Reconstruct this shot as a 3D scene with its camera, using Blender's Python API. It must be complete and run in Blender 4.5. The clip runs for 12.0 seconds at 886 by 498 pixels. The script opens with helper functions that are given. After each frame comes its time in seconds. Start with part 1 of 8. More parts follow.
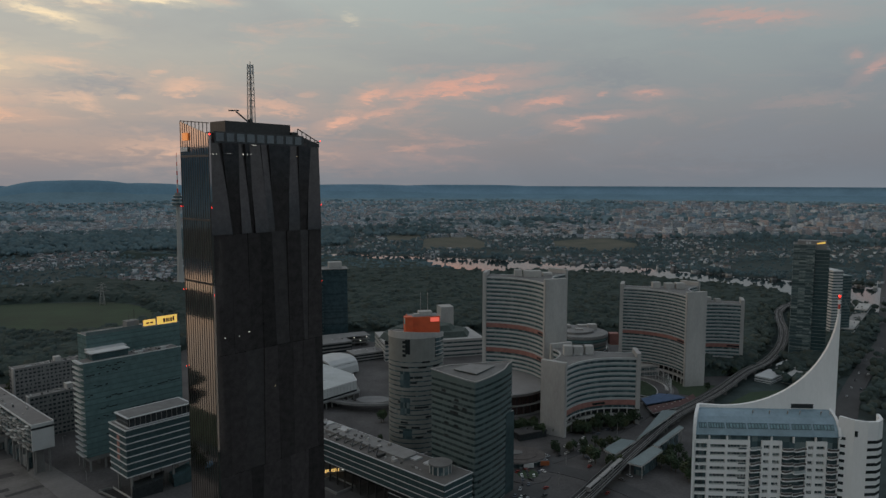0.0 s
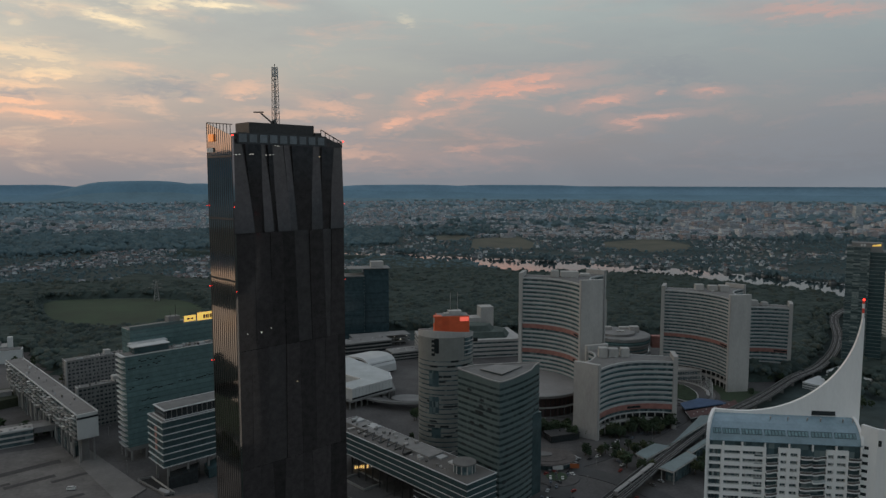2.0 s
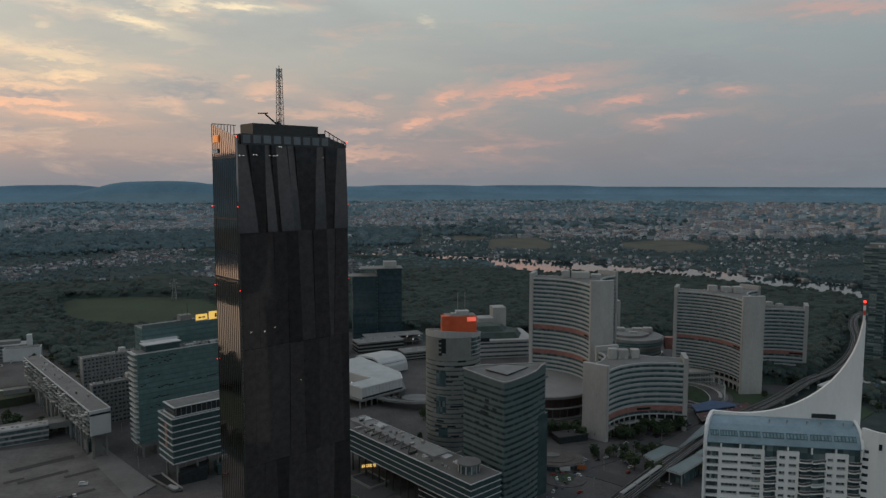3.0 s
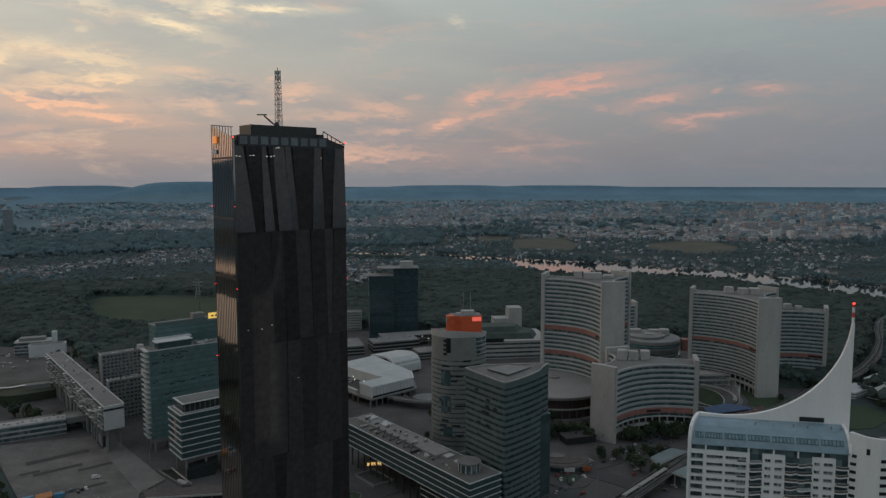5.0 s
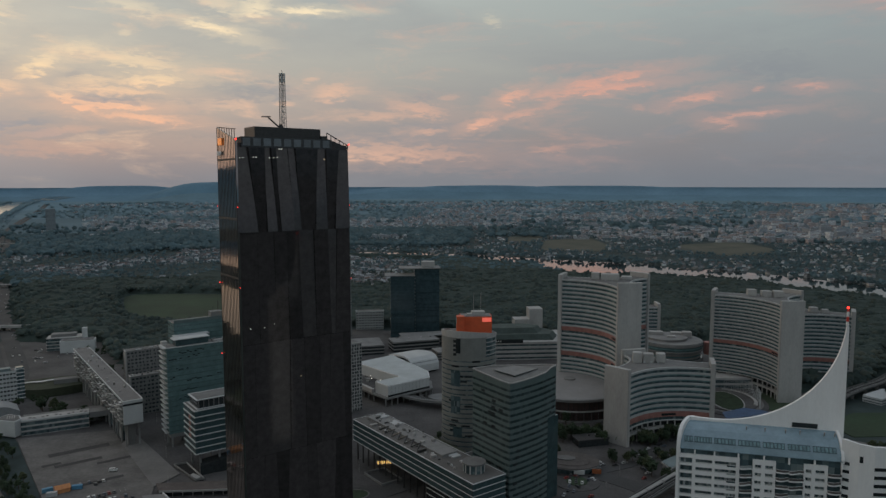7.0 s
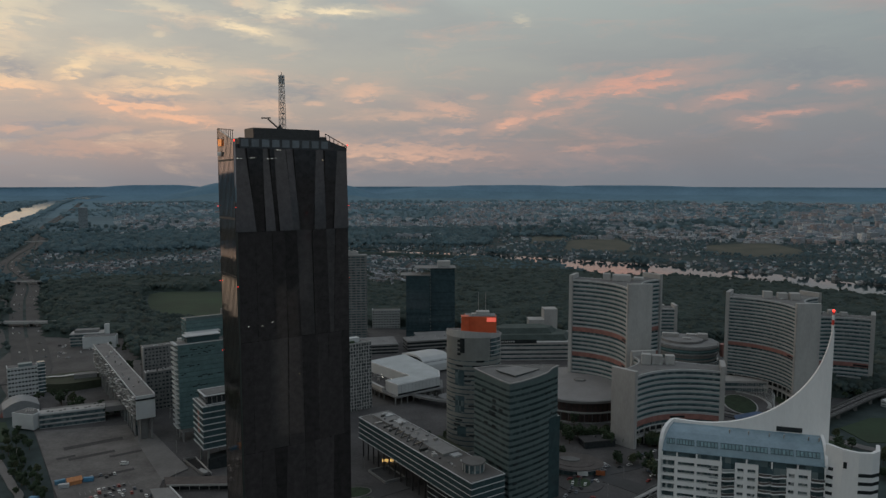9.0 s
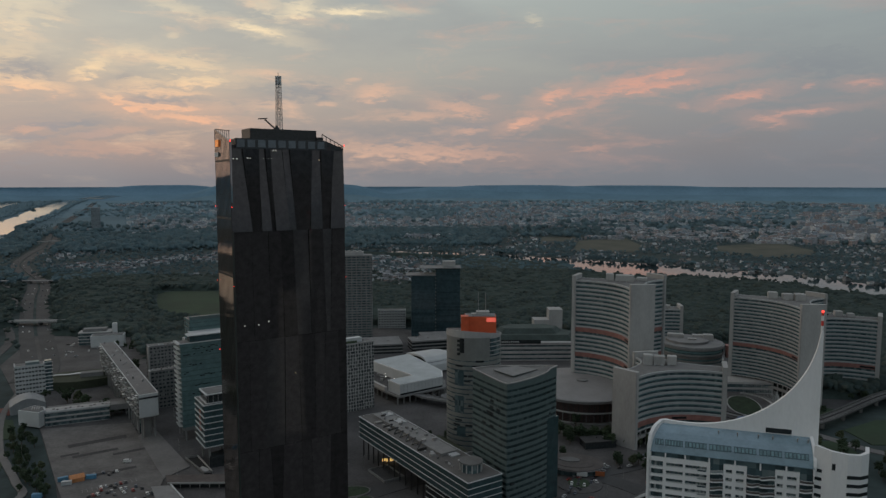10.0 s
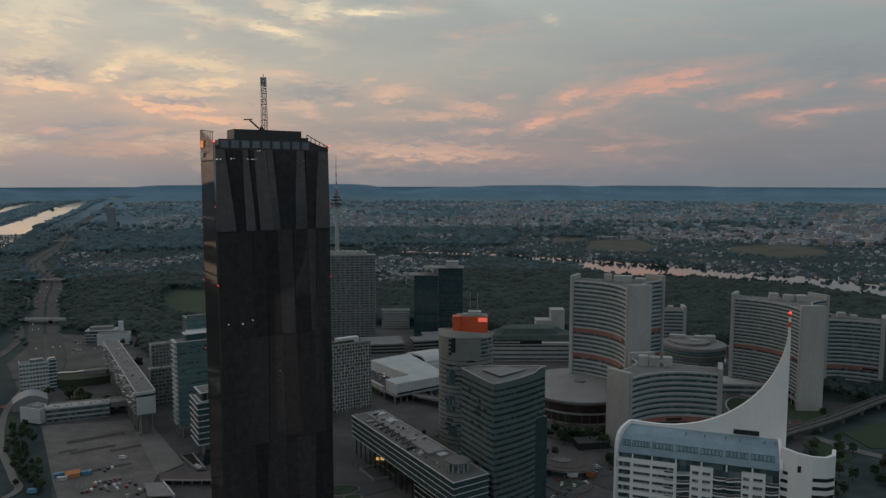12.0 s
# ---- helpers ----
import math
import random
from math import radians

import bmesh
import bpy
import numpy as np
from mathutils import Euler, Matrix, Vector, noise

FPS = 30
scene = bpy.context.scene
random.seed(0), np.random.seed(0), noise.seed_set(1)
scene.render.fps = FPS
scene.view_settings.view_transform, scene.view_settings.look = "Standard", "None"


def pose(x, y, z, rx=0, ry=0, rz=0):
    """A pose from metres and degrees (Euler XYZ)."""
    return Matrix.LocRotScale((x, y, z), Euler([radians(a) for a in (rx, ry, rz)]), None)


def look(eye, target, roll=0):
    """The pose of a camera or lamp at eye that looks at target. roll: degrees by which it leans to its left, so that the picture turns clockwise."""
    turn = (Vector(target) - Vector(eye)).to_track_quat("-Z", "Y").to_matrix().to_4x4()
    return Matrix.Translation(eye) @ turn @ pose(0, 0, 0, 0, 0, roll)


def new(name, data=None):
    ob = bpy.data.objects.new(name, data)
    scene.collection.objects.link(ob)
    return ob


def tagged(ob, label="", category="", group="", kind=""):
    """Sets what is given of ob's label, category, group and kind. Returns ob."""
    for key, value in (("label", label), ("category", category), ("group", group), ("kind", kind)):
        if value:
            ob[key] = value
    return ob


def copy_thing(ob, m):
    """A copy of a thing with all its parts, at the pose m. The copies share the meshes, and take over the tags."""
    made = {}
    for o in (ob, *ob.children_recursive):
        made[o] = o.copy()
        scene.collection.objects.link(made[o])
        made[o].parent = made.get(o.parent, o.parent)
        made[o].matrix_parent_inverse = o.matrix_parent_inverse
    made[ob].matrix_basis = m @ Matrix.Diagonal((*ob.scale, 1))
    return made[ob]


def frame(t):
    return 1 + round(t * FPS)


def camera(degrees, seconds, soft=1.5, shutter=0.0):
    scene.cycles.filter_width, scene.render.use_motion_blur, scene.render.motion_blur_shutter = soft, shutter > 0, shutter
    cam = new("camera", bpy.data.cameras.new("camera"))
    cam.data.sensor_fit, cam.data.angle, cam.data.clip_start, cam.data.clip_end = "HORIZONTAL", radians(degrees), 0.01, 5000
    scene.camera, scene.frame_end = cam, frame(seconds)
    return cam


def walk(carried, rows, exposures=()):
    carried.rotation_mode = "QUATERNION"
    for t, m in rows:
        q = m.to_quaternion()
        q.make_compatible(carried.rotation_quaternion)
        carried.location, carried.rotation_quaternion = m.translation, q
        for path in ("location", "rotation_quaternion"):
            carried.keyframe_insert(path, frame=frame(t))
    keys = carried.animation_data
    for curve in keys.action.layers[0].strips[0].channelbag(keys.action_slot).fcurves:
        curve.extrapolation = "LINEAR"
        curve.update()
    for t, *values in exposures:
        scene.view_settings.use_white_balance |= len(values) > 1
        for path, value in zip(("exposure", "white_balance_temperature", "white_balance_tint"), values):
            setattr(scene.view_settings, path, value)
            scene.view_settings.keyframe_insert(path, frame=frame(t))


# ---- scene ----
cam = camera(64.18, 12.0, 1.42)
PATH = [
    (0, pose(0.00, 0.00, 195.78, 84.484, -0.079, 0.000)),
    (0.5, pose(4.05, -0.04, 195.68, 84.480, -0.058, 1.143)),
    (1, pose(8.06, -0.28, 195.54, 84.490, -0.034, 2.244)),
    (1.5, pose(12.26, -0.42, 195.44, 84.482, -0.006, 3.311)),
    (2, pose(16.39, -0.57, 195.52, 84.502, -0.022, 4.384)),
    (2.5, pose(20.50, -0.85, 195.54, 84.516, -0.020, 5.293)),
    (3, pose(24.69, -0.86, 195.58, 84.520, -0.022, 5.975)),
    (5, pose(41.23, -0.61, 195.54, 84.544, 0.032, 8.371)),
    (5.5, pose(45.28, -0.27, 195.59, 84.531, 0.014, 9.053)),
    (6, pose(49.42, -0.07, 195.67, 84.542, 0.042, 9.767)),
    (6.5, pose(53.66, 0.26, 195.72, 84.550, 0.047, 10.495)),
    (7, pose(57.79, 0.76, 195.90, 84.560, 0.029, 11.186)),
    (9, pose(73.86, 2.18, 196.39, 84.519, -0.028, 13.494)),
    (9.5, pose(77.87, 2.81, 196.40, 84.509, -0.032, 13.973)),
    (10, pose(81.90, 3.47, 196.45, 84.524, -0.008, 14.445)),
    (10.5, pose(86.04, 4.22, 196.41, 84.521, 0.015, 14.867)),
    (11, pose(90.23, 5.15, 196.36, 84.527, -0.000, 15.206)),
    (11.5, pose(94.41, 6.00, 196.42, 84.537, 0.008, 15.469)),
    (12, pose(98.46, 6.74, 196.52, 84.529, -0.005, 15.771)),
]
walk(cam, PATH, ((0, 0.10), (0.5, 0.20), (3, 0.18), (5, 0.13), (7, 0.10), (9, 0.05), (12, 0.03)))

# ---- world, sun ----
SUN_AZ = 76.0      # degrees to the left of straight ahead


def sky_world():
    w = bpy.data.worlds.new("dusk_sky")
    scene.world = w
    w.use_nodes = True
    nt = w.node_tree
    nt.nodes.clear()
    N, Lk = nt.nodes.new, nt.links.new

    def math_(op, a, b=None, c=None, clamp=False):
        n = N("ShaderNodeMath")
        n.operation, n.use_clamp = op, clamp
        for k, v in enumerate((a, b, c)):
            if v is None:
                continue
            if isinstance(v, (int, float)):
                n.inputs[k].default_value = v
            else:
                Lk(v, n.inputs[k])
        return n.outputs[0]

    def mixc(f, a, b):
        n = N("ShaderNodeMix")
        n.data_type = "RGBA"
        for k, v in ((0, f), (6, a), (7, b)):
            if isinstance(v, (int, float)):
                n.inputs[k].default_value = v
            elif isinstance(v, tuple):
                n.inputs[k].default_value = (*v, 1)
            else:
                Lk(v, n.inputs[k])
        return n.outputs[2]

    def ramp(f, stops, interp="LINEAR"):
        n = N("ShaderNodeValToRGB")
        n.color_ramp.interpolation = interp
        e = n.color_ramp.elements
        while len(e) < len(stops):
            e.new(0.5)
        for k, (p, c) in enumerate(stops):
            e[k].position = p
            e[k].color = (*c, 1) if isinstance(c, tuple) else (c, c, c, 1)
        Lk(f, n.inputs[0])
        return n.outputs[0]

    tc = N("ShaderNodeTexCoord")
    sep = N("ShaderNodeSeparateXYZ")
    Lk(tc.outputs["Generated"], sep.inputs[0])
    X, Y, Z = sep.outputs
    az = math_("MULTIPLY", math_("ARCTAN2", math_("MULTIPLY", X, -1.0), Y), 180 / math.pi)
    el = math_("MULTIPLY", math_("ARCSINE", Z), 180 / math.pi)
    # clear air behind the clouds
    sky = N("ShaderNodeTexSky")
    sky.sky_type, sky.sun_disc = "NISHITA", False
    sky.sun_elevation, sky.sun_rotation = radians(1.5), radians(-SUN_AZ)
    sky.altitude, sky.air_density, sky.dust_density = 300, 1.2, 2.5
    # warmth falls off away from the set sun
    d_az = math_("ABSOLUTE", math_("SUBTRACT", az, SUN_AZ))
    warm = math_("SUBTRACT", 1.0, math_("DIVIDE", d_az, 115.0), clamp=True)
    e01 = math_("DIVIDE", math_("MAXIMUM", el, 0.0), 60.0, clamp=True)
    cold_col = ramp(e01, [(0.0, (0.185, 0.212, 0.245)), (0.05, (0.205, 0.222, 0.248)), (0.12, (0.252, 0.286, 0.308)), (0.24, (0.325, 0.390, 0.400)), (1.0, (0.37, 0.42, 0.50))])
    warm_col = ramp(e01, [(0.0, (0.34, 0.30, 0.30)), (0.04, (0.60, 0.44, 0.37)), (0.085, (0.78, 0.58, 0.45)), (0.14, (0.84, 0.70, 0.53)), (0.24, (0.80, 0.76, 0.64)), (1.0, (0.45, 0.46, 0.50))])
    veil = mixc(math_("POWER", warm, 1.7), cold_col, warm_col)
    skyc = N("ShaderNodeVectorMath")
    skyc.operation = "SCALE"
    skyc.inputs[3].default_value = 0.12
    Lk(sky.outputs[0], skyc.inputs[0])
    base = mixc(0.88, skyc.outputs[0], veil)

    # streaks: noise drawn out along the horizon
    def stretch(sx, sz, seed):
        cb = N("ShaderNodeCombineXYZ")
        Lk(math_("MULTIPLY", az, sx), cb.inputs[0])
        Lk(math_("MULTIPLY", el, sz), cb.inputs[1])
        cb.inputs[2].default_value = seed
        return cb.outputs[0]

    def noise_(vec, scale, detail, rough, dist=0.0):
        n = N("ShaderNodeTexNoise")
        n.inputs["Scale"].default_value, n.inputs["Detail"].default_value = scale, detail
        n.inputs["Roughness"].default_value, n.inputs["Distortion"].default_value = rough, dist
        Lk(vec, n.inputs["Vector"])
        return n.outputs["Fac"]

    n1 = noise_(stretch(0.05, 0.19, 3.0), 1.0, 6.0, 0.55, 0.4)
    n2 = noise_(stretch(0.13, 0.62, 9.0), 1.0, 7.0, 0.6, 0.8)
    n3 = noise_(stretch(0.55, 1.9, 5.0), 1.0, 6.0, 0.65, 0.5)
    n4 = noise_(stretch(0.9, 3.0, 2.0), 1.0, 5.0, 0.5, 0.6)
    grey = ramp(n1, [(0.42, 0.0), (0.62, 1.0)])
    greycol = mixc(warm, (0.195, 0.225, 0.26), (0.36, 0.345, 0.34))
    base = mixc(math_("MULTIPLY", grey, 0.34), base, greycol)
    low = ramp(e01, [(0.0, 0.15), (0.05, 1.0), (0.20, 0.9), (0.5, 0.2)])
    pinkc = ramp(warm, [(0.0, (0.42, 0.30, 0.29)), (0.35, (0.70, 0.37, 0.28)), (0.60, (0.92, 0.58, 0.38)), (0.75, (1.0, 0.71, 0.44)), (1.0, (1.15, 0.66, 0.28))])
    goldc = ramp(e01, [(0.0, (0.72, 0.38, 0.26)), (0.09, (0.95, 0.53, 0.33)), (0.13, (1.0, 0.72, 0.43)), (0.22, (1.0, 0.82, 0.54))])
    wisp = math_("MULTIPLY", ramp(n2, [(0.52, 0.0), (0.70, 1.0)]), ramp(n3, [(0.35, 0.2), (0.65, 1.0)]))
    wisp = math_("MULTIPLY", wisp, math_("MULTIPLY", low, ramp(warm, [(0.1, 0.10), (0.45, 0.35), (0.7, 0.75)])))
    base = mixc(wisp, base, pinkc)
    # the larger streaks

    def streaks(rows, lo):
        """Torn streaks, each with a soft veil round it."""
        total = veil_ = None
        wob = math_("ADD", math_("MULTIPLY", math_("SUBTRACT", n3, 0.5), 2.0), math_("MULTIPLY", math_("SUBTRACT", n4, 0.5), 2.2))
        for a, e, hw, hh, sl, st in rows:
            da = math_("SUBTRACT", az, a)
            de = math_("SUBTRACT", math_("SUBTRACT", el, e), math_("MULTIPLY", da, sl))
            de = math_("ADD", math_("DIVIDE", de, hh * 1.25), wob)
            r = math_("ADD", math_("POWER", math_("DIVIDE", da, hw * 1.15), 2.0), math_("POWER", de, 2.0))
            g = math_("MULTIPLY", math_("SUBTRACT", 1.0, r, clamp=True), st)
            v = math_("MULTIPLY", math_("SUBTRACT", 1.0, math_("MULTIPLY", r, 0.22), clamp=True), st)
            total = g if total is None else math_("MAXIMUM", total, g)
            veil_ = v if veil_ is None else math_("MAXIMUM", veil_, v)
        core_ = math_("MULTIPLY", math_("MULTIPLY", total, 1.3, clamp=True), ramp(n4, [(0.28, lo), (0.60, 0.85)]))
        return math_("MAXIMUM", core_, math_("MULTIPLY", math_("POWER", veil_, 1.5), 0.40))

    base = mixc(streaks(DRIFTS + VEILS, 0.4), base, mixc(warm, (0.185, 0.212, 0.245), (0.35, 0.345, 0.355)))
    base = mixc(streaks(RISING + PINK_LOW, 0.45), base, pinkc)
    base = mixc(streaks(GOLDEN + EMBER, 0.5), base, goldc)
    bg = N("ShaderNodeBackground")
    Lk(base, bg.inputs[0])
    bg.inputs[1].default_value = 1.0
    out = N("ShaderNodeOutputWorld")
    Lk(bg.outputs[0], out.inputs[0])


# lit streaks and grey drifts: azimuth to the left, elevation, half width, half height, slope, strength
RISING = [
    (5.6, 6.74, 1.5, 0.48, -0.27, 0.90), (2.9, 6.89, 1.9, 0.37, -0.12, 0.55), (-1.5, 7.79, 3.8, 0.37, -0.15, 1.00), (-1.3, 7.16, 4.4, 0.32, -0.08, 0.95),
    (8.0, 4.69, 1.5, 0.43, -0.28, 1.00), (5.2, 5.30, 2.2, 0.32, -0.21, 0.60), (2.4, 6.17, 1.3, 0.53, -0.28, 0.40), (-5.4, 8.34, 1.1, 0.27, -0.04, 0.40),
    (-8.2, 6.22, 2.1, 0.37, -0.17, 0.85), (-10.0, 4.47, 1.4, 0.37, 0.15, 0.65), (-12.1, 4.93, 2.4, 0.21, -0.08, 0.80), (-12.5, 6.77, 0.5, 0.21, -0.11, 0.50),
    (-15.9, 6.68, 1.3, 0.27, 0.02, 0.80), (-4.1, 5.66, 0.6, 0.27, -0.05, 0.30),
]
PINK_LOW = [
    (16.6, 2.30, 9.3, 0.69, 0.03, 0.55), (2.8, 2.59, 1.9, 0.32, -0.00, 0.40), (-1.0, 2.93, 2.9, 0.27, -0.05, 0.20), (12.3, 3.99, 1.7, 0.32, -0.08, 0.50),
    (13.2, 5.74, 2.8, 0.59, 0.14, 0.55), (15.9, 5.17, 4.5, 0.32, -0.05, 0.40), (10.7, 6.65, 1.0, 0.27, 0.01, 0.35), (21.6, 7.92, 0.8, 0.32, -0.18, 0.45),
    (19.9, 6.96, 1.8, 0.69, -0.16, 0.55), (23.7, 6.04, 1.0, 0.19, -0.01, 0.50), (28.5, 8.24, 2.4, 0.32, -0.01, 0.35), (27.7, 5.79, 2.4, 0.43, -0.04, 0.40),
    (-22.9, 11.82, 5.0, 0.48, 0.06, 0.70), (-27.0, 5.67, 4.3, 0.53, -0.06, 0.20), (-29.8, 8.61, 0.5, 0.32, 0.04, 0.60), (-31.0, 7.79, 0.9, 0.37, -0.62, 0.80),
]
GOLDEN = [
    (28.8, 11.42, 2.5, 0.37, 0.20, 0.80), (34.4, 12.59, 2.5, 0.48, 0.19, 0.35), (27.8, 13.05, 2.6, 0.80, 0.24, 0.35), (25.7, 12.99, 1.6, 0.80, -0.07, 0.60),
    (21.8, 12.98, 3.2, 0.24, -0.02, 0.75), (38.1, 9.32, 1.9, 0.37, -0.10, 0.45), (34.3, 8.76, 3.3, 0.59, 0.07, 0.50), (45.6, 8.69, 2.1, 0.85, -0.20, 0.35),
    (44.6, 11.73, 3.2, 1.39, -0.18, 0.35), (7.3, 12.43, 0.8, 0.37, 0.20, 0.22), (34.9, 10.66, 0.5, 0.27, -0.06, 0.30),
]
EMBER = [
    (44.6, 6.71, 3.4, 0.48, 0.06, 0.75), (40.6, 7.92, 1.6, 0.64, -0.45, 0.75), (37.3, 7.20, 2.4, 0.37, -0.10, 0.50), (33.4, 7.42, 2.6, 0.43, -0.07, 0.75),
    (38.5, 5.66, 1.8, 0.37, 0.36, 1.00), (35.6, 6.56, 3.7, 0.27, 0.00, 0.65), (35.8, 5.46, 3.0, 0.29, -0.01, 1.00), (33.8, 4.68, 3.6, 0.32, 0.07, 0.80),
    (44.5, 3.60, 1.3, 0.27, -0.11, 0.45), (39.6, 3.54, 3.1, 0.27, -0.15, 0.30), (46.4, 6.10, 1.2, 0.37, 0.03, 0.40), (39.5, 2.38, 5.0, 0.53, -0.03, 0.25),
]
DRIFTS = [
    (45.2, 7.63, 2.6, 0.75, 0.03, 0.90), (36.4, 5.91, 3.2, 0.32, -0.01, 0.90), (42.8, 3.94, 3.5, 0.37, -0.11, 0.85), (40.7, 3.44, 2.6, 0.32, -0.05, 0.70),
    (44.7, 3.05, 2.4, 0.32, -0.05, 0.70), (45.3, 1.58, 3.0, 0.53, -0.03, 0.40), (25.3, 6.87, 3.8, 0.75, -0.02, 0.60), (27.7, 6.56, 4.6, 1.07, -0.15, 0.35),
    (38.3, 7.50, 0.7, 0.32, -0.12, 0.50), (-13.1, 8.27, 3.9, 1.07, 0.12, 0.45), (12.8, 6.66, 1.1, 0.32, -0.04, 0.50), (12.3, 4.45, 3.4, 0.27, 0.00, 0.50),
    (-6.8, 3.76, 1.4, 0.48, -0.08, 0.35), (-12.7, 3.32, 1.3, 0.48, -0.06, 0.35),
]
VEILS = [
    (-23.8, 4.56, 2.5, 1.17, -0.11, 0.30), (-12.4, 8.40, 3.5, 0.85, 0.04, 0.40), (-28.4, 6.98, 2.5, 0.64, -0.05, 0.35), (18.6, 6.10, 4.5, 0.48, 0.03, 0.40),
    (36.7, 3.55, 0.5, 0.24, -0.12, 0.50), (15.1, 3.40, 11.2, 0.75, 0.03, 0.30), (-22.8, 2.66, 8.5, 1.49, -0.01, 0.30),
]
sky_world()

sun = new("sun", bpy.data.lights.new("sun", "SUN"))
sun.data.energy, sun.data.angle, sun.data.color = 0.25, radians(55), (1.0, 0.72, 0.5)
a_ = radians(SUN_AZ)
sun.matrix_world = look((-math.sin(a_) * 100, math.cos(a_) * 100, 9), (0, 0, 0))

# ---- materials ----
MATS = {}


def mat(name, col, rough=0.7, metal=0.0, var=0.15, scale=1.0, fine=8.0, bump=0.0, spec=0.5, rnd=0.0, stretch=(1, 1, 1), tint=None, emit=None):
    """Surface with broad stains, fine grain, small differences from piece to piece."""
    if name in MATS:
        return MATS[name]
    m = bpy.data.materials.new(name)
    m.use_nodes = True
    nt = m.node_tree
    b = nt.nodes["Principled BSDF"]
    N, Lk = nt.nodes.new, nt.links.new
    tc = N("ShaderNodeTexCoord")
    mp = N("ShaderNodeMapping")
    mp.inputs["Scale"].default_value = stretch
    Lk(tc.outputs["Object"], mp.inputs[0])
    n1 = N("ShaderNodeTexNoise")
    n1.inputs["Scale"].default_value, n1.inputs["Detail"].default_value, n1.inputs["Roughness"].default_value = scale, 5, 0.6
    n2 = N("ShaderNodeTexNoise")
    n2.inputs["Scale"].default_value, n2.inputs["Detail"].default_value = scale * fine, 3
    Lk(mp.outputs[0], n1.inputs["Vector"]), Lk(mp.outputs[0], n2.inputs["Vector"])
    add = N("ShaderNodeMath")
    add.operation = "MULTIPLY_ADD"
    Lk(n2.outputs[0], add.inputs[0])
    add.inputs[1].default_value = 0.45
    Lk(n1.outputs[0], add.inputs[2])
    r = N("ShaderNodeMapRange")
    r.inputs[1].default_value, r.inputs[2].default_value = 0.5, 0.95
    Lk(add.outputs[0], r.inputs[0])
    mx = N("ShaderNodeMix")
    mx.data_type = "RGBA"
    t = tint or col
    mx.inputs[6].default_value = (*[c * (1 - var) for c in t], 1)
    mx.inputs[7].default_value = (*[min(1, c * (1 + var)) for c in col], 1)
    Lk(r.outputs[0], mx.inputs[0])
    colout = mx.outputs[2]
    if rnd:
        oi = N("ShaderNodeObjectInfo")
        rr = N("ShaderNodeMapRange")
        rr.inputs[3].default_value, rr.inputs[4].default_value = 1 - rnd, 1 + rnd
        Lk(oi.outputs["Random"], rr.inputs[0])
        vm = N("ShaderNodeVectorMath")
        vm.operation = "SCALE"
        Lk(colout, vm.inputs[0]), Lk(rr.outputs[0], vm.inputs[3])
        colout = vm.outputs[0]
    Lk(colout, b.inputs["Base Color"])
    b.inputs["Roughness"].default_value, b.inputs["Metallic"].default_value = rough, metal
    b.inputs["Specular IOR Level"].default_value = spec
    if bump:
        bp = N("ShaderNodeBump")
        bp.inputs["Strength"].default_value, bp.inputs["Distance"].default_value = 1.0, bump
        Lk(n2.outputs[0], bp.inputs["Height"])
        Lk(bp.outputs[0], b.inputs["Normal"])
    if emit:
        b.inputs["Emission Color"].default_value, b.inputs["Emission Strength"].default_value = (*emit[:3], 1), emit[3]
    MATS[name] = m
    return m


def island_mat(name, cols, rough=0.8, spec=0.3, patch_=0.35):
    """Each separate piece of a joined mesh takes its own colour from a short scale."""
    if name in MATS:
        return MATS[name]
    m = bpy.data.materials.new(name)
    m.use_nodes = True
    nt = m.node_tree
    b = nt.nodes["Principled BSDF"]
    g = nt.nodes.new("ShaderNodeNewGeometry")
    rp = nt.nodes.new("ShaderNodeValToRGB")
    rp.color_ramp.interpolation = "CONSTANT"
    e = rp.color_ramp.elements
    while len(e) < len(cols):
        e.new(0.5)
    for k, c in enumerate(cols):
        e[k].position, e[k].color = k / len(cols), (*c, 1)
    nt.links.new(g.outputs["Random Per Island"], rp.inputs[0])
    n = nt.nodes.new("ShaderNodeTexNoise")
    n.inputs["Scale"].default_value, n.inputs["Detail"].default_value = patch_, 4
    tc = nt.nodes.new("ShaderNodeTexCoord")
    nt.links.new(tc.outputs["Object"], n.inputs["Vector"])
    mr = nt.nodes.new("ShaderNodeMapRange")
    mr.inputs[1].default_value, mr.inputs[2].default_value, mr.inputs[3].default_value, mr.inputs[4].default_value = 0.3, 0.7, 0.7, 1.25
    nt.links.new(n.outputs[0], mr.inputs[0])
    vm = nt.nodes.new("ShaderNodeVectorMath")
    vm.operation = "SCALE"
    nt.links.new(rp.outputs[0], vm.inputs[0]), nt.links.new(mr.outputs[0], vm.inputs[3])
    nt.links.new(vm.outputs[0], b.inputs["Base Color"])
    b.inputs["Roughness"].default_value, b.inputs["Specular IOR Level"].default_value = rough, spec
    MATS[name] = m
    return m


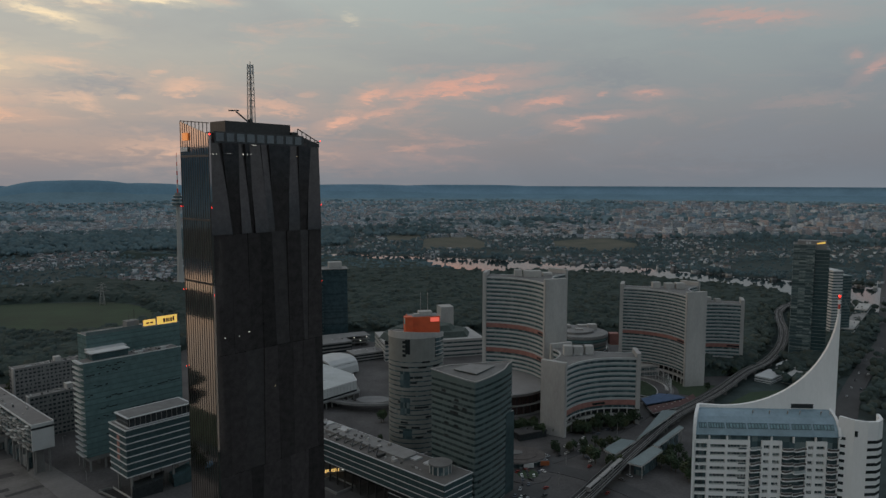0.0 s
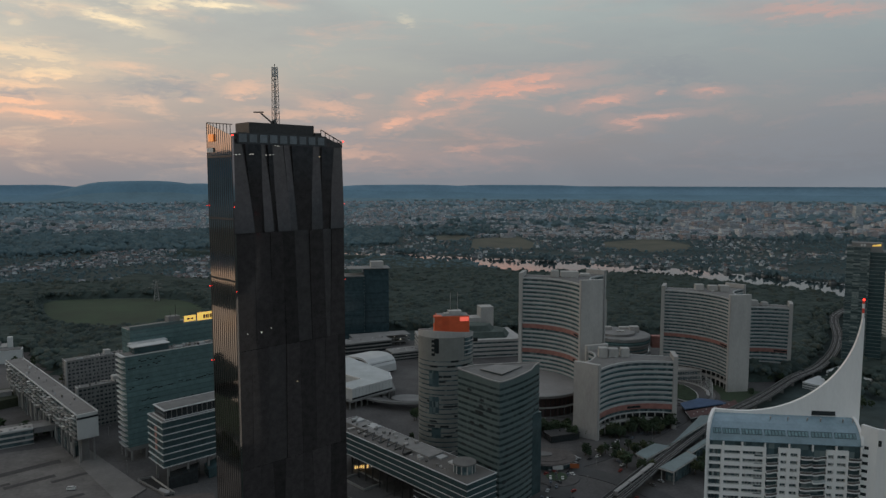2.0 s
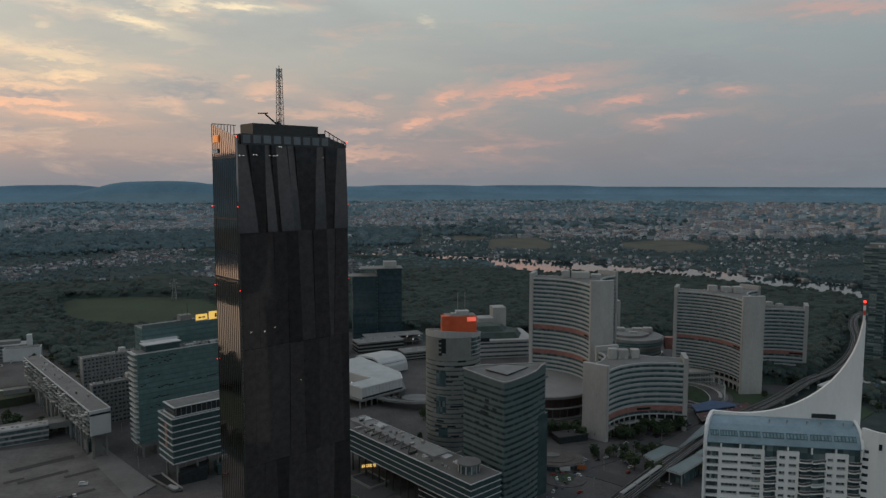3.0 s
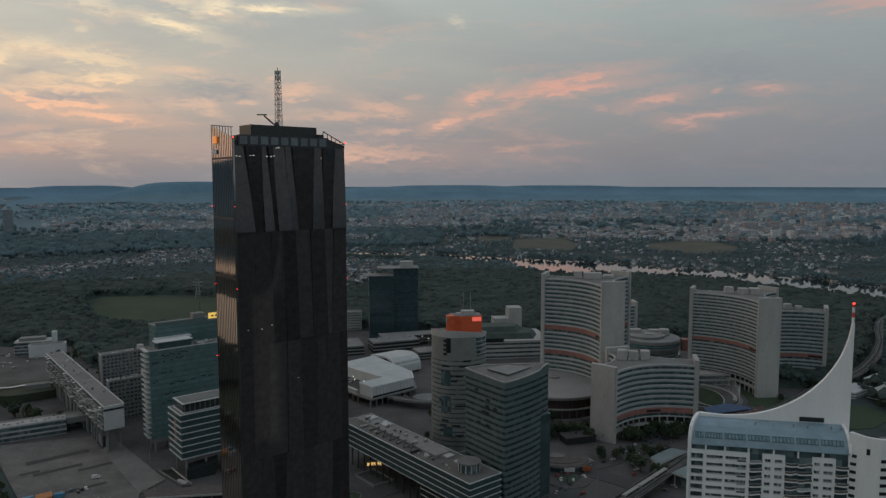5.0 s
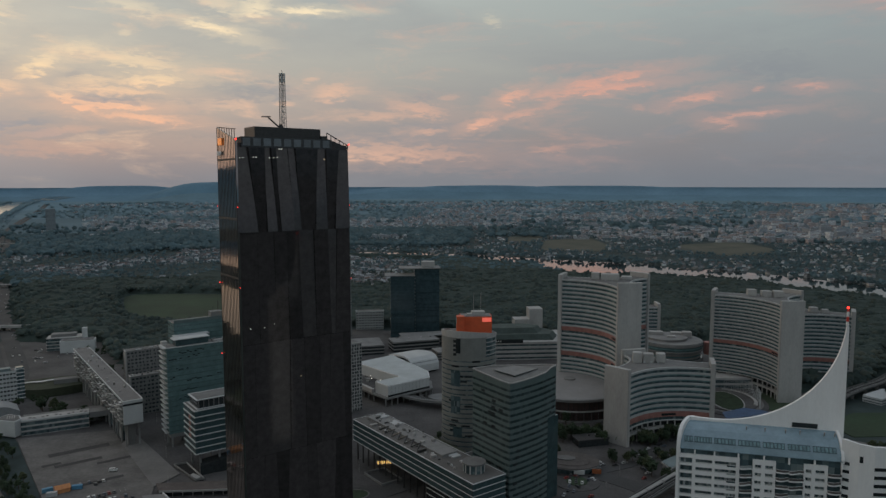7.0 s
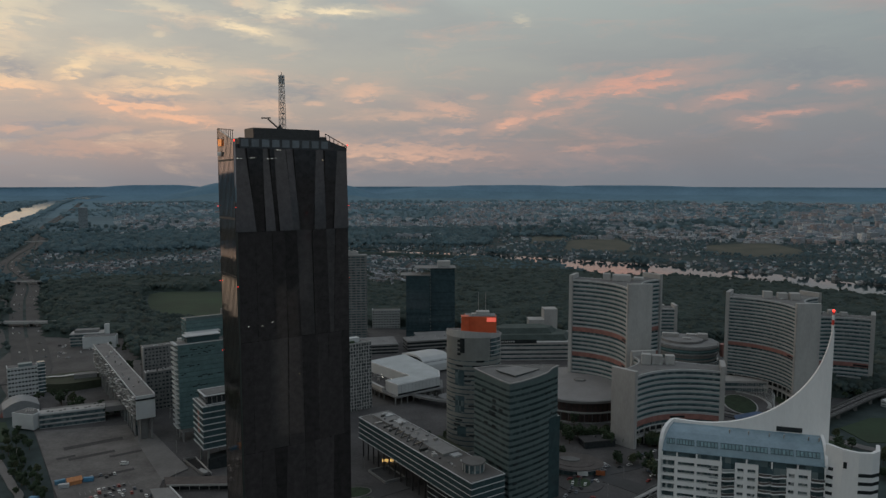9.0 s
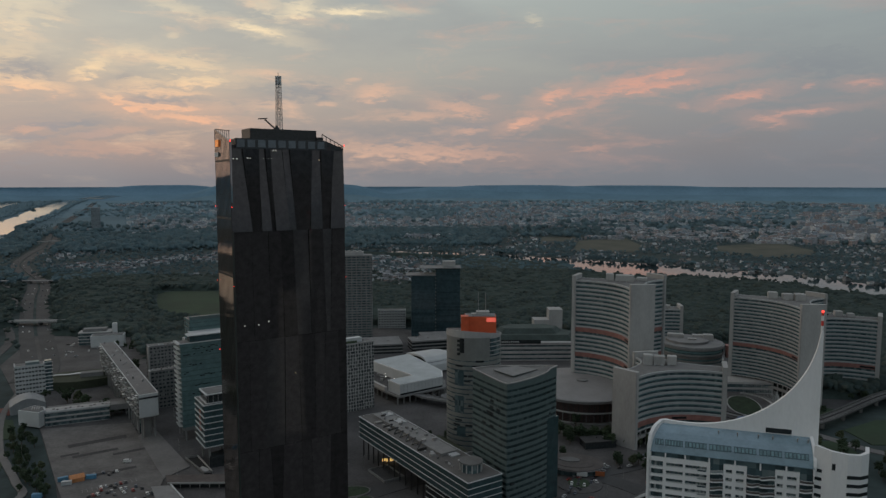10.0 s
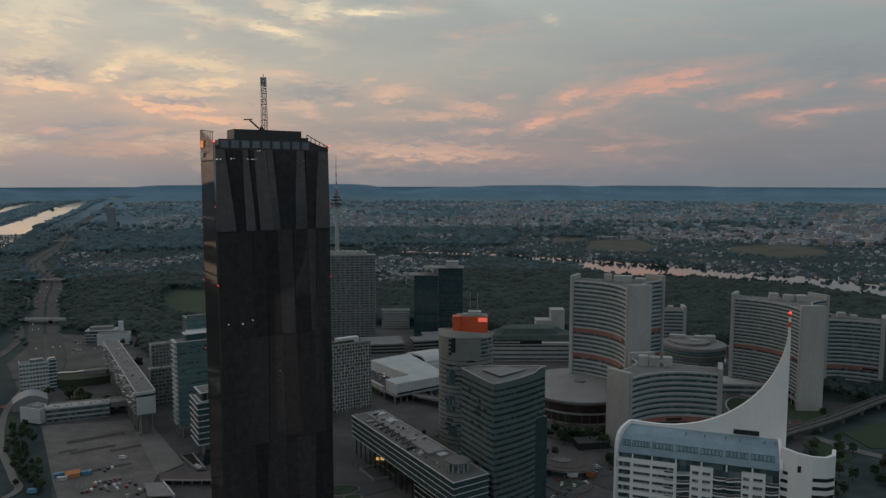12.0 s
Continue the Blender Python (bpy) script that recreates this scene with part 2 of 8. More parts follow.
def pane_mat(name, dark, light, step, rough=0.12, share=0.3):
    """Office glazing: pane by pane, some with pale blinds drawn behind the glass."""
    m = bpy.data.materials.new(name)
    m.use_nodes = True
    nt = m.node_tree
    b = nt.nodes["Principled BSDF"]
    tc = nt.nodes.new("ShaderNodeTexCoord")
    sn = nt.nodes.new("ShaderNodeVectorMath")
    sn.operation = "SNAP"
    sn.inputs[1].default_value = step
    nt.links.new(tc.outputs["Object"], sn.inputs[0])
    wn = nt.nodes.new("ShaderNodeTexWhiteNoise")
    nt.links.new(sn.outputs[0], wn.inputs["Vector"])
    oi = nt.nodes.new("ShaderNodeObjectInfo")
    ad = nt.nodes.new("ShaderNodeMath")
    ad.operation = "ADD"
    fr = nt.nodes.new("ShaderNodeMath")
    fr.operation = "FRACT"
    nt.links.new(wn.outputs[0], ad.inputs[0]), nt.links.new(oi.outputs["Random"], ad.inputs[1])
    nt.links.new(ad.outputs[0], fr.inputs[0])
    rp = nt.nodes.new("ShaderNodeValToRGB")
    e = rp.color_ramp.elements
    e[0].position, e[0].color = 0.0, (*[c * 0.6 for c in dark], 1)
    e[1].position, e[1].color = 1.0, (*light, 1)
    k = e.new(1 - share)
    k.color = (*[c * 1.2 for c in dark], 1)
    nt.links.new(fr.outputs[0], rp.inputs[0])
    nt.links.new(rp.outputs[0], b.inputs["Base Color"])
    b.inputs["Roughness"].default_value, b.inputs["Specular IOR Level"].default_value = rough, 0.55
    MATS[name] = m
    return m


def glow(name, col, strength):
    return mat(name, col, 0.5, var=0.05, emit=(*col, strength))


CONC = mat("pale_concrete", (0.37, 0.365, 0.35), 0.85, var=0.16, scale=0.06, fine=14, stretch=(1, 1, 0.35), rnd=0.04)
CONC_D = mat("grey_concrete", (0.20, 0.20, 0.195), 0.85, var=0.2, scale=0.1, fine=12, rnd=0.05)
WHITE = mat("white_render", (0.74, 0.74, 0.73), 0.7, var=0.07, scale=0.08, fine=20, stretch=(1, 1, 0.3), rnd=0.02)
WHITE_D = mat("offwhite_panel", (0.50, 0.515, 0.51), 0.7, var=0.10, scale=0.08, fine=20, rnd=0.04)
ROOF = mat("grey_roof_gravel", (0.15, 0.15, 0.145), 0.95, var=0.25, scale=0.12, fine=15, rnd=0.08)
ROOF_L = mat("pale_roof_sheet", (0.42, 0.43, 0.43), 0.7, var=0.12, scale=0.08, fine=10, rnd=0.04)
DARKGLASS = mat("dark_glass", (0.028, 0.033, 0.035), 0.06, var=0.3, scale=0.5, spec=0.5, rnd=0.3)
BLACKGLASS = mat("black_tower_glass", (0.046, 0.040, 0.040), 0.05, var=0.3, scale=0.3, spec=0.42, rnd=0.35)
RIBBON = pane_mat("ribbon_window_glass", (0.064, 0.100, 0.110), (0.18, 0.22, 0.22), (1.9, 1.9, 3.9), share=0.25)
TEAL = mat("teal_glass", (0.115, 0.185, 0.185), 0.16, var=0.22, scale=0.22, fine=5, spec=0.6, rnd=0.10)
TEAL_M = mat("mid_teal_glass", (0.088, 0.143, 0.146), 0.14, var=0.25, scale=0.3, fine=5, spec=0.6)
TEAL_D = mat("dark_teal_glass", (0.045, 0.078, 0.084), 0.12, var=0.3, scale=0.25, fine=5, spec=0.55, rnd=0.15)
GREEN_BAND = mat("grey_green_spandrel", (0.108, 0.146, 0.144), 0.35, var=0.14, scale=0.2, fine=6, rnd=0.06)
STONE_BAND = mat("warm_stone_spandrel", (0.20, 0.205, 0.192), 0.7, var=0.16, scale=0.15, fine=9, rnd=0.07)
ORANGE = mat("orange_cladding", (0.62, 0.105, 0.035), 0.55, var=0.12, scale=0.3, fine=6)
BRICKRED = mat("salmon_band", (0.275, 0.128, 0.108), 0.7, var=0.25, scale=0.25, fine=6, rnd=0.08)
STEEL = mat("dark_steel", (0.06, 0.06, 0.06), 0.5, 0.6, var=0.2, scale=0.8)
GALV = mat("galvanised_steel", (0.34, 0.33, 0.32), 0.5, 0.5, var=0.2, scale=0.8)
ASPH = mat("asphalt", (0.055, 0.055, 0.055), 0.9, var=0.3, scale=0.03, fine=18)
PAVE = mat("grey_paving", (0.074, 0.071, 0.070), 0.9, var=0.4, scale=0.035, fine=16)
PAVE_L = mat("pale_paving", (0.155, 0.15, 0.143), 0.9, var=0.22, scale=0.04, fine=14)
GRASS = mat("mown_grass", (0.029, 0.053, 0.026), 0.95, var=0.3, scale=0.012, fine=22, tint=(0.036, 0.054, 0.028))
BLUEROOF = mat("blue_glazed_roof", (0.20, 0.29, 0.34), 0.18, var=0.15, scale=0.15, fine=6, spec=0.6)
STATION = mat("station_roof_sheet", (0.155, 0.20, 0.205), 0.45, var=0.18, scale=0.1, fine=8)
RED_LAMP = glow("red_lamp", (1.0, 0.03, 0.02), 4.0)
WARM_LAMP = glow("warm_lamp", (1.0, 0.75, 0.45), 0.6)
WHITE_LAMP = glow("white_lamp", (1.0, 0.93, 0.82), 0.9)
SIGN_Y = glow("yellow_sign", (1.0, 0.62, 0.14), 0.55)


# ---- builders ----
def mesh_of(name, verts, faces, m):
    me = bpy.data.meshes.new(name)
    me.from_pydata([tuple(v) for v in verts], [], faces)
    me.materials.append(m)
    me.update()
    return me


def finish(name, bm, m, parent=None, label=""):
    """Links a bmesh as one mesh object under a thing or a part."""
    bmesh.ops.recalc_face_normals(bm, faces=bm.faces)
    me = bpy.data.meshes.new(name)
    bm.to_mesh(me)
    bm.free()
    me.materials.append(m)
    ob = new(name, me)
    if parent is not None:
        ob.parent = parent
    if label:
        ob["label"] = label
    return ob


def thing(name, x, y, z=0.0, rz=0.0, label="", category="", group="", kind=""):
    ob = new(name)
    ob.empty_display_size = 1
    ob.matrix_world = pose(x, y, z, 0, 0, rz)
    return tagged(ob, label, category, group, kind)


def add_prism(bm, poly, z0, z1, poly_top=None):
    """Closed solid from a plan outline (counter-clockwise), heights numbers or one for each corner."""
    n = len(poly)
    pt = poly_top or poly
    h0 = z0 if isinstance(z0, (list, tuple)) else [z0] * n
    h1 = z1 if isinstance(z1, (list, tuple)) else [z1] * n
    lo = [bm.verts.new((p[0], p[1], h)) for p, h in zip(poly, h0)]
    hi = [bm.verts.new((p[0], p[1], h)) for p, h in zip(pt, h1)]
    for k in range(n):
        bm.faces.new((lo[k], lo[(k + 1) % n], hi[(k + 1) % n], hi[k]))
    bm.faces.new(hi), bm.faces.new(lo[::-1])
    return bm


def add_box(bm, x0, x1, y0, y1, z0, z1):
    return add_prism(bm, [(x0, y0), (x1, y0), (x1, y1), (x0, y1)], z0, z1)


def add_bar(bm, p, q, r):
    """Square bar from p to q."""
    p, q = Vector(p), Vector(q)
    d = (q - p).normalized()
    s = d.cross(Vector((0, 0, 1)) if abs(d.z) < 0.9 else Vector((1, 0, 0))).normalized() * r
    u = d.cross(s).normalized() * r
    a = [bm.verts.new(p + i * s + j * u) for i, j in ((-1, -1), (1, -1), (1, 1), (-1, 1))]
    b = [bm.verts.new(q + i * s + j * u) for i, j in ((-1, -1), (1, -1), (1, 1), (-1, 1))]
    for k in range(4):
        bm.faces.new((a[k], a[(k + 1) % 4], b[(k + 1) % 4], b[k]))
    bm.faces.new(a[::-1]), bm.faces.new(b)
    return bm


def prism(name, poly, z0, z1, m, parent, label="", poly_top=None):
    return finish(name, add_prism(bmesh.new(), poly, z0, z1, poly_top), m, parent, label)


def box(name, x0, x1, y0, y1, z0, z1, m, parent, label=""):
    return prism(name, [(x0, y0), (x1, y0), (x1, y1), (x0, y1)], z0, z1, m, parent, label)


def grow(poly, d):
    """Plan outline pushed outward by d (counter-clockwise outline)."""
    out, n = [], len(poly)
    for k in range(n):
        a, b, c = Vector(poly[k - 1]), Vector(poly[k]), Vector(poly[(k + 1) % n])
        e1, e2 = (b - a).normalized(), (c - b).normalized()
        n1, n2 = Vector((e1.y, -e1.x)), Vector((e2.y, -e2.x))
        v = n1 + n2
        v = v / max(0.35, v.dot(n1)) if v.length > 1e-6 else n1
        out.append(tuple(b + v * d))
    return out


def shared(name, me, parent, m=None, label=""):
    ob = new(name, me)
    ob.parent = parent
    if m is not None:
        ob.matrix_basis = m
    if label:
        ob["label"] = label
    return ob


def banded(t, poly, z0, z1, floors, band, core_m, band_m, out=0.35, inset=0.0, roof_m=None, band_name="spandrel", special=None, lift=0.0):
    """A block of storeys: a glazed core, one spandrel band a floor, a roof slab with its parapet."""
    prism("glazed_core", grow(poly, -inset), z0, z1 - 0.3, core_m, t)
    h = (z1 - z0) / floors
    rim = grow(poly, out)
    me = None
    for k in range(floors + 1):
        zb = z0 + k * h - band * h / 2 + lift
        zt = zb + band * h
        if k == 0:
            zb = z0
        if k == floors:
            zb, zt = z1 - band * h * 0.6, z1 + 0.5
        if special and k in special:
            zt = zb + h * 1.02
        mm = special.get(k, band_m) if special else band_m
        ob = prism(band_name, rim, zb, zt, mm, t)
    prism("roof_slab", grow(poly, -0.4), z1 - 0.2, z1 + 0.515, roof_m or ROOF, t)


def clutter(t, x0, x1, y0, y1, z, n, seed, big=2.4):
    """Vents, ducts and cooling units on a flat roof."""
    r_ = random.Random(seed)
    for k in range(n):
        w, d, h = r_.uniform(0.6, big), r_.uniform(0.6, big), r_.uniform(0.5, 1.8)
        if k % 5 == 0:
            w *= 2.6
        x, y = r_.uniform(x0, x1 - w), r_.uniform(y0, y1 - d)
        box("roof_unit", x, x + w, y, y + d, z, z + h, r_.choice([GALV, CONC, CONC_D, ROOF_L, STEEL]), t)


def rect(w, d, cx=0.0, cy=0.0):
    return [(cx - w / 2, cy - d / 2), (cx + w / 2, cy - d / 2), (cx + w / 2, cy + d / 2), (cx - w / 2, cy + d / 2)]


def circle(r, n, cx=0.0, cy=0.0, ry=None, a0=0.0):
    return [(cx + r * math.cos(a0 + 2 * math.pi * k / n), cy + (ry or r) * math.sin(a0 + 2 * math.pi * k / n)) for k in range(n)]


# far land is drawn in nearer and lifted, so that all of it lies within sight (d: true distance)
EYE = Vector((50.0, 0.0, 196.0))


def fold(x, y, z=0.0):
    dx, dy = x - EYE.x, y - EYE.y
    d = math.hypot(dx, dy)
    if d <= 3000:
        return (x, y, z)
    r = 3000 + 1830 * (1 - math.exp(-(d - 3000) / 2600.0))
    k = r / d
    return (EYE.x + dx * k, EYE.y + dy * k, EYE.z + (z - EYE.z) * k)


# ---- ground, water, far land ----
def land_mat():
    m = bpy.data.materials.new("mixed_ground")
    m.use_nodes = True
    nt = m.node_tree
    b = nt.nodes["Principled BSDF"]
    tc = nt.nodes.new("ShaderNodeTexCoord")

    def nz(scale, detail, rough=0.6):
        n = nt.nodes.new("ShaderNodeTexNoise")
        n.inputs["Scale"].default_value, n.inputs["Detail"].default_value, n.inputs["Roughness"].default_value = scale, detail, rough
        nt.links.new(tc.outputs["Object"], n.inputs["Vector"])
        return n.outputs[0]

    def rp(src, stops):
        r = nt.nodes.new("ShaderNodeValToRGB")
        e = r.color_ramp.elements
        while len(e) < len(stops):
            e.new(0.5)
        for k, (p, c) in enumerate(stops):
            e[k].position, e[k].color = p, (*c, 1)
        nt.links.new(src, r.inputs[0])
        return r.outputs[0]

    a = rp(nz(0.004, 6), [(0.36, (0.042, 0.060, 0.060)), (0.52, (0.048, 0.068, 0.066)), (0.64, (0.052, 0.066, 0.062)), (0.76, (0.072, 0.080, 0.078))])
    f = rp(nz(0.05, 5), [(0.3, (0.6, 0.6, 0.6)), (0.7, (1.25, 1.25, 1.25))])
    mx = nt.nodes.new("ShaderNodeMix")
    mx.data_type, mx.blend_type = "RGBA", "MULTIPLY"
    mx.inputs[0].default_value = 1
    nt.links.new(a, mx.inputs[6]), nt.links.new(f, mx.inputs[7])
    nt.links.new(mx.outputs[2], b.inputs["Base Color"])
    b.inputs["Roughness"].default_value, b.inputs["Specular IOR Level"].default_value = 0.95, 0.2
    return m


def hill_height(az, d):
    """Wooded ridges on the skyline: az in degrees to the left."""
    h = 0.0
    for a, w, dist, wd, top in ((28.0, 5.0, 9500, 2200, 196), (23.0, 3.6, 9800, 2200, 160), (52.5, 6.0, 12500, 3000, 150), (90.0, 29.0, 9500, 2200, 700), (35.5, 4.0, 17000, 4000, 112), (8.0, 6.5, 15000, 4000, 118), (-1.0, 6.0, 19000, 4500, 90), (13.0, 4.0, 13000, 3500, 95)):
        h = max(h, top * math.exp(-((az - a) / w) ** 4) * math.exp(-((d - dist) / wd) ** 2))
    return h * min(1.0, max(0.0, (d - 6500) / 2000.0)) * (1 + 0.06 * noise.noise((az * 0.35, d * 0.0002, 4.0)))


def ring_mesh(name, ds, m, hills, z0=0.0):
    azs = [-180 + k * 3 for k in range(45)] + [-45 + k * 0.6 for k in range(180)] + [63 + k * 3 for k in range(39)]
    verts, faces, n = [], [], len(azs)
    for d in ds:
        for a in azs:
            x, y = EYE.x - d * math.sin(radians(a)), EYE.y + d * math.cos(radians(a))
            verts.append(fold(x, y, z0 + (hill_height(a, d) if hills else 0.0)))
    for i in range(len(ds) - 1):
        for k in range(n):
            j = (k + 1) % n
            faces.append((i * n + k, i * n + j, (i + 1) * n + j, (i + 1) * n + k)[::-1])
    ob = new(name, mesh_of(name, verts, faces, m))
    for p in ob.data.polygons:
        p.use_smooth = True
    return ob


LAND = land_mat()
# distance haze put into the base colours, paler and bluer farther out
FARLAND = mat("far_hazy_plain", (0.085, 0.110, 0.115), 0.95, var=0.25, scale=0.012, fine=7, spec=0.1, tint=(0.07, 0.098, 0.105))
FAR = [mat("hazed_plain_%d" % k, c, 0.95, var=0.13, scale=0.006, fine=9, spec=0.1) for k, c in enumerate(((0.116, 0.172, 0.196), (0.142, 0.216, 0.252), (0.146, 0.230, 0.272), (0.130, 0.226, 0.290), (0.148, 0.250, 0.325)))]
g_ = ring_mesh("ground", [0.5, 150, 300, 450, 600, 800, 1000, 1300, 1600, 2000, 2400, 2800, 3000], LAND, False)
tagged(g_, "flat green and grey land between the towers and suburbs", "ground", kind="structure")
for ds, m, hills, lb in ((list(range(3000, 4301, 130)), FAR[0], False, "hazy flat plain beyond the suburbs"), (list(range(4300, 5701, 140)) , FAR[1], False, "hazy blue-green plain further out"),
                         (list(range(5700, 7901, 200)), FAR[2], True, "haze-blue wooded plain towards the hills"), (list(range(7900, 10801, 290)), FAR[3], True, "haze-blue wooded hills in the distance"),
                         ([10800, 11800, 12600, 13500, 14500, 15500, 17000, 18500, 20000, 22000, 24000, 26500], FAR[4], True, "pale haze-blue hills on the horizon")):
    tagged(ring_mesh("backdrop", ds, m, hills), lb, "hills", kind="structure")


def sheet(name, pts, z, m, label, category, kind="structure", steps=1):
    """A flat sheet with a thin edge, over a plan outline."""
    verts, n = [], len(pts)
    for dz in (z, z - 1.2):
        verts += [fold(x, y, dz) for x, y in pts]
    faces = [tuple(range(n)), tuple(range(2 * n - 1, n - 1, -1))] + [(k, k + n, (k + 1) % n + n, (k + 1) % n) for k in range(n)]
    ob = new(name, mesh_of(name, verts, faces, m))
    return tagged(ob, label, category, kind=kind)


def along(line, off):
    """A line in the plan moved sideways by off (to its left)."""
    out = []
    for k, p in enumerate(line):
        a, b = Vector(line[max(0, k - 1)]), Vector(line[min(len(line) - 1, k + 1)])
        d = (b - a).normalized()
        out.append((p[0] - d.y * off, p[1] + d.x * off))
    return out


def densify(line, step):
    out = []
    for (x0, y0), (x1, y1) in zip(line, line[1:]):
        n = max(1, int(math.hypot(x1 - x0, y1 - y0) / step))
        out += [(x0 + (x1 - x0) * k / n, y0 + (y1 - y0) * k / n) for k in range(n)]
    return out + [line[-1]]


def smooth_line(pts, n=8):
    """Catmull-Rom through plan points."""
    out = []
    for k in range(len(pts) - 1):
        p0, p1, p2, p3 = (Vector(pts[max(0, k - 1)]), Vector(pts[k]), Vector(pts[k + 1]), Vector(pts[min(len(pts) - 1, k + 2)]))
        for i in range(n):
            t = i / n
            q = 0.5 * ((2 * p1) + (p2 - p0) * t + (2 * p0 - 5 * p1 + 4 * p2 - p3) * t * t + (3 * p1 - p0 - 3 * p2 + p3) * t ** 3)
            out.append(tuple(q))
    return out + [tuple(pts[-1])]


def ribbon(name, line, o0, o1, z, m, label, category, kind="structure"):
    """A strip between two offsets of a line; the land's fold is followed."""
    A, B = along(line, o0), along(line, o1)
    n = len(line)
    verts = [fold(x, y, z) for x, y in A + B] + [fold(x, y, z - 1.0) for x, y in A + B]
    faces = []
    for k in range(n - 1):
        faces += [(k, k + 1, n + k + 1, n + k), (2 * n + k + 1, 2 * n + k, 3 * n + k, 3 * n + k + 1), (k + 1, k, 2 * n + k, 2 * n + k + 1), (n + k, n + k + 1, 3 * n + k + 1, 3 * n + k)]
    faces += [(0, n, 3 * n, 2 * n), (2 * n - 1, n - 1, 3 * n - 1, 4 * n - 1)]
    ob = new(name, mesh_of(name, verts, faces, m))
    return tagged(ob, label, category, kind=kind)


WATER = mat("river_water", (0.02, 0.028, 0.03), 0.06, var=0.3, scale=0.01, fine=30, spec=0.5)
SHORE = densify([(1500, -1420), (700, -660), (200, -180), (-385, 377), (-1643, 1576), (-2009, 2000), (-3823, 4159), (-5300, 5900), (-6700, 7100)], 250)
kf = next(k for k, p in enumerate(SHORE) if p[0] < -1640)
FARWATER = mat("far_river_mirror", (0.66, 0.60, 0.54), 0.08, 1.0, var=0.06, scale=0.004, fine=12)


def resample(line, n):
    """n + 1 points spread evenly by length along a plan line."""
    L = [0.0]
    for p, q in zip(line, line[1:]):
        L.append(L[-1] + math.hypot(q[0] - p[0], q[1] - p[1]))
    xs, ys = zip(*line)
    t = np.linspace(0, L[-1], n + 1)
    return list(zip(np.interp(t, L, xs).tolist(), np.interp(t, L, ys).tolist()))


def reach(left, right, z, label, n=90):
    """A reach of far water between two banks, with uneven edges."""
    A, B = resample(left, n), resample(right, n)
    V, F = [], []
    for k in range(n + 1):
        e = 10 * noise.noise((k * 0.6, 3.0, 0.0)) * (1 if 0 < k < n else 0)
        V += [fold(A[k][0] + e, A[k][1], z), fold(B[k][0] - e, B[k][1], z)]
        if k:
            F.append((2 * k - 2, 2 * k - 1, 2 * k + 1, 2 * k))
    return tagged(new("water", mesh_of("water", V, F, FARWATER)), label, "water", kind="structure")


CANAL_R = [(-1640, 1590), (-2074, 2087), (-2341, 2372), (-2689, 2795), (-3065, 3280), (-3738, 4121), (-4513, 5083), (-5357, 6212)]
CANAL_L = [(-1800, 1545), (-2172, 1921), (-2401, 2213), (-2794, 2715), (-3120, 3131), (-3983, 4160), (-4654, 5042), (-5361, 5980)]
RIVER_R = [(-2300, 1700), (-3118, 2724), (-3658, 3407), (-4478, 4376), (-5406, 5545)]
RIVER_L = [(-2700, 2050), (-3477, 3029), (-4187, 3887), (-5078, 4921), (-5448, 5533)]
reach(CANAL_L, CANAL_R, 2.5, "far reach of the canal mirroring the dusk sky")
reach(RIVER_L, RIVER_R, 2.5, "far reach of the river mirroring the dusk sky")
reach([(-5594, 6726), (-6410, 7924), (-6815, 8615)], [(-5594, 6726), (-5763, 7106), (-6500, 8350)], 3.5, "far bend of the river catching the sky", 24)
SHORE_ALL = SHORE
SHORE = SHORE[:kf + 1]
ribbon("water", SHORE, 0, 215, 0.6, WATER, "calm canal water reflecting the orange dusk sky", "water")
ribbon("water", SHORE, 345, 600, 0.6, WATER, "wide river reflecting the orange dusk sky", "water")
sheet("water", [(-5750, 6560), (-5420, 6560), (-6050, 7560), (-6400, 8300), (-6900, 8500), (-6400, 7600)], 3.5, FARWATER, "far bend of the river catching the sky", "water")
SHORE = SHORE_ALL
ARM_FAR = smooth_line([(-760, 1935), (-600, 1900), (-420, 1880), (-285, 1880), (-172, 1850), (-50, 1803), (29, 1784), (105, 1752), (188, 1745), (257, 1670), (364, 1640), (473, 1567), (544, 1500), (625, 1425), (681, 1385), (764, 1322), (830, 1270), (1000, 1100)], 4)
ARM_NEAR = smooth_line([(-740, 1888), (-585, 1856), (-415, 1830), (-280, 1818), (-165, 1768), (-47, 1695), (28, 1628), (95, 1518), (167, 1508), (237, 1520), (335, 1492), (440, 1445), (500, 1362), (575, 1292), (616, 1240), (660, 1125), (700, 1055), (850, 915)], 4)
ARM_NEAR = [(50 + 0.962 * (x - 50), 0.962 * y) for x, y in ARM_NEAR]
OLD = [((a + c) / 2, (b + d) / 2) for (a, b), (c, d) in zip(ARM_FAR, ARM_NEAR)]
OLD_W = [0.44 * math.hypot(a - c, b - d) for (a, b), (c, d) in zip(ARM_FAR, ARM_NEAR)]
sheet("water", ARM_NEAR + ARM_FAR[::-1], 0.42, WATER, "still old river arm between wooded banks", "water")
FIELDS = [[(-64, 2371), (82, 2533), (136, 2217), (118, 2032), (-59, 2015)], [(353, 2279), (557, 2454), (607, 2185), (549, 2023), (452, 1967), (323, 2068)], [(-200, 2506), (-40, 2575), (-106, 2277), (-175, 2228)]]
for f_ in FIELDS:
    sheet("field", f_, 0.5, mat("dry_field", (0.078, 0.074, 0.054), 0.95, var=0.3, scale=0.012, fine=18, tint=(0.06, 0.07, 0.05)), "dull brown-green open field beyond the water", "field")

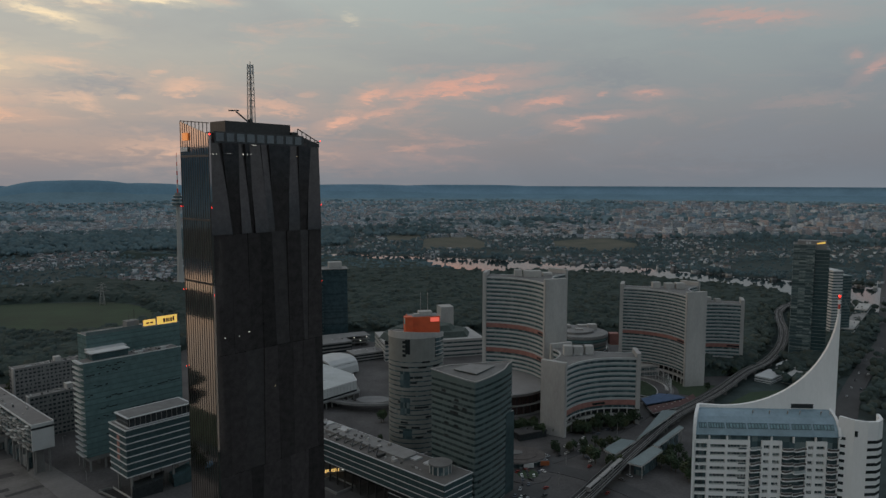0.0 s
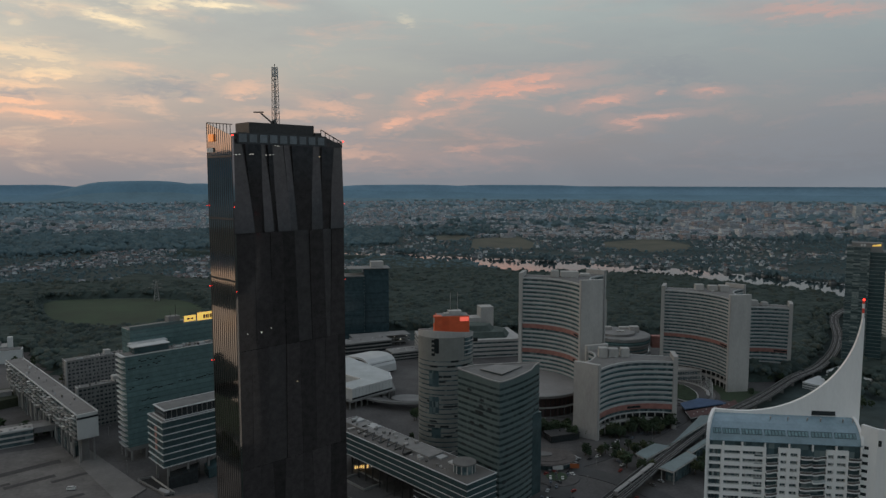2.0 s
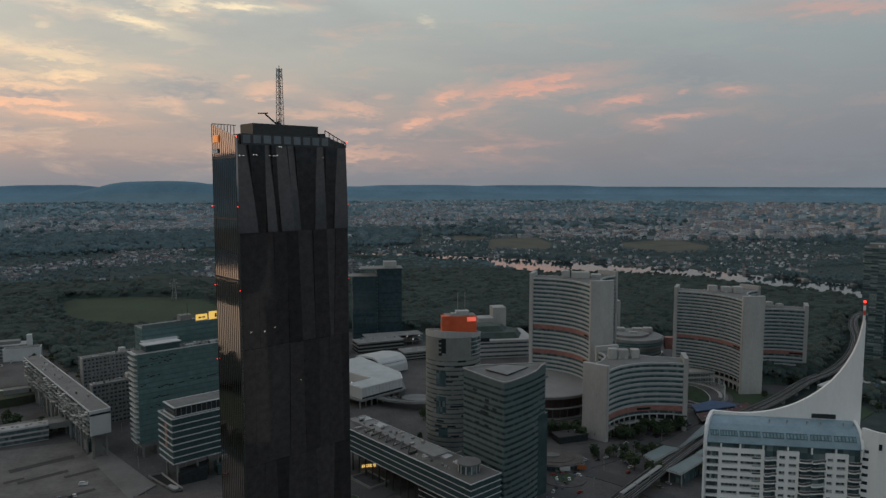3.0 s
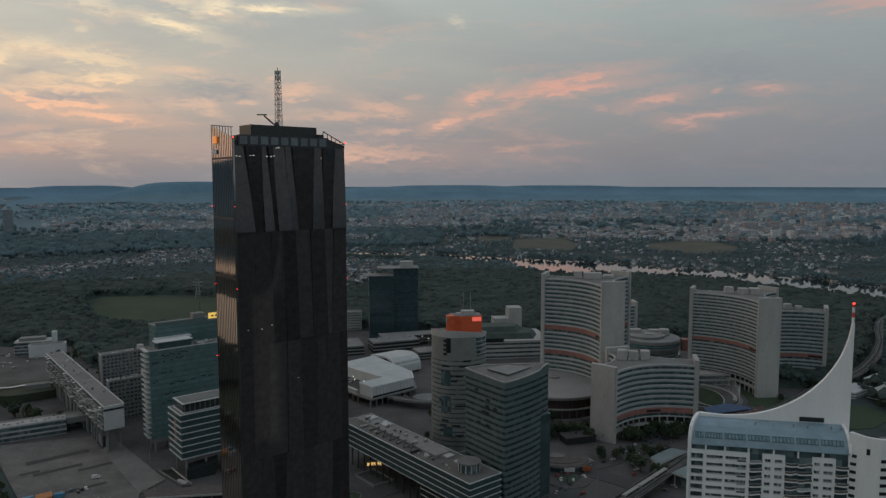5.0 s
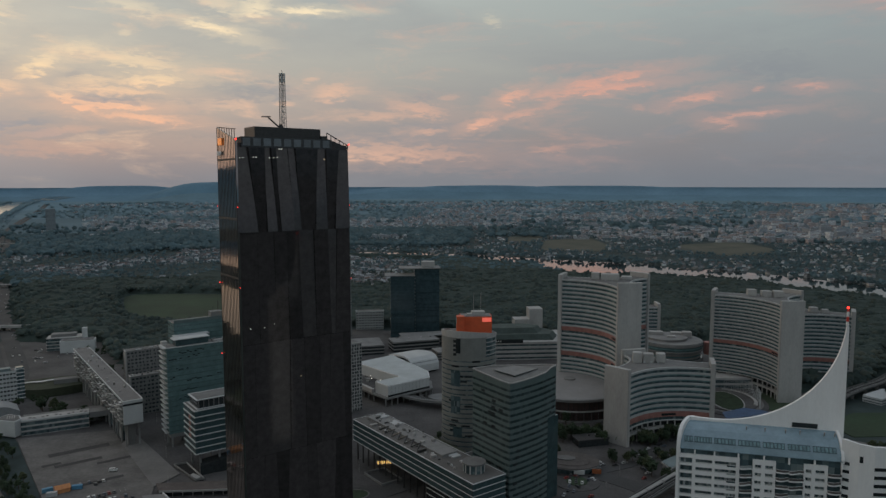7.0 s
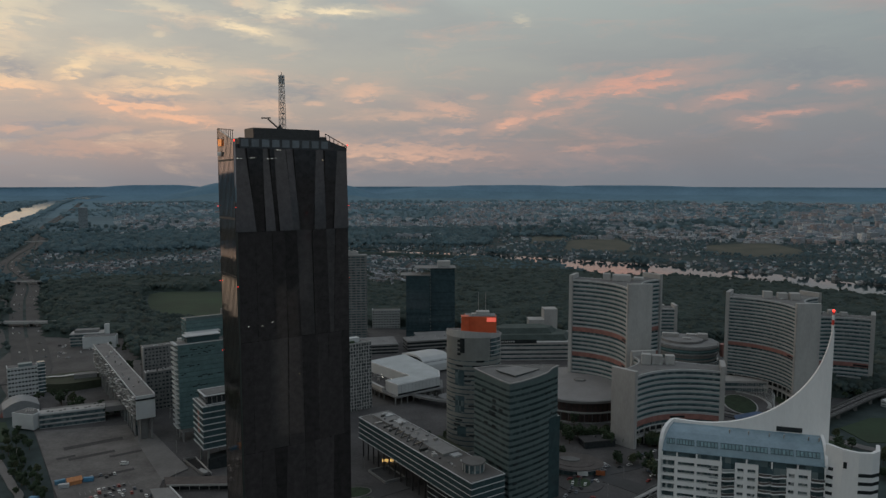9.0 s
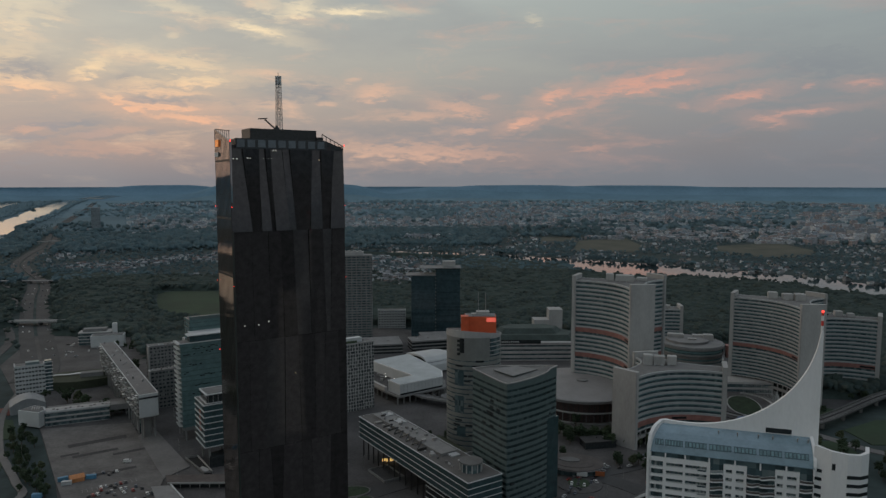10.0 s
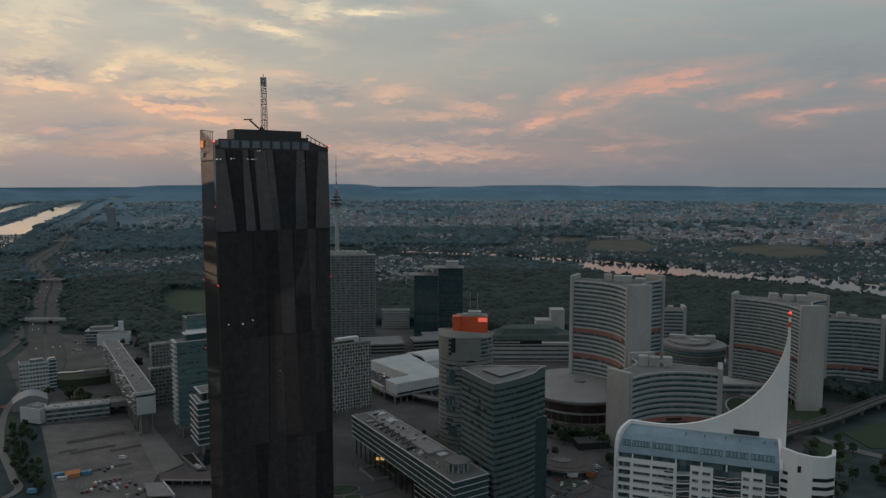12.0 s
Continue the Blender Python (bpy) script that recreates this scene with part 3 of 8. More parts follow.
sheet("meadow", smooth_line([(-530, 868), (-600, 925), (-690, 1040), (-705, 1090), (-600, 1120), (-500, 1110), (-405, 1000), (-420, 905), (-530, 868)], 5)[:-1], 0.35, mat("park_grass", (0.020, 0.043, 0.018), 0.95, var=0.35, scale=0.012, fine=22, tint=(0.026, 0.042, 0.022)), "wide mown park meadow among trees", "meadow")
sheet("lawn", [(212, 640), (231, 627), (262, 662), (236, 676), (222, 692)], 0.5, GRASS, "green lawn between office tower and raised railway", "lawn")
sheet("lawn", [(254, 609), (265, 579), (300, 588), (330, 620), (318, 648), (286, 641)], 0.5, GRASS, "green lawn beside the raised railway", "lawn")
sheet("lawn", [(218, 574), (232, 537), (250, 558), (243, 581)], 0.5, GRASS, "small green lawn beside a footpath", "lawn")
ribbon("path", [(214, 590), (231, 592), (244, 580), (258, 568), (275, 560), (310, 566)], -5, 4, 0.55, PAVE_L, "pale footpath between lawns", "path")
sheet("sports_court", [(-415, 461), (-403, 463.5), (-366, 431), (-383, 416)], 0.55, GRASS, "green fenced sports court", "sports court")
sheet("sports_court", [(-440, 480), (-417, 472.5), (-410, 478), (-430, 496)], 0.55, mat("red_court_clay", (0.22, 0.085, 0.07), 0.9, var=0.25, scale=0.1), "dull red clay sports court", "sports court")
sheet("lawn", smooth_line([(-345, 400), (-420, 440), (-440, 400), (-370, 340), (-300, 290), (-290, 330), (-345, 400)], 4)[:-1], 0.4, GRASS, "riverside lawn beside the car park", "lawn")

# the paved city plate
sheet("pavement", [(-240, 337), (-150, 290), (130, 360), (165, 430), (200, 510), (216, 560), (236, 620), (300, 700), (330, 800), (200, 860), (-40, 830), (-230, 900), (-330, 760), (-520, 760), (-640, 730), (-560, 600), (-420, 490), (-364, 451), (-275, 372)], 0.3, PAVE, "grey paved podium between the towers", "pavement")
sheet("car_park", [(-363, 451), (-303, 482), (-278, 458), (-209.5, 393.8), (-180, 335), (-232, 335), (-275, 372)], 0.75, mat("worn_asphalt_lot", (0.132, 0.125, 0.118), 0.95, var=0.35, scale=0.045, fine=12), "worn patched asphalt car park", "car park")
sheet("promenade", [(-277.6, 456.2), (-209.5, 393.8), (-204.5, 415.7), (-280.5, 477.9)], 0.95, PAVE_L, "pale paved promenade slab beside the car park", "promenade")

HIGHWAY = smooth_line([(-480, 560), (-527, 620), (-690, 780), (-860, 955), (-1010, 1115), (-1270, 1331), (-1450, 1545), (-1680, 1850), (-2300, 2560), (-3500, 4100), (-4700, 5600)], 6)
ribbon("road", HIGHWAY, -19, -2, 0.9, ASPH, "wide motorway carriageway in dark asphalt", "road")
ribbon("road", HIGHWAY, 2, 19, 0.9, ASPH, "wide motorway carriageway in dark asphalt", "road")
ribbon("road", smooth_line([(-560, 560), (-640, 690), (-760, 800), (-846, 898), (-960, 1010), (-1074, 1097)], 6), -5, 5, 0.8, PAVE, "grey slip road curving beside the motorway", "road")
ribbon("road", smooth_line([(-290, 300), (-278.4, 345.2), (-299.7, 365), (-335, 390.6), (-360, 410), (-420, 470), (-470, 540)], 6), -2.5, 2.5, 0.8, PAVE_L, "pale riverside footpath", "path")
MAIN = smooth_line([(20, 360), (55, 430), (62, 470), (95, 500), (150, 560), (200, 620)], 6)
ribbon("road", MAIN, -9, 9, 0.6, ASPH, "dark asphalt street beside the station", "road")
ribbon("road", smooth_line([(-75, 400), (-40, 440), (0, 462), (62, 470), (110, 440), (150, 380)], 6), -7, 7, 0.62, ASPH, "dark asphalt street between the towers", "road")
ribbon("road", smooth_line([(250, 420), (352, 599), (466, 755), (552, 866), (645, 1014), (800, 1260), (1050, 1650)], 6), -9, 9, 0.6, ASPH, "long straight avenue in dark asphalt", "road")
ring_ = circle(15, 28, 57, 455)
sheet("roundabout", ring_, 0.85, PAVE, "round paved traffic island", "roundabout")
sheet("lawn", circle(7, 20, 57, 455), 1.1, GRASS, "round planted middle of the traffic island", "lawn")

# ---- trees ----
LEAF = [mat("leaves_%s" % k, c, 0.85, var=0.4, scale=0.25, fine=6, spec=0.2, rnd=0.25) for k, c in (("deep", (0.034, 0.052, 0.030)), ("mid", (0.040, 0.060, 0.032)), ("olive", (0.052, 0.064, 0.034)))]
BARK = mat("bark", (0.09, 0.07, 0.05), 0.95, var=0.3, scale=1.0)
FOREST = island_mat("forest_leaves", [(0.036, 0.053, 0.049), (0.046, 0.064, 0.056), (0.040, 0.058, 0.053), (0.053, 0.068, 0.057), (0.043, 0.061, 0.058), (0.056, 0.066, 0.054)], 0.9, 0.15, 0.02)
# leaves beyond the park: distance haze put into the colour as blue
PARKLAND = island_mat("hazed_suburb_leaves", [(0.064, 0.106, 0.120), (0.076, 0.118, 0.128), (0.069, 0.112, 0.126), (0.086, 0.122, 0.128)], 0.9, 0.15, 0.02)
t_ = (1 + 5 ** 0.5) / 2
ICO = np.array([(-1, t_, 0), (1, t_, 0), (-1, -t_, 0), (1, -t_, 0), (0, -1, t_), (0, 1, t_), (0, -1, -t_), (0, 1, -t_), (t_, 0, -1), (t_, 0, 1), (-t_, 0, -1), (-t_, 0, 1)]) / math.hypot(1, t_)
ICOF = np.array([(0, 11, 5), (0, 5, 1), (0, 1, 7), (0, 7, 10), (0, 10, 11), (1, 5, 9), (5, 11, 4), (11, 10, 2), (10, 7, 6), (7, 1, 8), (3, 9, 4), (3, 4, 2), (3, 2, 6), (3, 6, 8), (3, 8, 9), (4, 9, 5), (2, 4, 11), (6, 2, 10), (8, 6, 7), (9, 8, 1)])
rng = np.random.default_rng(7)


def clump_mesh(name, centres, radii, m, squash=0.85, jit=0.28, lifted=0.0):
    """Many small uneven leaf clumps joined into one mesh."""
    n = len(centres)
    v = ICO[None] * (1 + rng.uniform(-jit, jit, (n, 12, 1)))
    v = v * np.array([1, 1, squash]) * np.asarray(radii).reshape(n, 1, -1) + np.asarray(centres)[:, None, :]
    f = ICOF[None] + (np.arange(n) * 12)[:, None, None]
    me = bpy.data.meshes.new(name)
    me.vertices.add(n * 12), me.loops.add(n * 60), me.polygons.add(n * 20)
    me.vertices.foreach_set("co", v.reshape(-1))
    me.loops.foreach_set("vertex_index", f.reshape(-1))
    me.polygons.foreach_set("loop_start", np.arange(n * 20) * 3)
    me.polygons.foreach_set("loop_total", np.full(n * 20, 3))
    me.polygons.foreach_set("use_smooth", np.ones(n * 20, bool))
    me.update(calc_edges=True)
    if lifted:      # crown normals bent towards the sky, which lightens the crowns' shaded sides
        nv = (ICO * (1 - lifted) + np.array([0, 0, lifted]))
        nv = nv / np.linalg.norm(nv, axis=1)[:, None]
        me.normals_split_custom_set_from_vertices(np.tile(nv, (n, 1)).tolist())
    me.materials.append(m)
    return me


def inside(x, y, poly):
    c = False
    for k in range(len(poly)):
        (x0, y0), (x1, y1) = poly[k - 1], poly[k]
        if (y0 > y) != (y1 > y) and x < (x1 - x0) * (y - y0) / (y1 - y0) + x0:
            c = not c
    return c


LINES = {}


def line_dist(x, y, line):
    if id(line) not in LINES:
        LINES[id(line)] = (line, np.array(line))
    return float(np.hypot(*(LINES[id(line)][1] - (x, y)).T).min())


MEADOW = [(-530, 858), (-606, 918), (-700, 1035), (-716, 1096), (-600, 1130), (-495, 1120), (-394, 1003), (-410, 895)]
HWL = densify(HIGHWAY[:50], 30)
AVENUE = densify([(250, 420), (352, 599), (466, 755), (552, 866), (645, 1014), (800, 1260), (1050, 1650)], 25)
RAILL = densify([(190, 554), (246, 618), (343, 730), (388, 797), (431, 880), (466, 966), (500, 1032), (560, 1100), (640, 1160)], 18)
SLIP = densify([(-560, 560), (-640, 690), (-846, 898), (-1074, 1097)], 25)


ARM_X, ARM_Y = zip(*OLD)
OLD_XY = np.array(OLD)


def far_bank(x, y):
    """Whether a place lies beyond the old river arm."""
    return y > np.interp(x, ARM_X, ARM_Y)


def free(x, y):
    if line_dist(x, y, RAILL) < 14 or inside(x, y, MEADOW) or line_dist(x, y, HWL) < 26 or line_dist(x, y, AVENUE) < 14 or line_dist(x, y, SLIP) < 9:
        return False
    k = int(((OLD_XY - (x, y)) ** 2).sum(axis=1).argmin())
    if math.hypot(OLD[k][0] - x, OLD[k][1] - y) < OLD_W[k] + 3:
        return False
    return not any(inside(x, y, f) for f in FIELDS)


QUARTER = [(-250, 250), (-380, 400), (-430, 470), (-620, 600), (-720, 750), (-600, 742), (-520, 755), (-440, 670), (-300, 660)]


def park_wood(x, y):
    """Where the wooded park lies, 0 to 1."""
    if far_bank(x, y):
        return 0.0
    if -300 < x < 260 and y < 900:
        return 0.0
    if x >= 260 and y < 700:
        return 0.35 if x > 330 else 0.0
    if inside(x, y, QUARTER):
        return 0.0
    if x > 640:
        return 0.3
    k = int(((OLD_XY - (x, y)) ** 2).sum(axis=1).argmin())
    if math.hypot(OLD[k][0] - x, OLD[k][1] - y) < OLD_W[k] + 60:
        return 0.9
    if x < -720 and y > 1230:
        return 0.62
    if y - 1230 > -0.35 * (x + 300) * (1 if x < -300 else 0) and x < -300:
        return 0.6
    return 1.0


BANKS = densify(CANAL_R, 60) + densify(RIVER_R, 60)
CANAL_POLY, RIVER_POLY = CANAL_R + CANAL_L[::-1], RIVER_R + RIVER_L[::-1]


def wet(x, y):
    return inside(x, y, CANAL_POLY) or inside(x, y, RIVER_POLY) or line_dist(x, y, BANKS) < (50 if y < 2300 else 150)


cen, rad, mid_c, mid_r, far_c, far_r = [], [], [], [], [], []


def add_far_tree(x, y, h, spread):
    w = h * spread
    px_, py_, pz_ = fold(x, y, 0)
    k = 1.0
    d = math.hypot(x - EYE.x, y - EYE.y)
    if d > 3000:
        k = math.hypot(px_ - EYE.x, py_ - EYE.y) / d
    nb = 7 if d < 1150 else 4 if d < 2000 else 2
    for i in range(nb):
        a, q = rng.uniform(0, 6.28), rng.uniform(0.1, 0.5) * w
        r = w * (rng.uniform(0.26, 0.46) if nb > 2 else rng.uniform(0.36, 0.6))
        zc = h * rng.uniform(0.48, 0.74) if i else h * 0.72
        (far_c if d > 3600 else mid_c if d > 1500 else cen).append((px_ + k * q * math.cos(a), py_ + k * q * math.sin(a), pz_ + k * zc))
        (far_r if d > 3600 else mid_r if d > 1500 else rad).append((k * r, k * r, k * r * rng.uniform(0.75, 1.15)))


count = 0
for _ in range(130000):
    if count > 22500:
        break
    a, d = rng.uniform(-36, 52), 640 + 2300 * rng.uniform(0, 1) ** 1.15
    x, y = EYE.x - d * math.sin(radians(a)), d * math.cos(radians(a))
    if far_bank(x, y):
        p = 0.95 if noise.noise((x * 0.006, y * 0.006, 2.0)) > -0.15 else 0.25
    else:
        p = park_wood(x, y)
    if rng.uniform() > p or not free(x, y):
        continue
    small = park_wood(x, y) < 0.1 or (x < -300 and y > 1260) or far_bank(x, y)
    add_far_tree(x, y, rng.uniform(6, 11) if small else rng.uniform(10, 17), rng.uniform(0.5, 0.72))
    count += 1
for k in range(len(OLD) - 1):      # trees that line both banks, in clumps with gaps between
    for side in (-1, 1):
        for i in range(13):
            t = rng.uniform()
            w = OLD_W[k] + rng.uniform(4, 26)
            x = OLD[k][0] * (1 - t) + OLD[k + 1][0] * t
            y = OLD[k][1] * (1 - t) + OLD[k + 1][1] * t
            dx, dy = OLD[k + 1][0] - OLD[k][0], OLD[k + 1][1] - OLD[k][1]
            q = math.hypot(dx, dy)
            x, y = x + side * w * dy / q, y - side * w * dx / q
            if noise.noise((x * 0.02, y * 0.02, 6.0)) < -0.05:
                continue
            slim = rng.uniform() < 0.4
            add_far_tree(x, y, rng.uniform(13, 22) if slim else rng.uniform(8, 15), rng.uniform(0.22, 0.34) if slim else rng.uniform(0.5, 0.75))
for _ in range(7500):               # woods scattered through the far suburbs
    a, d = rng.uniform(-40, 54), 2500 + 4700 * rng.uniform() ** 1.4
    x, y = EYE.x - d * math.sin(radians(a)), d * math.cos(radians(a))
    nn = noise.noise((x * 0.0012, y * 0.0012, 7.0)) + 0.5 * noise.noise((x * 0.004, y * 0.004, 1.0))
    if nn < -0.02 or wet(x, y):
        continue
    s = 1 + d / 5000
    add_far_tree(x, y, rng.uniform(10, 18), rng.uniform(0.5, 0.9) * s)
for _ in range(1500):               # riverside belt and the island
    k = rng.integers(1, len(SHORE) - 9)
    (x0, y0), (x1, y1) = SHORE[k], SHORE[k + 1]
    t, off = rng.uniform(), rng.choice([rng.uniform(-110, -48), rng.uniform(235, 330)])
    dx, dy = x1 - x0, y1 - y0
    q = math.hypot(dx, dy)
    x, y = x0 + dx * t - dy / q * off, y0 + dy * t + dx / q * off
    if (y > 660 or off > 0) and line_dist(x, y, HWL) > 25:
        add_far_tree(x, y, rng.uniform(5, 9), rng.uniform(0.5, 0.8))
for _ in range(4200):
    a, d = rng.uniform(9, 52), rng.uniform(2120, 2900)
    x, y = EYE.x - d * math.sin(radians(a)), d * math.cos(radians(a))
    if noise.noise((x * 0.002, y * 0.002, 5.0)) > -0.28 - (0.3 if a > 18 else 0) and not wet(x, y) and line_dist(x, y, HWL) > 40:
        add_far_tree(x, y, rng.uniform(11, 17), rng.uniform(0.8, 1.2))
for p_, q_, n_ in ((CANAL_L, RIVER_R, 1500), (CANAL_R, [(x + 120, y - 60) for x, y in CANAL_R], 620), (RIVER_L, [(x - 260, y + 120) for x, y in RIVER_L], 500)):
    A_, B_ = resample(p_, 200), resample(q_, 200)
    for _ in range(n_):
        k, f = int(200 * rng.uniform() ** 1.3), rng.uniform(0.10, 0.92)
        add_far_tree(A_[k][0] * (1 - f) + B_[k][0] * f, A_[k][1] * (1 - f) + B_[k][1] * f, rng.uniform(8, 14), rng.uniform(0.9, 1.5))
# the closed canopy under the single crowns of the park wood
CELL = 15.0
nx, ny = int(2100 / CELL), int(1250 / CELL)
on, hv, hf = {}, [], []


def canopy_point(i, j):
    if (i, j) not in on:
        x, y = -1500 + i * CELL, 650 + j * CELL
        on[(i, j)] = len(hv)
        hv.append((x + 5 * noise.noise((x * 0.07, y * 0.07, 1)), y + 5 * noise.noise((x * 0.07, y * 0.07, 8)), 10.8 + 3.0 * noise.noise((x * 0.05, y * 0.05, 3))))
    return on[(i, j)]


for i in range(nx):
    for j in range(ny):
        x, y = -1500 + (i + 0.5) * CELL, 650 + (j + 0.5) * CELL
        if abs(math.degrees(math.atan2(x - EYE.x, y))) < 53 and park_wood(x, y) > 0.7 and free(x, y) and not wet(x, y):
            hf.append((canopy_point(i, j), canopy_point(i + 1, j), canopy_point(i + 1, j + 1), canopy_point(i, j + 1)))
use = [0] * len(hv)
for f in hf:
    for i in f:
        use[i] += 1
hv = [(x, y, z if n > 3 else 0.3) for (x, y, z), n in zip(hv, use)]     # the edge comes down to the ground
tagged(new("canopy", mesh_of("canopy", hv, hf, mat("shaded_canopy", (0.042, 0.058, 0.052), 0.95, var=0.35, scale=0.06, fine=6, spec=0.1))), "closed dark green canopy of the park wood", "woods", kind="stuff")
forest = new("woodland", clump_mesh("woodland", np.array(cen), np.array(rad), FOREST, 0.9, 0.24, 0.55))
tagged(new("woodland", clump_mesh("woodland", np.array(mid_c), np.array(mid_r), PARKLAND, 0.9, 0.26, 0.6)), "hazy blue-green garden trees among the suburb houses", "woods", kind="stuff")
# farthest crowns, with still more haze put into their leaf colours
far_wood = new("woodland", clump_mesh("woodland", np.array(far_c), np.array(far_r), island_mat("hazed_forest_leaves", [(0.135, 0.205, 0.235), (0.146, 0.216, 0.240), (0.128, 0.200, 0.236), (0.155, 0.220, 0.238)], 0.95, 0.1), 0.6, 0.3, 0.6))
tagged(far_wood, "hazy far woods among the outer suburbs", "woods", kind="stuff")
tagged(forest, "dense dark green park trees and riverside woods", "woods", kind="stuff")


def tree(seed, h, m):
    """One broadleaf tree: tapered trunk with limbs, crown of many clumps."""
    r_ = random.Random(seed)
    t = thing("tree", 0, 0, 0, 0, "leafy dark green broadleaf tree on the ground", "tree")
    bm = bmesh.new()
    n, rings = 7, [(0, 0.035), (0.18, 0.026), (0.45, 0.017), (0.75, 0.006)]
    prev = None
    for z, r in rings:
        cur = [bm.verts.new((h * r * math.cos(6.283 * k / n) + h * 0.02 * z * seed % 0.1, h * r * math.sin(6.283 * k / n), h * z)) for k in range(n)]
        if prev:
            for k in range(n):
                bm.faces.new((prev[k], prev[(k + 1) % n], cur[(k + 1) % n], cur[k]))
        prev = cur
    bm.faces.new(prev)
    for k in range(6):
        a, z = k * 1.05 + r_.random(), h * (0.28 + 0.07 * k)
        add_bar(bm, (0, 0, z), (h * 0.24 * math.cos(a), h * 0.24 * math.sin(a), z + h * 0.16), h * 0.008)
    finish("trunk", bm, BARK, t)
    c, r = [], []
    for k in range(120):
        a, e = r_.uniform(0, 6.283), r_.uniform(-0.75, 1.0)
        q = r_.uniform(0.55, 1.0) * (1 + 0.22 * math.sin(3 * a + seed))
        w = h * 0.30 * math.sqrt(max(0.05, 1 - e * e)) * q
        c.append((w * math.cos(a), w * math.sin(a), h * (0.60 + 0.36 * e * q)))
        s = h * r_.uniform(0.045, 0.085)
        r.append((s, s, s * r_.uniform(0.6, 0.95)))
    ob = new("crown", clump_mesh("crown", np.array(c), np.array(r), m, 0.85, 0.4))
    ob.parent = t
    return t


# ---- far houses ----
def box_field(name, boxes, mats, gable):
    """Joined field of small buildings: (x, y, w, d, h, turn). Walls and roofs are separate islands."""
    V, F, MI = [], [], []
    for x, y, w, d, h, rz, roof in boxes:
        fx, fy, fz = fold(x, y, 0)
        D = math.hypot(x - EYE.x, y - EYE.y)
        k = math.hypot(fx - EYE.x, fy - EYE.y) / D
        c, s = math.cos(rz) * k, math.sin(rz) * k

        def put(u, v, z):
            V.append((fx + u * c - v * s, fy + u * s + v * c, fz + z * k))

        b = len(V)
        for z in (-1.0, h):
            for u, v in ((-w / 2, -d / 2), (w / 2, -d / 2), (w / 2, d / 2), (-w / 2, d / 2)):
                put(u, v, z)
        F += [(b, b + 1, b + 5, b + 4), (b + 1, b + 2, b + 6, b + 5), (b + 2, b + 3, b + 7, b + 6), (b + 3, b, b + 4, b + 7), (b + 4, b + 5, b + 6, b + 7)]
        MI += [0] * 5
        b = len(V)
        e = 0.4
        for u, v in ((-w / 2 - e, -d / 2 - e), (w / 2 + e, -d / 2 - e), (w / 2 + e, d / 2 + e), (-w / 2 - e, d / 2 + e)):
            put(u, v, h + 0.05)
        if gable:
            put(-w / 2 - e, 0, h + roof), put(w / 2 + e, 0, h + roof)
            F += [(b, b + 1, b + 5, b + 4), (b + 2, b + 3, b + 4, b + 5), (b + 1, b + 2, b + 5), (b + 3, b, b + 4), (b + 3, b + 2, b + 1, b)]
            MI += [1] * 5
        else:
            for u, v in ((-w / 2 - e, -d / 2 - e), (w / 2 + e, -d / 2 - e), (w / 2 + e, d / 2 + e), (-w / 2 - e, d / 2 + e)):
                put(u, v, h + 0.6)
            F += [(b, b + 1, b + 5, b + 4), (b + 1, b + 2, b + 6, b + 5), (b + 2, b + 3, b + 7, b + 6), (b + 3, b, b + 4, b + 7), (b + 4, b + 5, b + 6, b + 7)]
            MI += [1] * 5
            if roof > 1:    # lift housing
                b = len(V)
                for z in (h + 0.5, h + 0.5 + roof):
                    for u, v in ((-w * 0.12, -d / 4), (w * 0.12, -d / 4), (w * 0.12, d / 4), (-w * 0.12, d / 4)):
                        put(u, v, z)
                F += [(b, b + 1, b + 5, b + 4), (b + 1, b + 2, b + 6, b + 5), (b + 2, b + 3, b + 7, b + 6), (b + 3, b, b + 4, b + 7), (b + 4, b + 5, b + 6, b + 7)]
                MI += [0] * 5
    me = bpy.data.meshes.new(name)
    me.from_pydata(V, [], F)
    for m in mats:
        me.materials.append(m)
    me.polygons.foreach_set("material_index", MI)
    me.update()
    return new(name, me)


def storey_mat(name, cols):
    """Plastered walls in several tints with rows of dark windows."""
    m = island_mat(name, cols, 0.8, 0.3)
    nt = m.node_tree
    b = nt.nodes["Principled BSDF"]
    src = b.inputs["Base Color"].links[0].from_socket
    tc = nt.nodes.new("ShaderNodeTexCoord")
    sp = nt.nodes.new("ShaderNodeSeparateXYZ")
    nt.links.new(tc.outputs["Object"], sp.inputs[0])
    fr = nt.nodes.new("ShaderNodeMath")
    fr.operation = "FRACT"
    sc = nt.nodes.new("ShaderNodeMath")
    sc.operation = "MULTIPLY"
    sc.inputs[1].default_value = 0.34
    nt.links.new(sp.outputs[2], sc.inputs[0]), nt.links.new(sc.outputs[0], fr.inputs[0])
    gt = nt.nodes.new("ShaderNodeMath")
    gt.operation = "GREATER_THAN"
    gt.inputs[1].default_value = 0.62
    nt.links.new(fr.outputs[0], gt.inputs[0])
    mx = nt.nodes.new("ShaderNodeMix")
    mx.data_type = "RGBA"
    ml = nt.nodes.new("ShaderNodeMath")
    ml.operation = "MULTIPLY"
    ml.inputs[1].default_value = 0.6
    nt.links.new(gt.outputs[0], ml.inputs[0])
    nt.links.new(ml.outputs[0], mx.inputs[0]), nt.links.new(src, mx.inputs[6])
    mx.inputs[7].default_value = (0.05, 0.055, 0.06, 1)
    nt.links.new(mx.outputs[2], b.inputs["Base Color"])
    return m


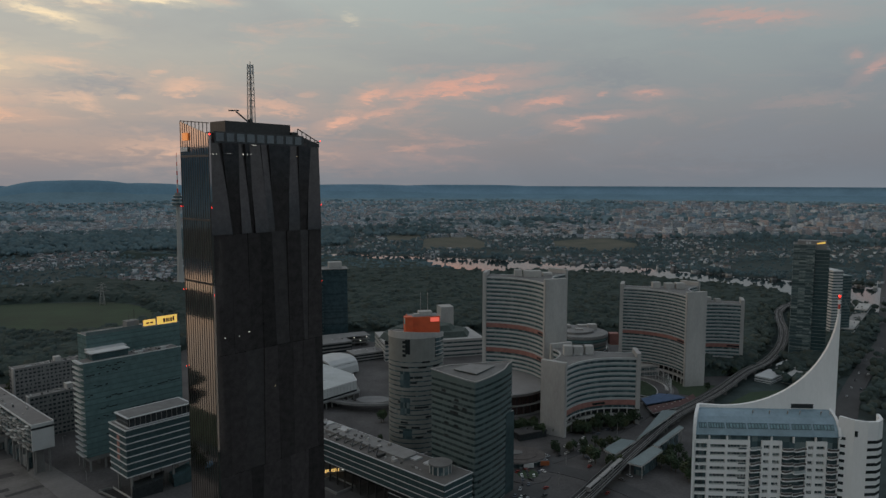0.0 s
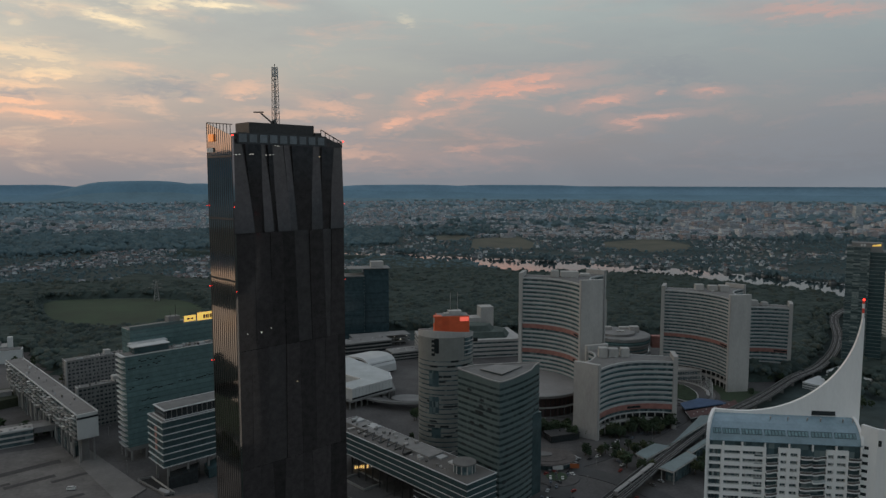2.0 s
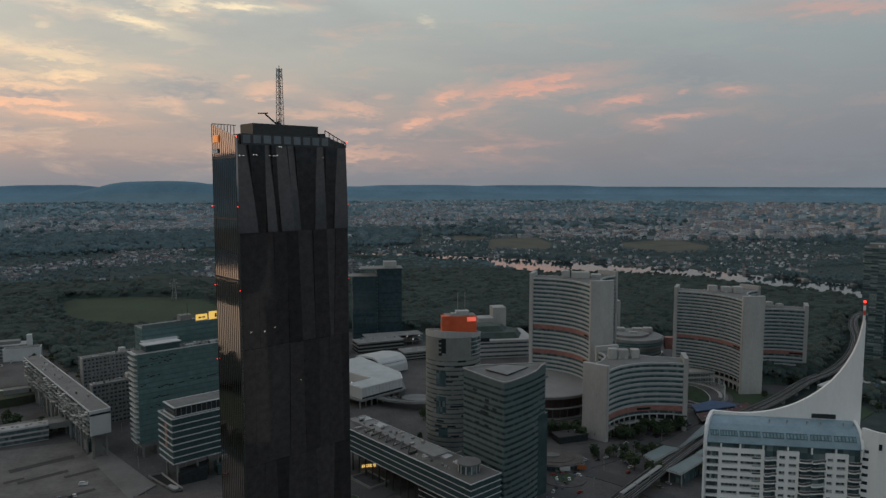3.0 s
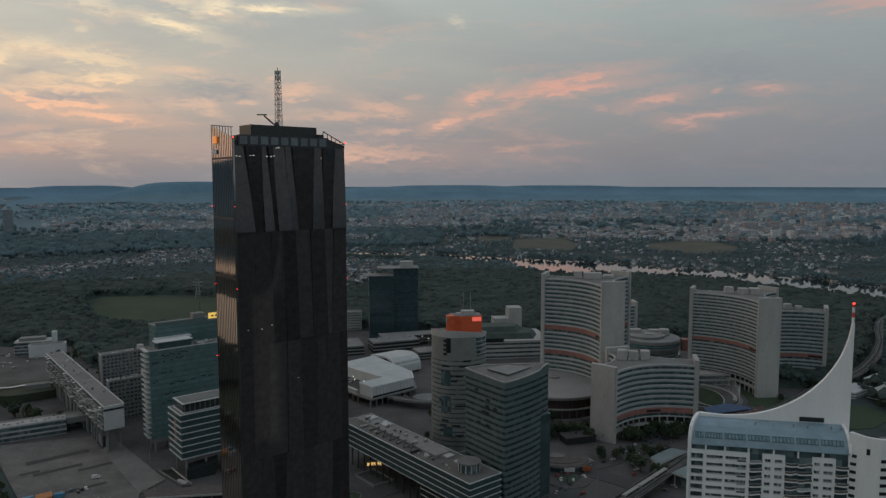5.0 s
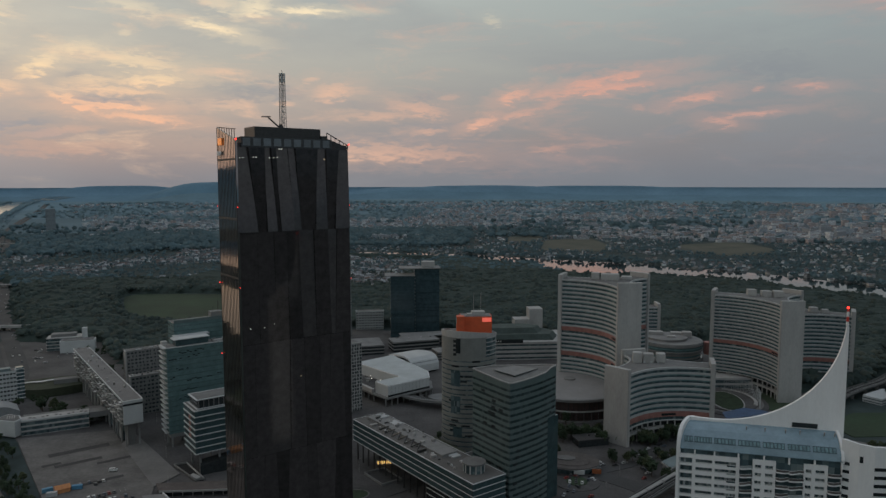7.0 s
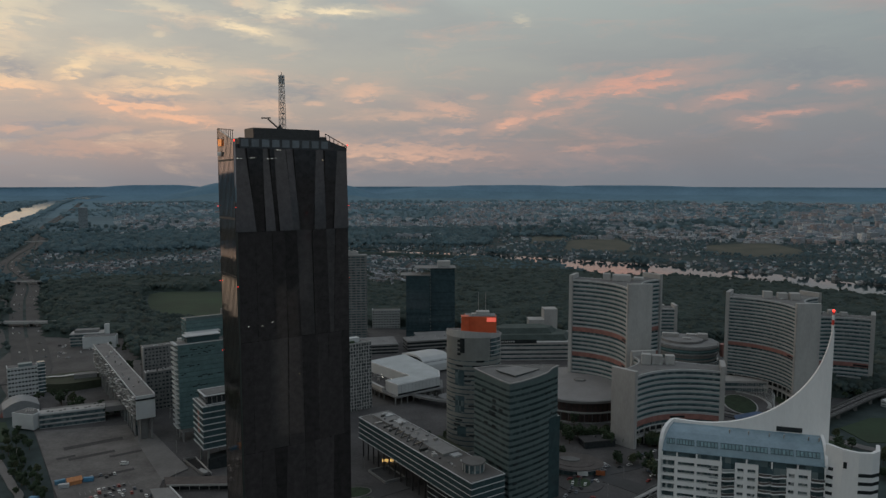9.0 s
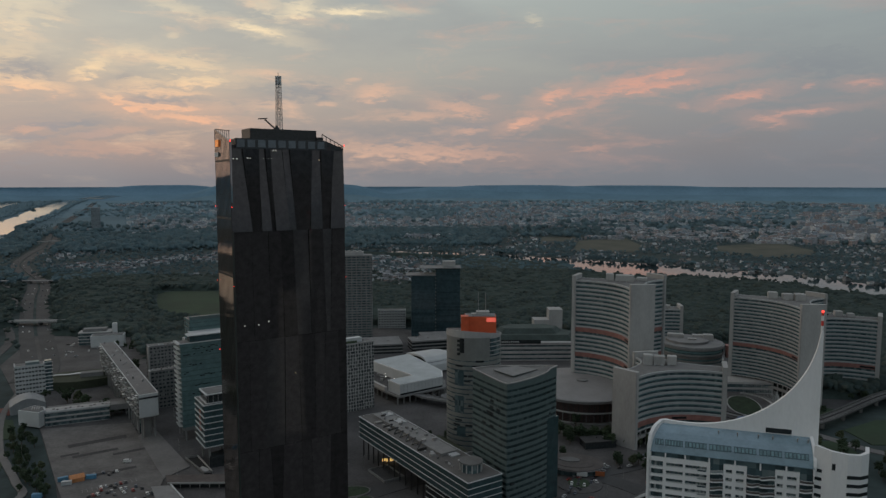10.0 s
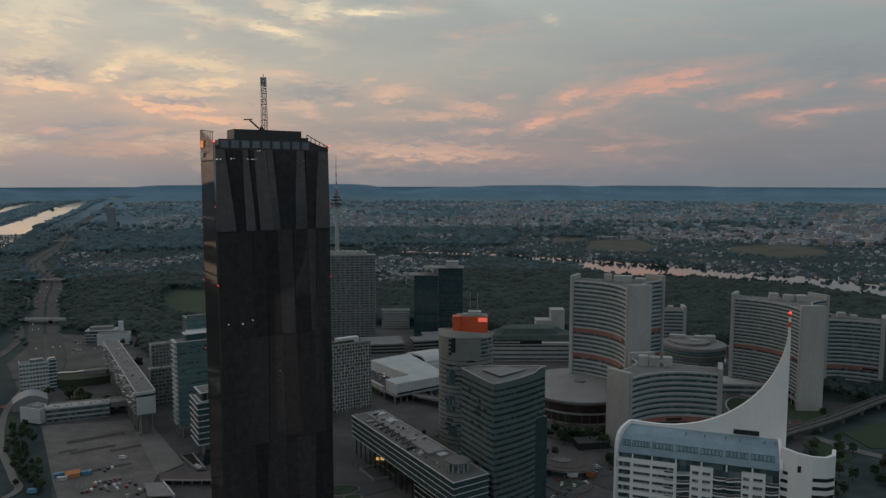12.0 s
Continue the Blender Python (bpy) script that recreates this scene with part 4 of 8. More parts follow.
# blue cast in most wall and block roof tints is distance haze, painted in
HWALL = island_mat("house_walls", [(0.60, 0.63, 0.65), (0.40, 0.41, 0.42), (0.28, 0.29, 0.30), (0.68, 0.71, 0.73), (0.24, 0.26, 0.27), (0.40, 0.37, 0.34)])
HROOF = island_mat("house_roofs", [(0.140, 0.105, 0.098), (0.11, 0.112, 0.115), (0.13, 0.118, 0.115), (0.24, 0.25, 0.26), (0.10, 0.11, 0.12), (0.34, 0.35, 0.36)])
BWALL = storey_mat("block_walls", [(0.58, 0.61, 0.64), (0.42, 0.44, 0.46), (0.68, 0.70, 0.72), (0.36, 0.38, 0.40), (0.48, 0.42, 0.41), (0.40, 0.45, 0.50), (0.43, 0.37, 0.36)])
BROOF = island_mat("block_roofs", [(0.26, 0.29, 0.32), (0.20, 0.22, 0.25), (0.34, 0.37, 0.39), (0.25, 0.22, 0.22), (0.42, 0.45, 0.47)])
houses = []
for _ in range(70000):
    if len(houses) > 3300:
        break
    a, d = rng.uniform(-36, 52), 1300 + 1900 * rng.uniform() ** 0.9
    x, y = EYE.x - d * math.sin(radians(a)), d * math.cos(radians(a))
    left = x < -300 and y > 1260 - 0.25 * (x + 300) * 0 and not (d > 2150 and d < 2650 and a > 17)
    if not (left or far_bank(x, y)) or not free(x, y) or line_dist(x, y, SHORE) < 160:
        continue
    if far_bank(x, y) and rng.uniform() < 0.72:
        continue
    if a > 30 and d < 1500 and line_dist(x, y, HWL) < 60:
        continue
    if noise.noise((x * 0.003, y * 0.003, 11.0)) < -0.12:
        continue
    houses.append((x, y, rng.uniform(7, 12), rng.uniform(6, 8.5), rng.uniform(3.0, 6.5), rng.choice([0.2, 0.25, 1.8, 0.8]) + rng.normal(0, 0.1), rng.uniform(1.6, 3)))
ob = box_field("suburb_houses", houses, (HWALL, HROOF), True)
tagged(ob, "small garden houses with red and grey pitched roofs", "houses", kind="stuff")
blocks = []
for _ in range(45000):
    if len(blocks) > 4300:
        break
    a, d = rng.uniform(-38, 54), 2450 + 4300 * rng.uniform() ** 1.3
    x, y = EYE.x - d * math.sin(radians(a)), d * math.cos(radians(a))
    nn = noise.noise((x * 0.0012, y * 0.0012, 7.0)) + 0.5 * noise.noise((x * 0.004, y * 0.004, 1.0))
    if nn > 0.18 or wet(x, y) or line_dist(x, y, BANKS) < 300 or line_dist(x, y, SHORE) < 420 or (a > 17 and d < 2750):
        continue
    if a < -13 and rng.uniform() < 0.4:
        w, h = rng.uniform(22, 60), rng.uniform(12, 25)
    else:
        w, h = rng.uniform(9, 36), rng.uniform(6, 14)
    blocks.append((x, y, w, rng.uniform(9, 17), h, rng.choice([0.15, 0.15, 1.72, 0.75]) + rng.normal(0, 0.06), rng.choice([0.0, 2.5])))
ob = box_field("city_blocks", blocks, (BWALL, BROOF), False)
tagged(ob, "far pale apartment blocks and flat-roofed halls", "city", kind="stuff")


# ---- the black tower ----
def black_tower():
    t = thing("office_tower", -100.3, 305.4, 0, 47.7, "slender black glass skyscraper with folded facade and roof mast", "skyscraper")
    L, D, ZB, ZT = 59.3, 25.0, 172.0, 212.0
    box("core", 0.9, L - 0.3, 1.6, D, 0, 214, BLACKGLASS, t)
    # one tower glass in two tones: sky reflection put into the paler one
    grey_m = mat("fold_glass_sky_tone", (0.060, 0.053, 0.053), 0.10, var=0.25, scale=0.25, fine=5, spec=0.75, rnd=0.2)
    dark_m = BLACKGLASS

    def facet(u0, u1, v0, v1, z0, z1, o0, o1, m):
        bm = bmesh.new()
        lo = [(u0 * L, o0), (u1 * L, o0), (u1 * L, 1.7), (u0 * L, 1.7)]
        hi = [(v0 * L, o1), (v1 * L, o1), (v1 * L, 1.7), (v0 * L, 1.7)]
        add_prism(bm, lo, z0, z1, hi)
        finish("facade_fold", bm, m, t)

    top = [(0, .10, 0, .17, 1), (.10, .235, .17, .25, 0), (.235, .29, .25, .335, 1), (.29, .33, .335, .37, 0), (.33, .44, .37, .49, 1), (.44, .50, .49, .55, 2),
           (.50, .70, .55, .68, 0), (.70, .78, .68, .79, 2), (.78, .90, .79, .86, 0), (.90, 1, .86, 1, 1)]
    for a, b, c, d, kind in top:
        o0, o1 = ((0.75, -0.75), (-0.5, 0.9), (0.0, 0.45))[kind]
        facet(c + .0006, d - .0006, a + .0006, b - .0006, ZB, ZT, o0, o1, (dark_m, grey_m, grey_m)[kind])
    r_ = random.Random(5)
    tiers = [(118, ZB), (62, 118), (24, 62), (0, 24)]
    cuts = [[0, .16, .30, .41, .52, .66, .79, .88, 1], [0, .12, .27, .43, .55, .70, .80, .92, 1], [0, .18, .28, .40, .56, .65, .84, 1], [0, .15, .33, .47, .60, .75, .9, 1], [0, .15, .33, .47, .60, .75, .9, 1]]
    for k, (z0, z1) in enumerate(tiers):
        up, dn = cuts[k], cuts[k]
        n = len(up)
        sh = [0] + [r_.uniform(-.03, .03) for _ in range(n - 2)] + [0]
        for i in range(n - 1):
            o0, o1 = r_.choice([(0.5, -0.3), (0.1, 0.1), (0.3, -0.1), (0.2, 0.0), (-0.1, 0.2)])
            o1 = 0.75 if (k, i) in ((0, 4), (0, 6), (1, 2)) else o1
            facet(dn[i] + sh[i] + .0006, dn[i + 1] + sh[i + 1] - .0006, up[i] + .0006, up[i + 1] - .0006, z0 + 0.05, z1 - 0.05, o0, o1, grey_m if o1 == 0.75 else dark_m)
    # narrow side: glass with upright bronze fins, screen sloping at the top
    bm = bmesh.new()
    vs = [(0, 0, 0), (0, D, 0), (0, D, 222.3), (0, 0, 215.4), (0.9, 0, 0), (0.9, D, 0), (0.9, D, 222.3), (0.9, 0, 215.4)]
    v = [bm.verts.new(p) for p in vs]
    for f in ((0, 1, 2, 3), (7, 6, 5, 4), (0, 4, 5, 1), (1, 5, 6, 2), (2, 6, 7, 3), (3, 7, 4, 0)):
        bm.faces.new([v[i] for i in f])
    finish("side_screen", bm, mat("coated_side_glass", (0.40, 0.36, 0.34), 0.05, 1.0, var=0.12, scale=0.3, stretch=(1, 1, 0.1)), t)
    fin = mat("bronze_fin", (0.05, 0.045, 0.042), 0.5, 0.0, var=0.2, scale=0.3)
    for k in range(13):
        y = 0.5 + k * 2.0
        zt = 215.4 + 6.9 * y / D
        box("fin", -0.16, 0.0, y - 0.07, y + 0.07, 0, zt, fin, t)
    for z in (150.0, 178.0, 206.0):
        box("joint_band", -0.12, 0.0, 0.2, D - 0.2, z, z + 0.9, STEEL, t)
    # open crown frame over the sloping screen
    bm = bmesh.new()
    add_bar(bm, (0.4, D, 222.5), (0.4, 0.5, 220.3), 0.18)
    finish("crown_rail", bm, STEEL, t)
    for k in range(7):
        y = 2 + k * 3.3
        bm = bmesh.new()
        add_bar(bm, (0.4, y, 215.4 + 6.9 * y / D), (0.4, y, 220.3 + 2.2 * y / D), 0.13)
        finish("crown_post", bm, STEEL, t)
    # crown band of pale panels
    box("crown_band", 3.0, 50.0, 0.4, 2.4, 212.1, 217.0, DARKGLASS, t)
    pane = mat("crown_pane", (0.10, 0.125, 0.14), 0.12, var=0.2, scale=0.3, spec=0.8, rnd=0.15)
    for k in range(9):
        x = 3.6 + k * 5.15
        box("crown_panel", x, x + 3.7, 0.15, 0.4, 212.8, 216.4, pane, t)
    box("penthouse", 12.2, 47.1, 7.0, 20.0, 213.5, 222.4, STEEL, t, "dark metal-clad plant room")
    box("penthouse_step", 5.5, 12.2, 6.0, 18.0, 213.5, 217.2, STEEL, t)
    box("penthouse_step", 47.1, 50.5, 6.0, 18.0, 213.5, 219.0, STEEL, t)
    bm = bmesh.new()
    add_bar(bm, (48.5, 3.0, 220.4), (L - 0.2, 0.3, 214.3), 0.2)
    add_bar(bm, (L - 0.2, 0.3, 214.3), (L - 0.2, D, 214.3), 0.2)
    finish("crown_rail", bm, STEEL, t)
    for k in range(6):
        f = k / 5
        bm = bmesh.new()
        add_bar(bm, (48.5 + f * 10.4, 3 - 2.7 * f, 212), (48.5 + f * 10.4, 3 - 2.7 * f, 220.4 - 6.1 * f), 0.14)
        finish("crown_post", bm, STEEL, t)
    bm = bmesh.new()
    add_prism(bm, [(48.5, 2.6), (58.9, 0.1), (58.9, 0.4), (48.5, 3.0)], 212.05, [217.5, 213.4, 213.4, 217.5])
    finish("crown_screen", bm, DARKGLASS, t)
    # sign of plain shapes
    s = box("sign", -0.75, -0.46, 17.0, 21.5, 213.5, 216.8, glow("orange_sign", (0.9, 0.30, 0.08), 0.45), t, "lit plain orange sign shapes")
    for k in range(3):
        y = 17.6 + k * 2.1
        box("sign_bar", -0.75, -0.46, y, y + 1.4, 208.6, 210.6, WHITE, s)
    # window-washing crane
    bm = bmesh.new()
    add_bar(bm, (27.0, 10.5, 222.3), (22.5, 14.5, 227.6), 0.35)
    add_bar(bm, (20.0, 16.8, 228.0), (23.5, 13.6, 228.0), 0.28)
    add_bar(bm, (27.6, 10.0, 222.3), (27.0, 10.5, 224.2), 0.6)
    finish("roof_crane", bm, STEEL, t)
    # small lamps: aviation red, and lit windows
    for x, y, z in ((L + 0.1, -0.1, 214.9), (0.1, -0.6, 215.6), (0.1, -0.6, 184), (-0.6, D, 184), (L + 0.2, -0.1, 184), (0.1, -0.7, 146), (-0.6, D, 146), (L + 0.2, -0.1, 146), (-0.6, D, 110)):
        bm = bmesh.new()
        bmesh.ops.create_icosphere(bm, subdivisions=1, radius=0.42 if z > 200 else 0.2)
        for v in bm.verts:
            v.co += Vector((x, y, z))
        finish("aviation_lamp", bm, RED_LAMP, t)
    for x, z in ((1.2, 207), (2.9, 207), (8.0, 207.4), (9.4, 207.4), (16.0, 207.2), (18.2, 207.2), (19.8, 207.4), (44.8, 207), (21.0, 211.4), (22.2, 211.4), (4.5, 126), (11.5, 125.7), (16.6, 127), (30.0, 99)):
        box("lit_window", x, x + 0.42, -0.95, -0.80, z, z + 0.22, WHITE_LAMP if x < 30 else WARM_LAMP, t)
    return t


black_tower()


def lattice_mast(x, y, z, h, w, label):
    t = thing("lattice_mast", x, y, z, 47.7, label, "mast")
    for i, j in ((-1, -1), (1, -1), (1, 1), (-1, 1)):
        bm = bmesh.new()
        add_bar(bm, (i * w, j * w, 0), (i * w * 0.75, j * w * 0.75, h), 0.12)
        finish("leg", bm, GALV, t)
    n = 10
    for k in range(n):
        z0, z1 = h * k / n, h * (k + 1) / n
        a, b = w * (1 - 0.25 * k / n), w * (1 - 0.25 * (k + 1) / n)
        for s in ((-1, -1, 1, -1), (1, -1, 1, 1), (1, 1, -1, 1), (-1, 1, -1, -1)):
            finish("brace", add_bar(bmesh.new(), (s[0] * a, s[1] * a, z0), (s[2] * b, s[3] * b, z1), 0.06), GALV, t)
            finish("cross_bar", add_bar(bmesh.new(), (s[0] * b, s[1] * b, z1), (s[2] * b, s[3] * b, z1), 0.09), GALV, t)
    for k in range(6):
        a = k * 1.047
        box("antenna_panel", 1.35 * math.cos(a) - 0.22, 1.35 * math.cos(a) + 0.22, 1.35 * math.sin(a) - 0.22, 1.35 * math.sin(a) + 0.22, h - 4.2, h + 0.3, WHITE_D, t)
    box("mast_tip", -0.12, 0.12, -0.12, 0.12, h, h + 1.8, STEEL, t)
    box("mast_core", -0.1, 0.1, -0.1, 0.1, 0, h, STEEL, t)


lattice_mast(-89.9, 335.7, 222.4, 26.8, 1.3, "steel lattice antenna mast on the black tower roof")


# ---- the Y-shaped office towers ----
SPAN = mat("pale_spandrel_panel", (0.36, 0.37, 0.365), 0.75, var=0.14, scale=0.08, fine=14, rnd=0.05)
STRIP = mat("blue_green_strip", (0.115, 0.205, 0.215), 0.2, var=0.2, scale=0.3, spec=0.6, rnd=0.12)
def y_tower(cx, cy, th, reach_, z1, floors, hw=10.0, special=(), boxes=(), z0=0.0, slab_up=4.5, mid=6.0, label="concave Y-plan office tower with ribbon windows and concrete end slabs"):
    t = thing("office_tower", cx, cy, 0, 0, label, "office tower", "Y-plan towers")
    plan, tips = [], []
    for k in range(3):
        a = radians(th + 120 * k)
        d, p = Vector((math.cos(a), math.sin(a))), Vector((-math.sin(a), math.cos(a)))
        tips.append((d, p))
    for k in range(3):
        d, p = tips[k]
        d2, p2 = tips[(k + 1) % 3]
        r, r2 = reach_[k], reach_[(k + 1) % 3]
        A, B = d * (r - 2) + p * hw * 0.9, d2 * (r2 - 2) - p2 * hw * 0.9
        am = radians(th + 120 * k + 60)
        C = Vector((math.cos(am), math.sin(am))) * mid
        plan.append(tuple(d * (r - 2) - p * hw * 0.9))
        for i in range(13):
            s = i / 12
            plan.append(tuple(A * (1 - s) ** 2 + C * 2 * s * (1 - s) + B * s * s) if i < 12 else tuple(B * 0.999 + A * 0.001))
    plan = [q for i, q in enumerate(plan) if (Vector(q) - Vector(plan[i - 1])).length > 0.3]
    banded(t, plan, z0, z1, floors, 0.40, RIBBON, SPAN, out=0.75, inset=0.2, special={k: BRICKRED for k in special})
    h = (z1 - z0) / floors
    for k in range(1, floors):      # pale blue-green glass strip under each spandrel
        if k not in special:
            z = z0 + k * h
            prism("glass_strip", grow(plan, 0.35), z - 0.42 * h, z - 0.20 * h, STRIP, t)
    for k in special:               # darker windows let into the salmon band
        z = z0 + k * h
        for i in (6, 7, 21, 22, 36, 37):
            if i + 1 < len(plan):
                p, q = Vector(grow(plan, 0.82)[i]), Vector(grow(plan, 0.82)[i + 1])
                prism("dark_window", [tuple(p), tuple(q), tuple(q * 0.97), tuple(p * 0.97)], z - 0.05, z + 0.42 * h, DARKGLASS, t)
    if z0 > 1:                      # recessed glazed base with piers
        prism("base", grow(plan, -3.0), 0, z0 + 0.2, DARKGLASS, t)
        prism("base_band", grow(plan, 0.3), z0 - 6.2, z0 - 4.6, CONC, t)
        for i in range(0, len(plan), 1):
            x, y = grow(plan, -0.4)[i]
            box("base_pier", x - 0.45, x + 0.45, y - 0.45, y + 0.45, 0, z0, CONC, t)
    for (d, p), r in zip(tips, reach_):
        o = d * (r - 2.6)
        q = [o - p * (hw + 0.6), o + d * 3.6 - p * (hw + 0.6), o + d * 3.6 + p * (hw + 0.6), o + p * (hw + 0.6)]
        bm = add_prism(bmesh.new(), [tuple(v) for v in q], 0, z1 + slab_up)
        bmesh.ops.bevel(bm, geom=[e for e in bm.edges if abs(e.verts[0].co.z - e.verts[1].co.z) > 5], offset=0.6, segments=2, affect="EDGES")
        finish("end_slab", bm, CONC, t)
    clutter(t, -7, 7, -7, 7, z1 + 0.5, 9, int(cx), 1.8)
    for u, v, w, dd, h in boxes:    # lift and plant housings on the roof
        bm = add_box(bmesh.new(), u - w / 2, u + w / 2, v - dd / 2, v + dd / 2, z1 + 0.5, z1 + h)
        bmesh.ops.bevel(bm, geom=bm.edges[:], offset=0.35, segments=2, affect="EDGES")
        finish("roof_housing", bm, CONC, t)
    return t


y_tower(84.1, 648.6, -72.5, (45.2, 41.0, 45.2), 107.0, 28, special=(10, 16), boxes=((-14, 6, 7, 7, 6.5), (-1, 3, 16, 9, 6.0), (14, 10, 9, 10, 3.2)))
y_tower(230.5, 708.0, -78.0, (48.0, 40.0, 48.0), 87.0, 23, special=(9,), boxes=((-13, 6, 8, 7, 6.5), (-1, 2, 9, 8, 6.0), (9, 0, 9, 9, 6.5)), z0=12.5)
y_tower(111.9, 568.5, -125.0, (47.0, 47.0, 27.0), 54.0, 10, special=(1,), boxes=((-10, -3, 7, 7, 8.5), (-1.5, -1, 8, 7, 7.5), (8, 1, 7, 7, 7.5)), z0=12.7)
y_tower(272.0, 749.0, -17.0, (46.0, 22.0, 34.0), 67.5, 18, special=(6,), boxes=((10, -4, 7, 7, 5.5), (20, -6, 6, 6, 4.0)), slab_up=5.0)
y_tower(103.0, 868.0, 8.0, (46.0, 40.0, 40.0), 46.5, 11, boxes=((16, 4, 9, 8, 5.0), (30, 4, 7, 7, 4.0)))


# ---- the white tower with the sail ----
def white_tower():
    t = thing("apartment_tower", 91.9, 249.9, 0, -3.2, "white apartment tower with blue roof, balconies and curved sail", "apartment tower")
    W, D, ZF, FH = 51.5, 17.0, 104.3, 2.78
    prism("glazed_core", [(0.9, 0.9), (W, 0.9), (W, D - 0.5), (0.6 + 0.42 * D, D - 0.5)], 0, ZF - 0.4, RIBBON, t)
    piers = [(0, 0.35), (4.7, 5.75), (11.2, 12.0), (18.9, 19.9), (24.1, 24.8), (26.8, 28.0), (30.5, 31.3), (40.0, 40.5), (42.3, 43.5), (46.4, 47.2), (W - 0.2, W)]
    for a, b in piers:
        box("pier", a, b, 0.0, 1.2, 0, ZF - 2.4, WHITE, t)
    bays = [(19.9, 24.1), (31.3, 35.3), (35.3, 40.0), (47.2, W - 0.2)]
    cols = [(0.35, 4.7, 0.0, 1.9), (5.75, 11.2, 0.3, 1.2), (12.0, 18.9, 0.3, 1.2), (24.8, 26.8, 0.35, 1.15), (28.0, 30.5, 0.35, 1.15), (40.5, 42.3, 0.35, 1.15), (43.5, 46.4, 0.35, 1.15)]
    rail_m = mat("bronze_balcony_rail", (0.10, 0.09, 0.085), 0.35, var=0.2, scale=0.8, rnd=0.3)
    pane_m = mat("curtained_pane", (0.30, 0.33, 0.33), 0.3, var=0.2, scale=0.9, rnd=0.3)
    rw = random.Random(14)
    for k in range(int((ZF - 4) / FH)):
        wt = ZF - 3.7 - k * FH
        for i, (a, b, off, h) in enumerate(cols):
            box("spandrel", a - 0.02, b + 0.02, 0.10, 1.0, wt - off, ZF - 2.4 if k == 0 else wt + FH - off - h, WHITE, t)
            if k < 12:
                box("window_sill", a, b, 0.03, 0.3, wt - off - h - 0.04, wt - off - h + 0.06, WHITE_D, t)
                for j in range(1, max(2, int((b - a) / 1.1))):
                    x = a + (b - a) * j / max(2, int((b - a) / 1.1))
                    box("mullion", x - 0.05, x + 0.05, 0.55, 0.9, wt - off - h, wt - off, GALV if i else STEEL, t)
                    if rw.random() < (0.62 if i == 2 and j > 3 else 0.22):
                        box("curtained_pane", x + 0.1, x + 0.8, 0.82, 0.9, wt - off - h + 0.1, wt - off - 0.15, pane_m, t)
        if k < 12:      # lower bay of the third column
            box("stepped_window", 15.9, 18.7, 0.02, 0.3, wt - 2.0, wt - 1.45, pane_m if k % 2 else RIBBON, t)
        for i, (a, b) in enumerate(bays):
            s = 0.9 + 0.3 * ((k + i) % 3)
            m_ = 7
            pts = [(a + (b - a) * j / m_, -s * (0.5 + 0.5 * math.sin(math.pi * (j / m_) * (0.9 if (k + i) % 2 else 1.3) + (0.3 if i % 2 else 1.2)))) for j in range(m_ + 1)]
            z = wt - 2.2
            bm = bmesh.new()
            add_prism(bm, pts + [(b, 1.0), (a, 1.0)], z, z + 0.42)
            bal = finish("balcony", bm, WHITE, t)
            if k < 12:
                bm = bmesh.new()
                add_prism(bm, [(p[0], p[1] + 0.05) for p in pts] + [(p[0], p[1] + 0.16) for p in pts[::-1]], z + 0.42, z + 1.22)
                finish("balcony_rail", bm, rail_m if (3 * k + i) % 11 else pane_m, bal)
                bm = bmesh.new()
                add_prism(bm, [(p[0], p[1]) for p in pts] + [(p[0], p[1] + 0.2) for p in pts[::-1]], z + 1.22, z + 1.32)
                finish("handrail", bm, WHITE_D, bal)
    # open loggia under the eaves, white posts between
    box("loggia_wall", 0.5, W, 0.95, 1.4, ZF - 3.2, ZF - 0.5, mat("dark_loggia", (0.03, 0.03, 0.032), 0.6, var=0.3, scale=0.5), t)
    for x in (0.1, 5.2, 11.6, 19.3, 27.4, 35.2, 43.0, W - 0.3):
        box("loggia_post", x, x + 0.45, 0.05, 0.9, ZF - 3.0, ZF - 0.5, WHITE, t)
    box("eave", 0.0, W, 0.02, 1.2, ZF - 0.6, ZF - 0.3, BLUEROOF, t)
    # slanting blue roof with a row of roof windows
    bm = bmesh.new()
    prof = [(0.3, ZF - 0.3), (0.9, ZF + 1.6), (2.2, ZF + 3.6), (4.2, ZF + 5.2), (6.8, ZF + 6.4), (9.0, ZF + 6.9)]
    lo = [bm.verts.new((0.4 + 0.42 * y, y, z)) for y, z in prof] + [bm.verts.new((4.2, 9.0, ZF - 0.3))]
    hi = [bm.verts.new((W - 0.3, y, z)) for y, z in prof] + [bm.verts.new((W - 0.3, 9.0, ZF - 0.3))]
    for k in range(len(lo)):
        j = (k + 1) % len(lo)
        bm.faces.new((lo[k], lo[j], hi[j], hi[k]))
    bm.faces.new(lo), bm.faces.new(hi[::-1])
    finish("roof", bm, BLUEROOF, t, "blue-grey curved glazed roof")
    frame_m = mat("roof_window_frame", (0.035, 0.075, 0.09), 0.3, var=0.2, scale=0.8)
    glass_m = mat("roof_window_glass", (0.13, 0.22, 0.24), 0.12, var=0.3, scale=0.8, spec=0.6, rnd=0.2)

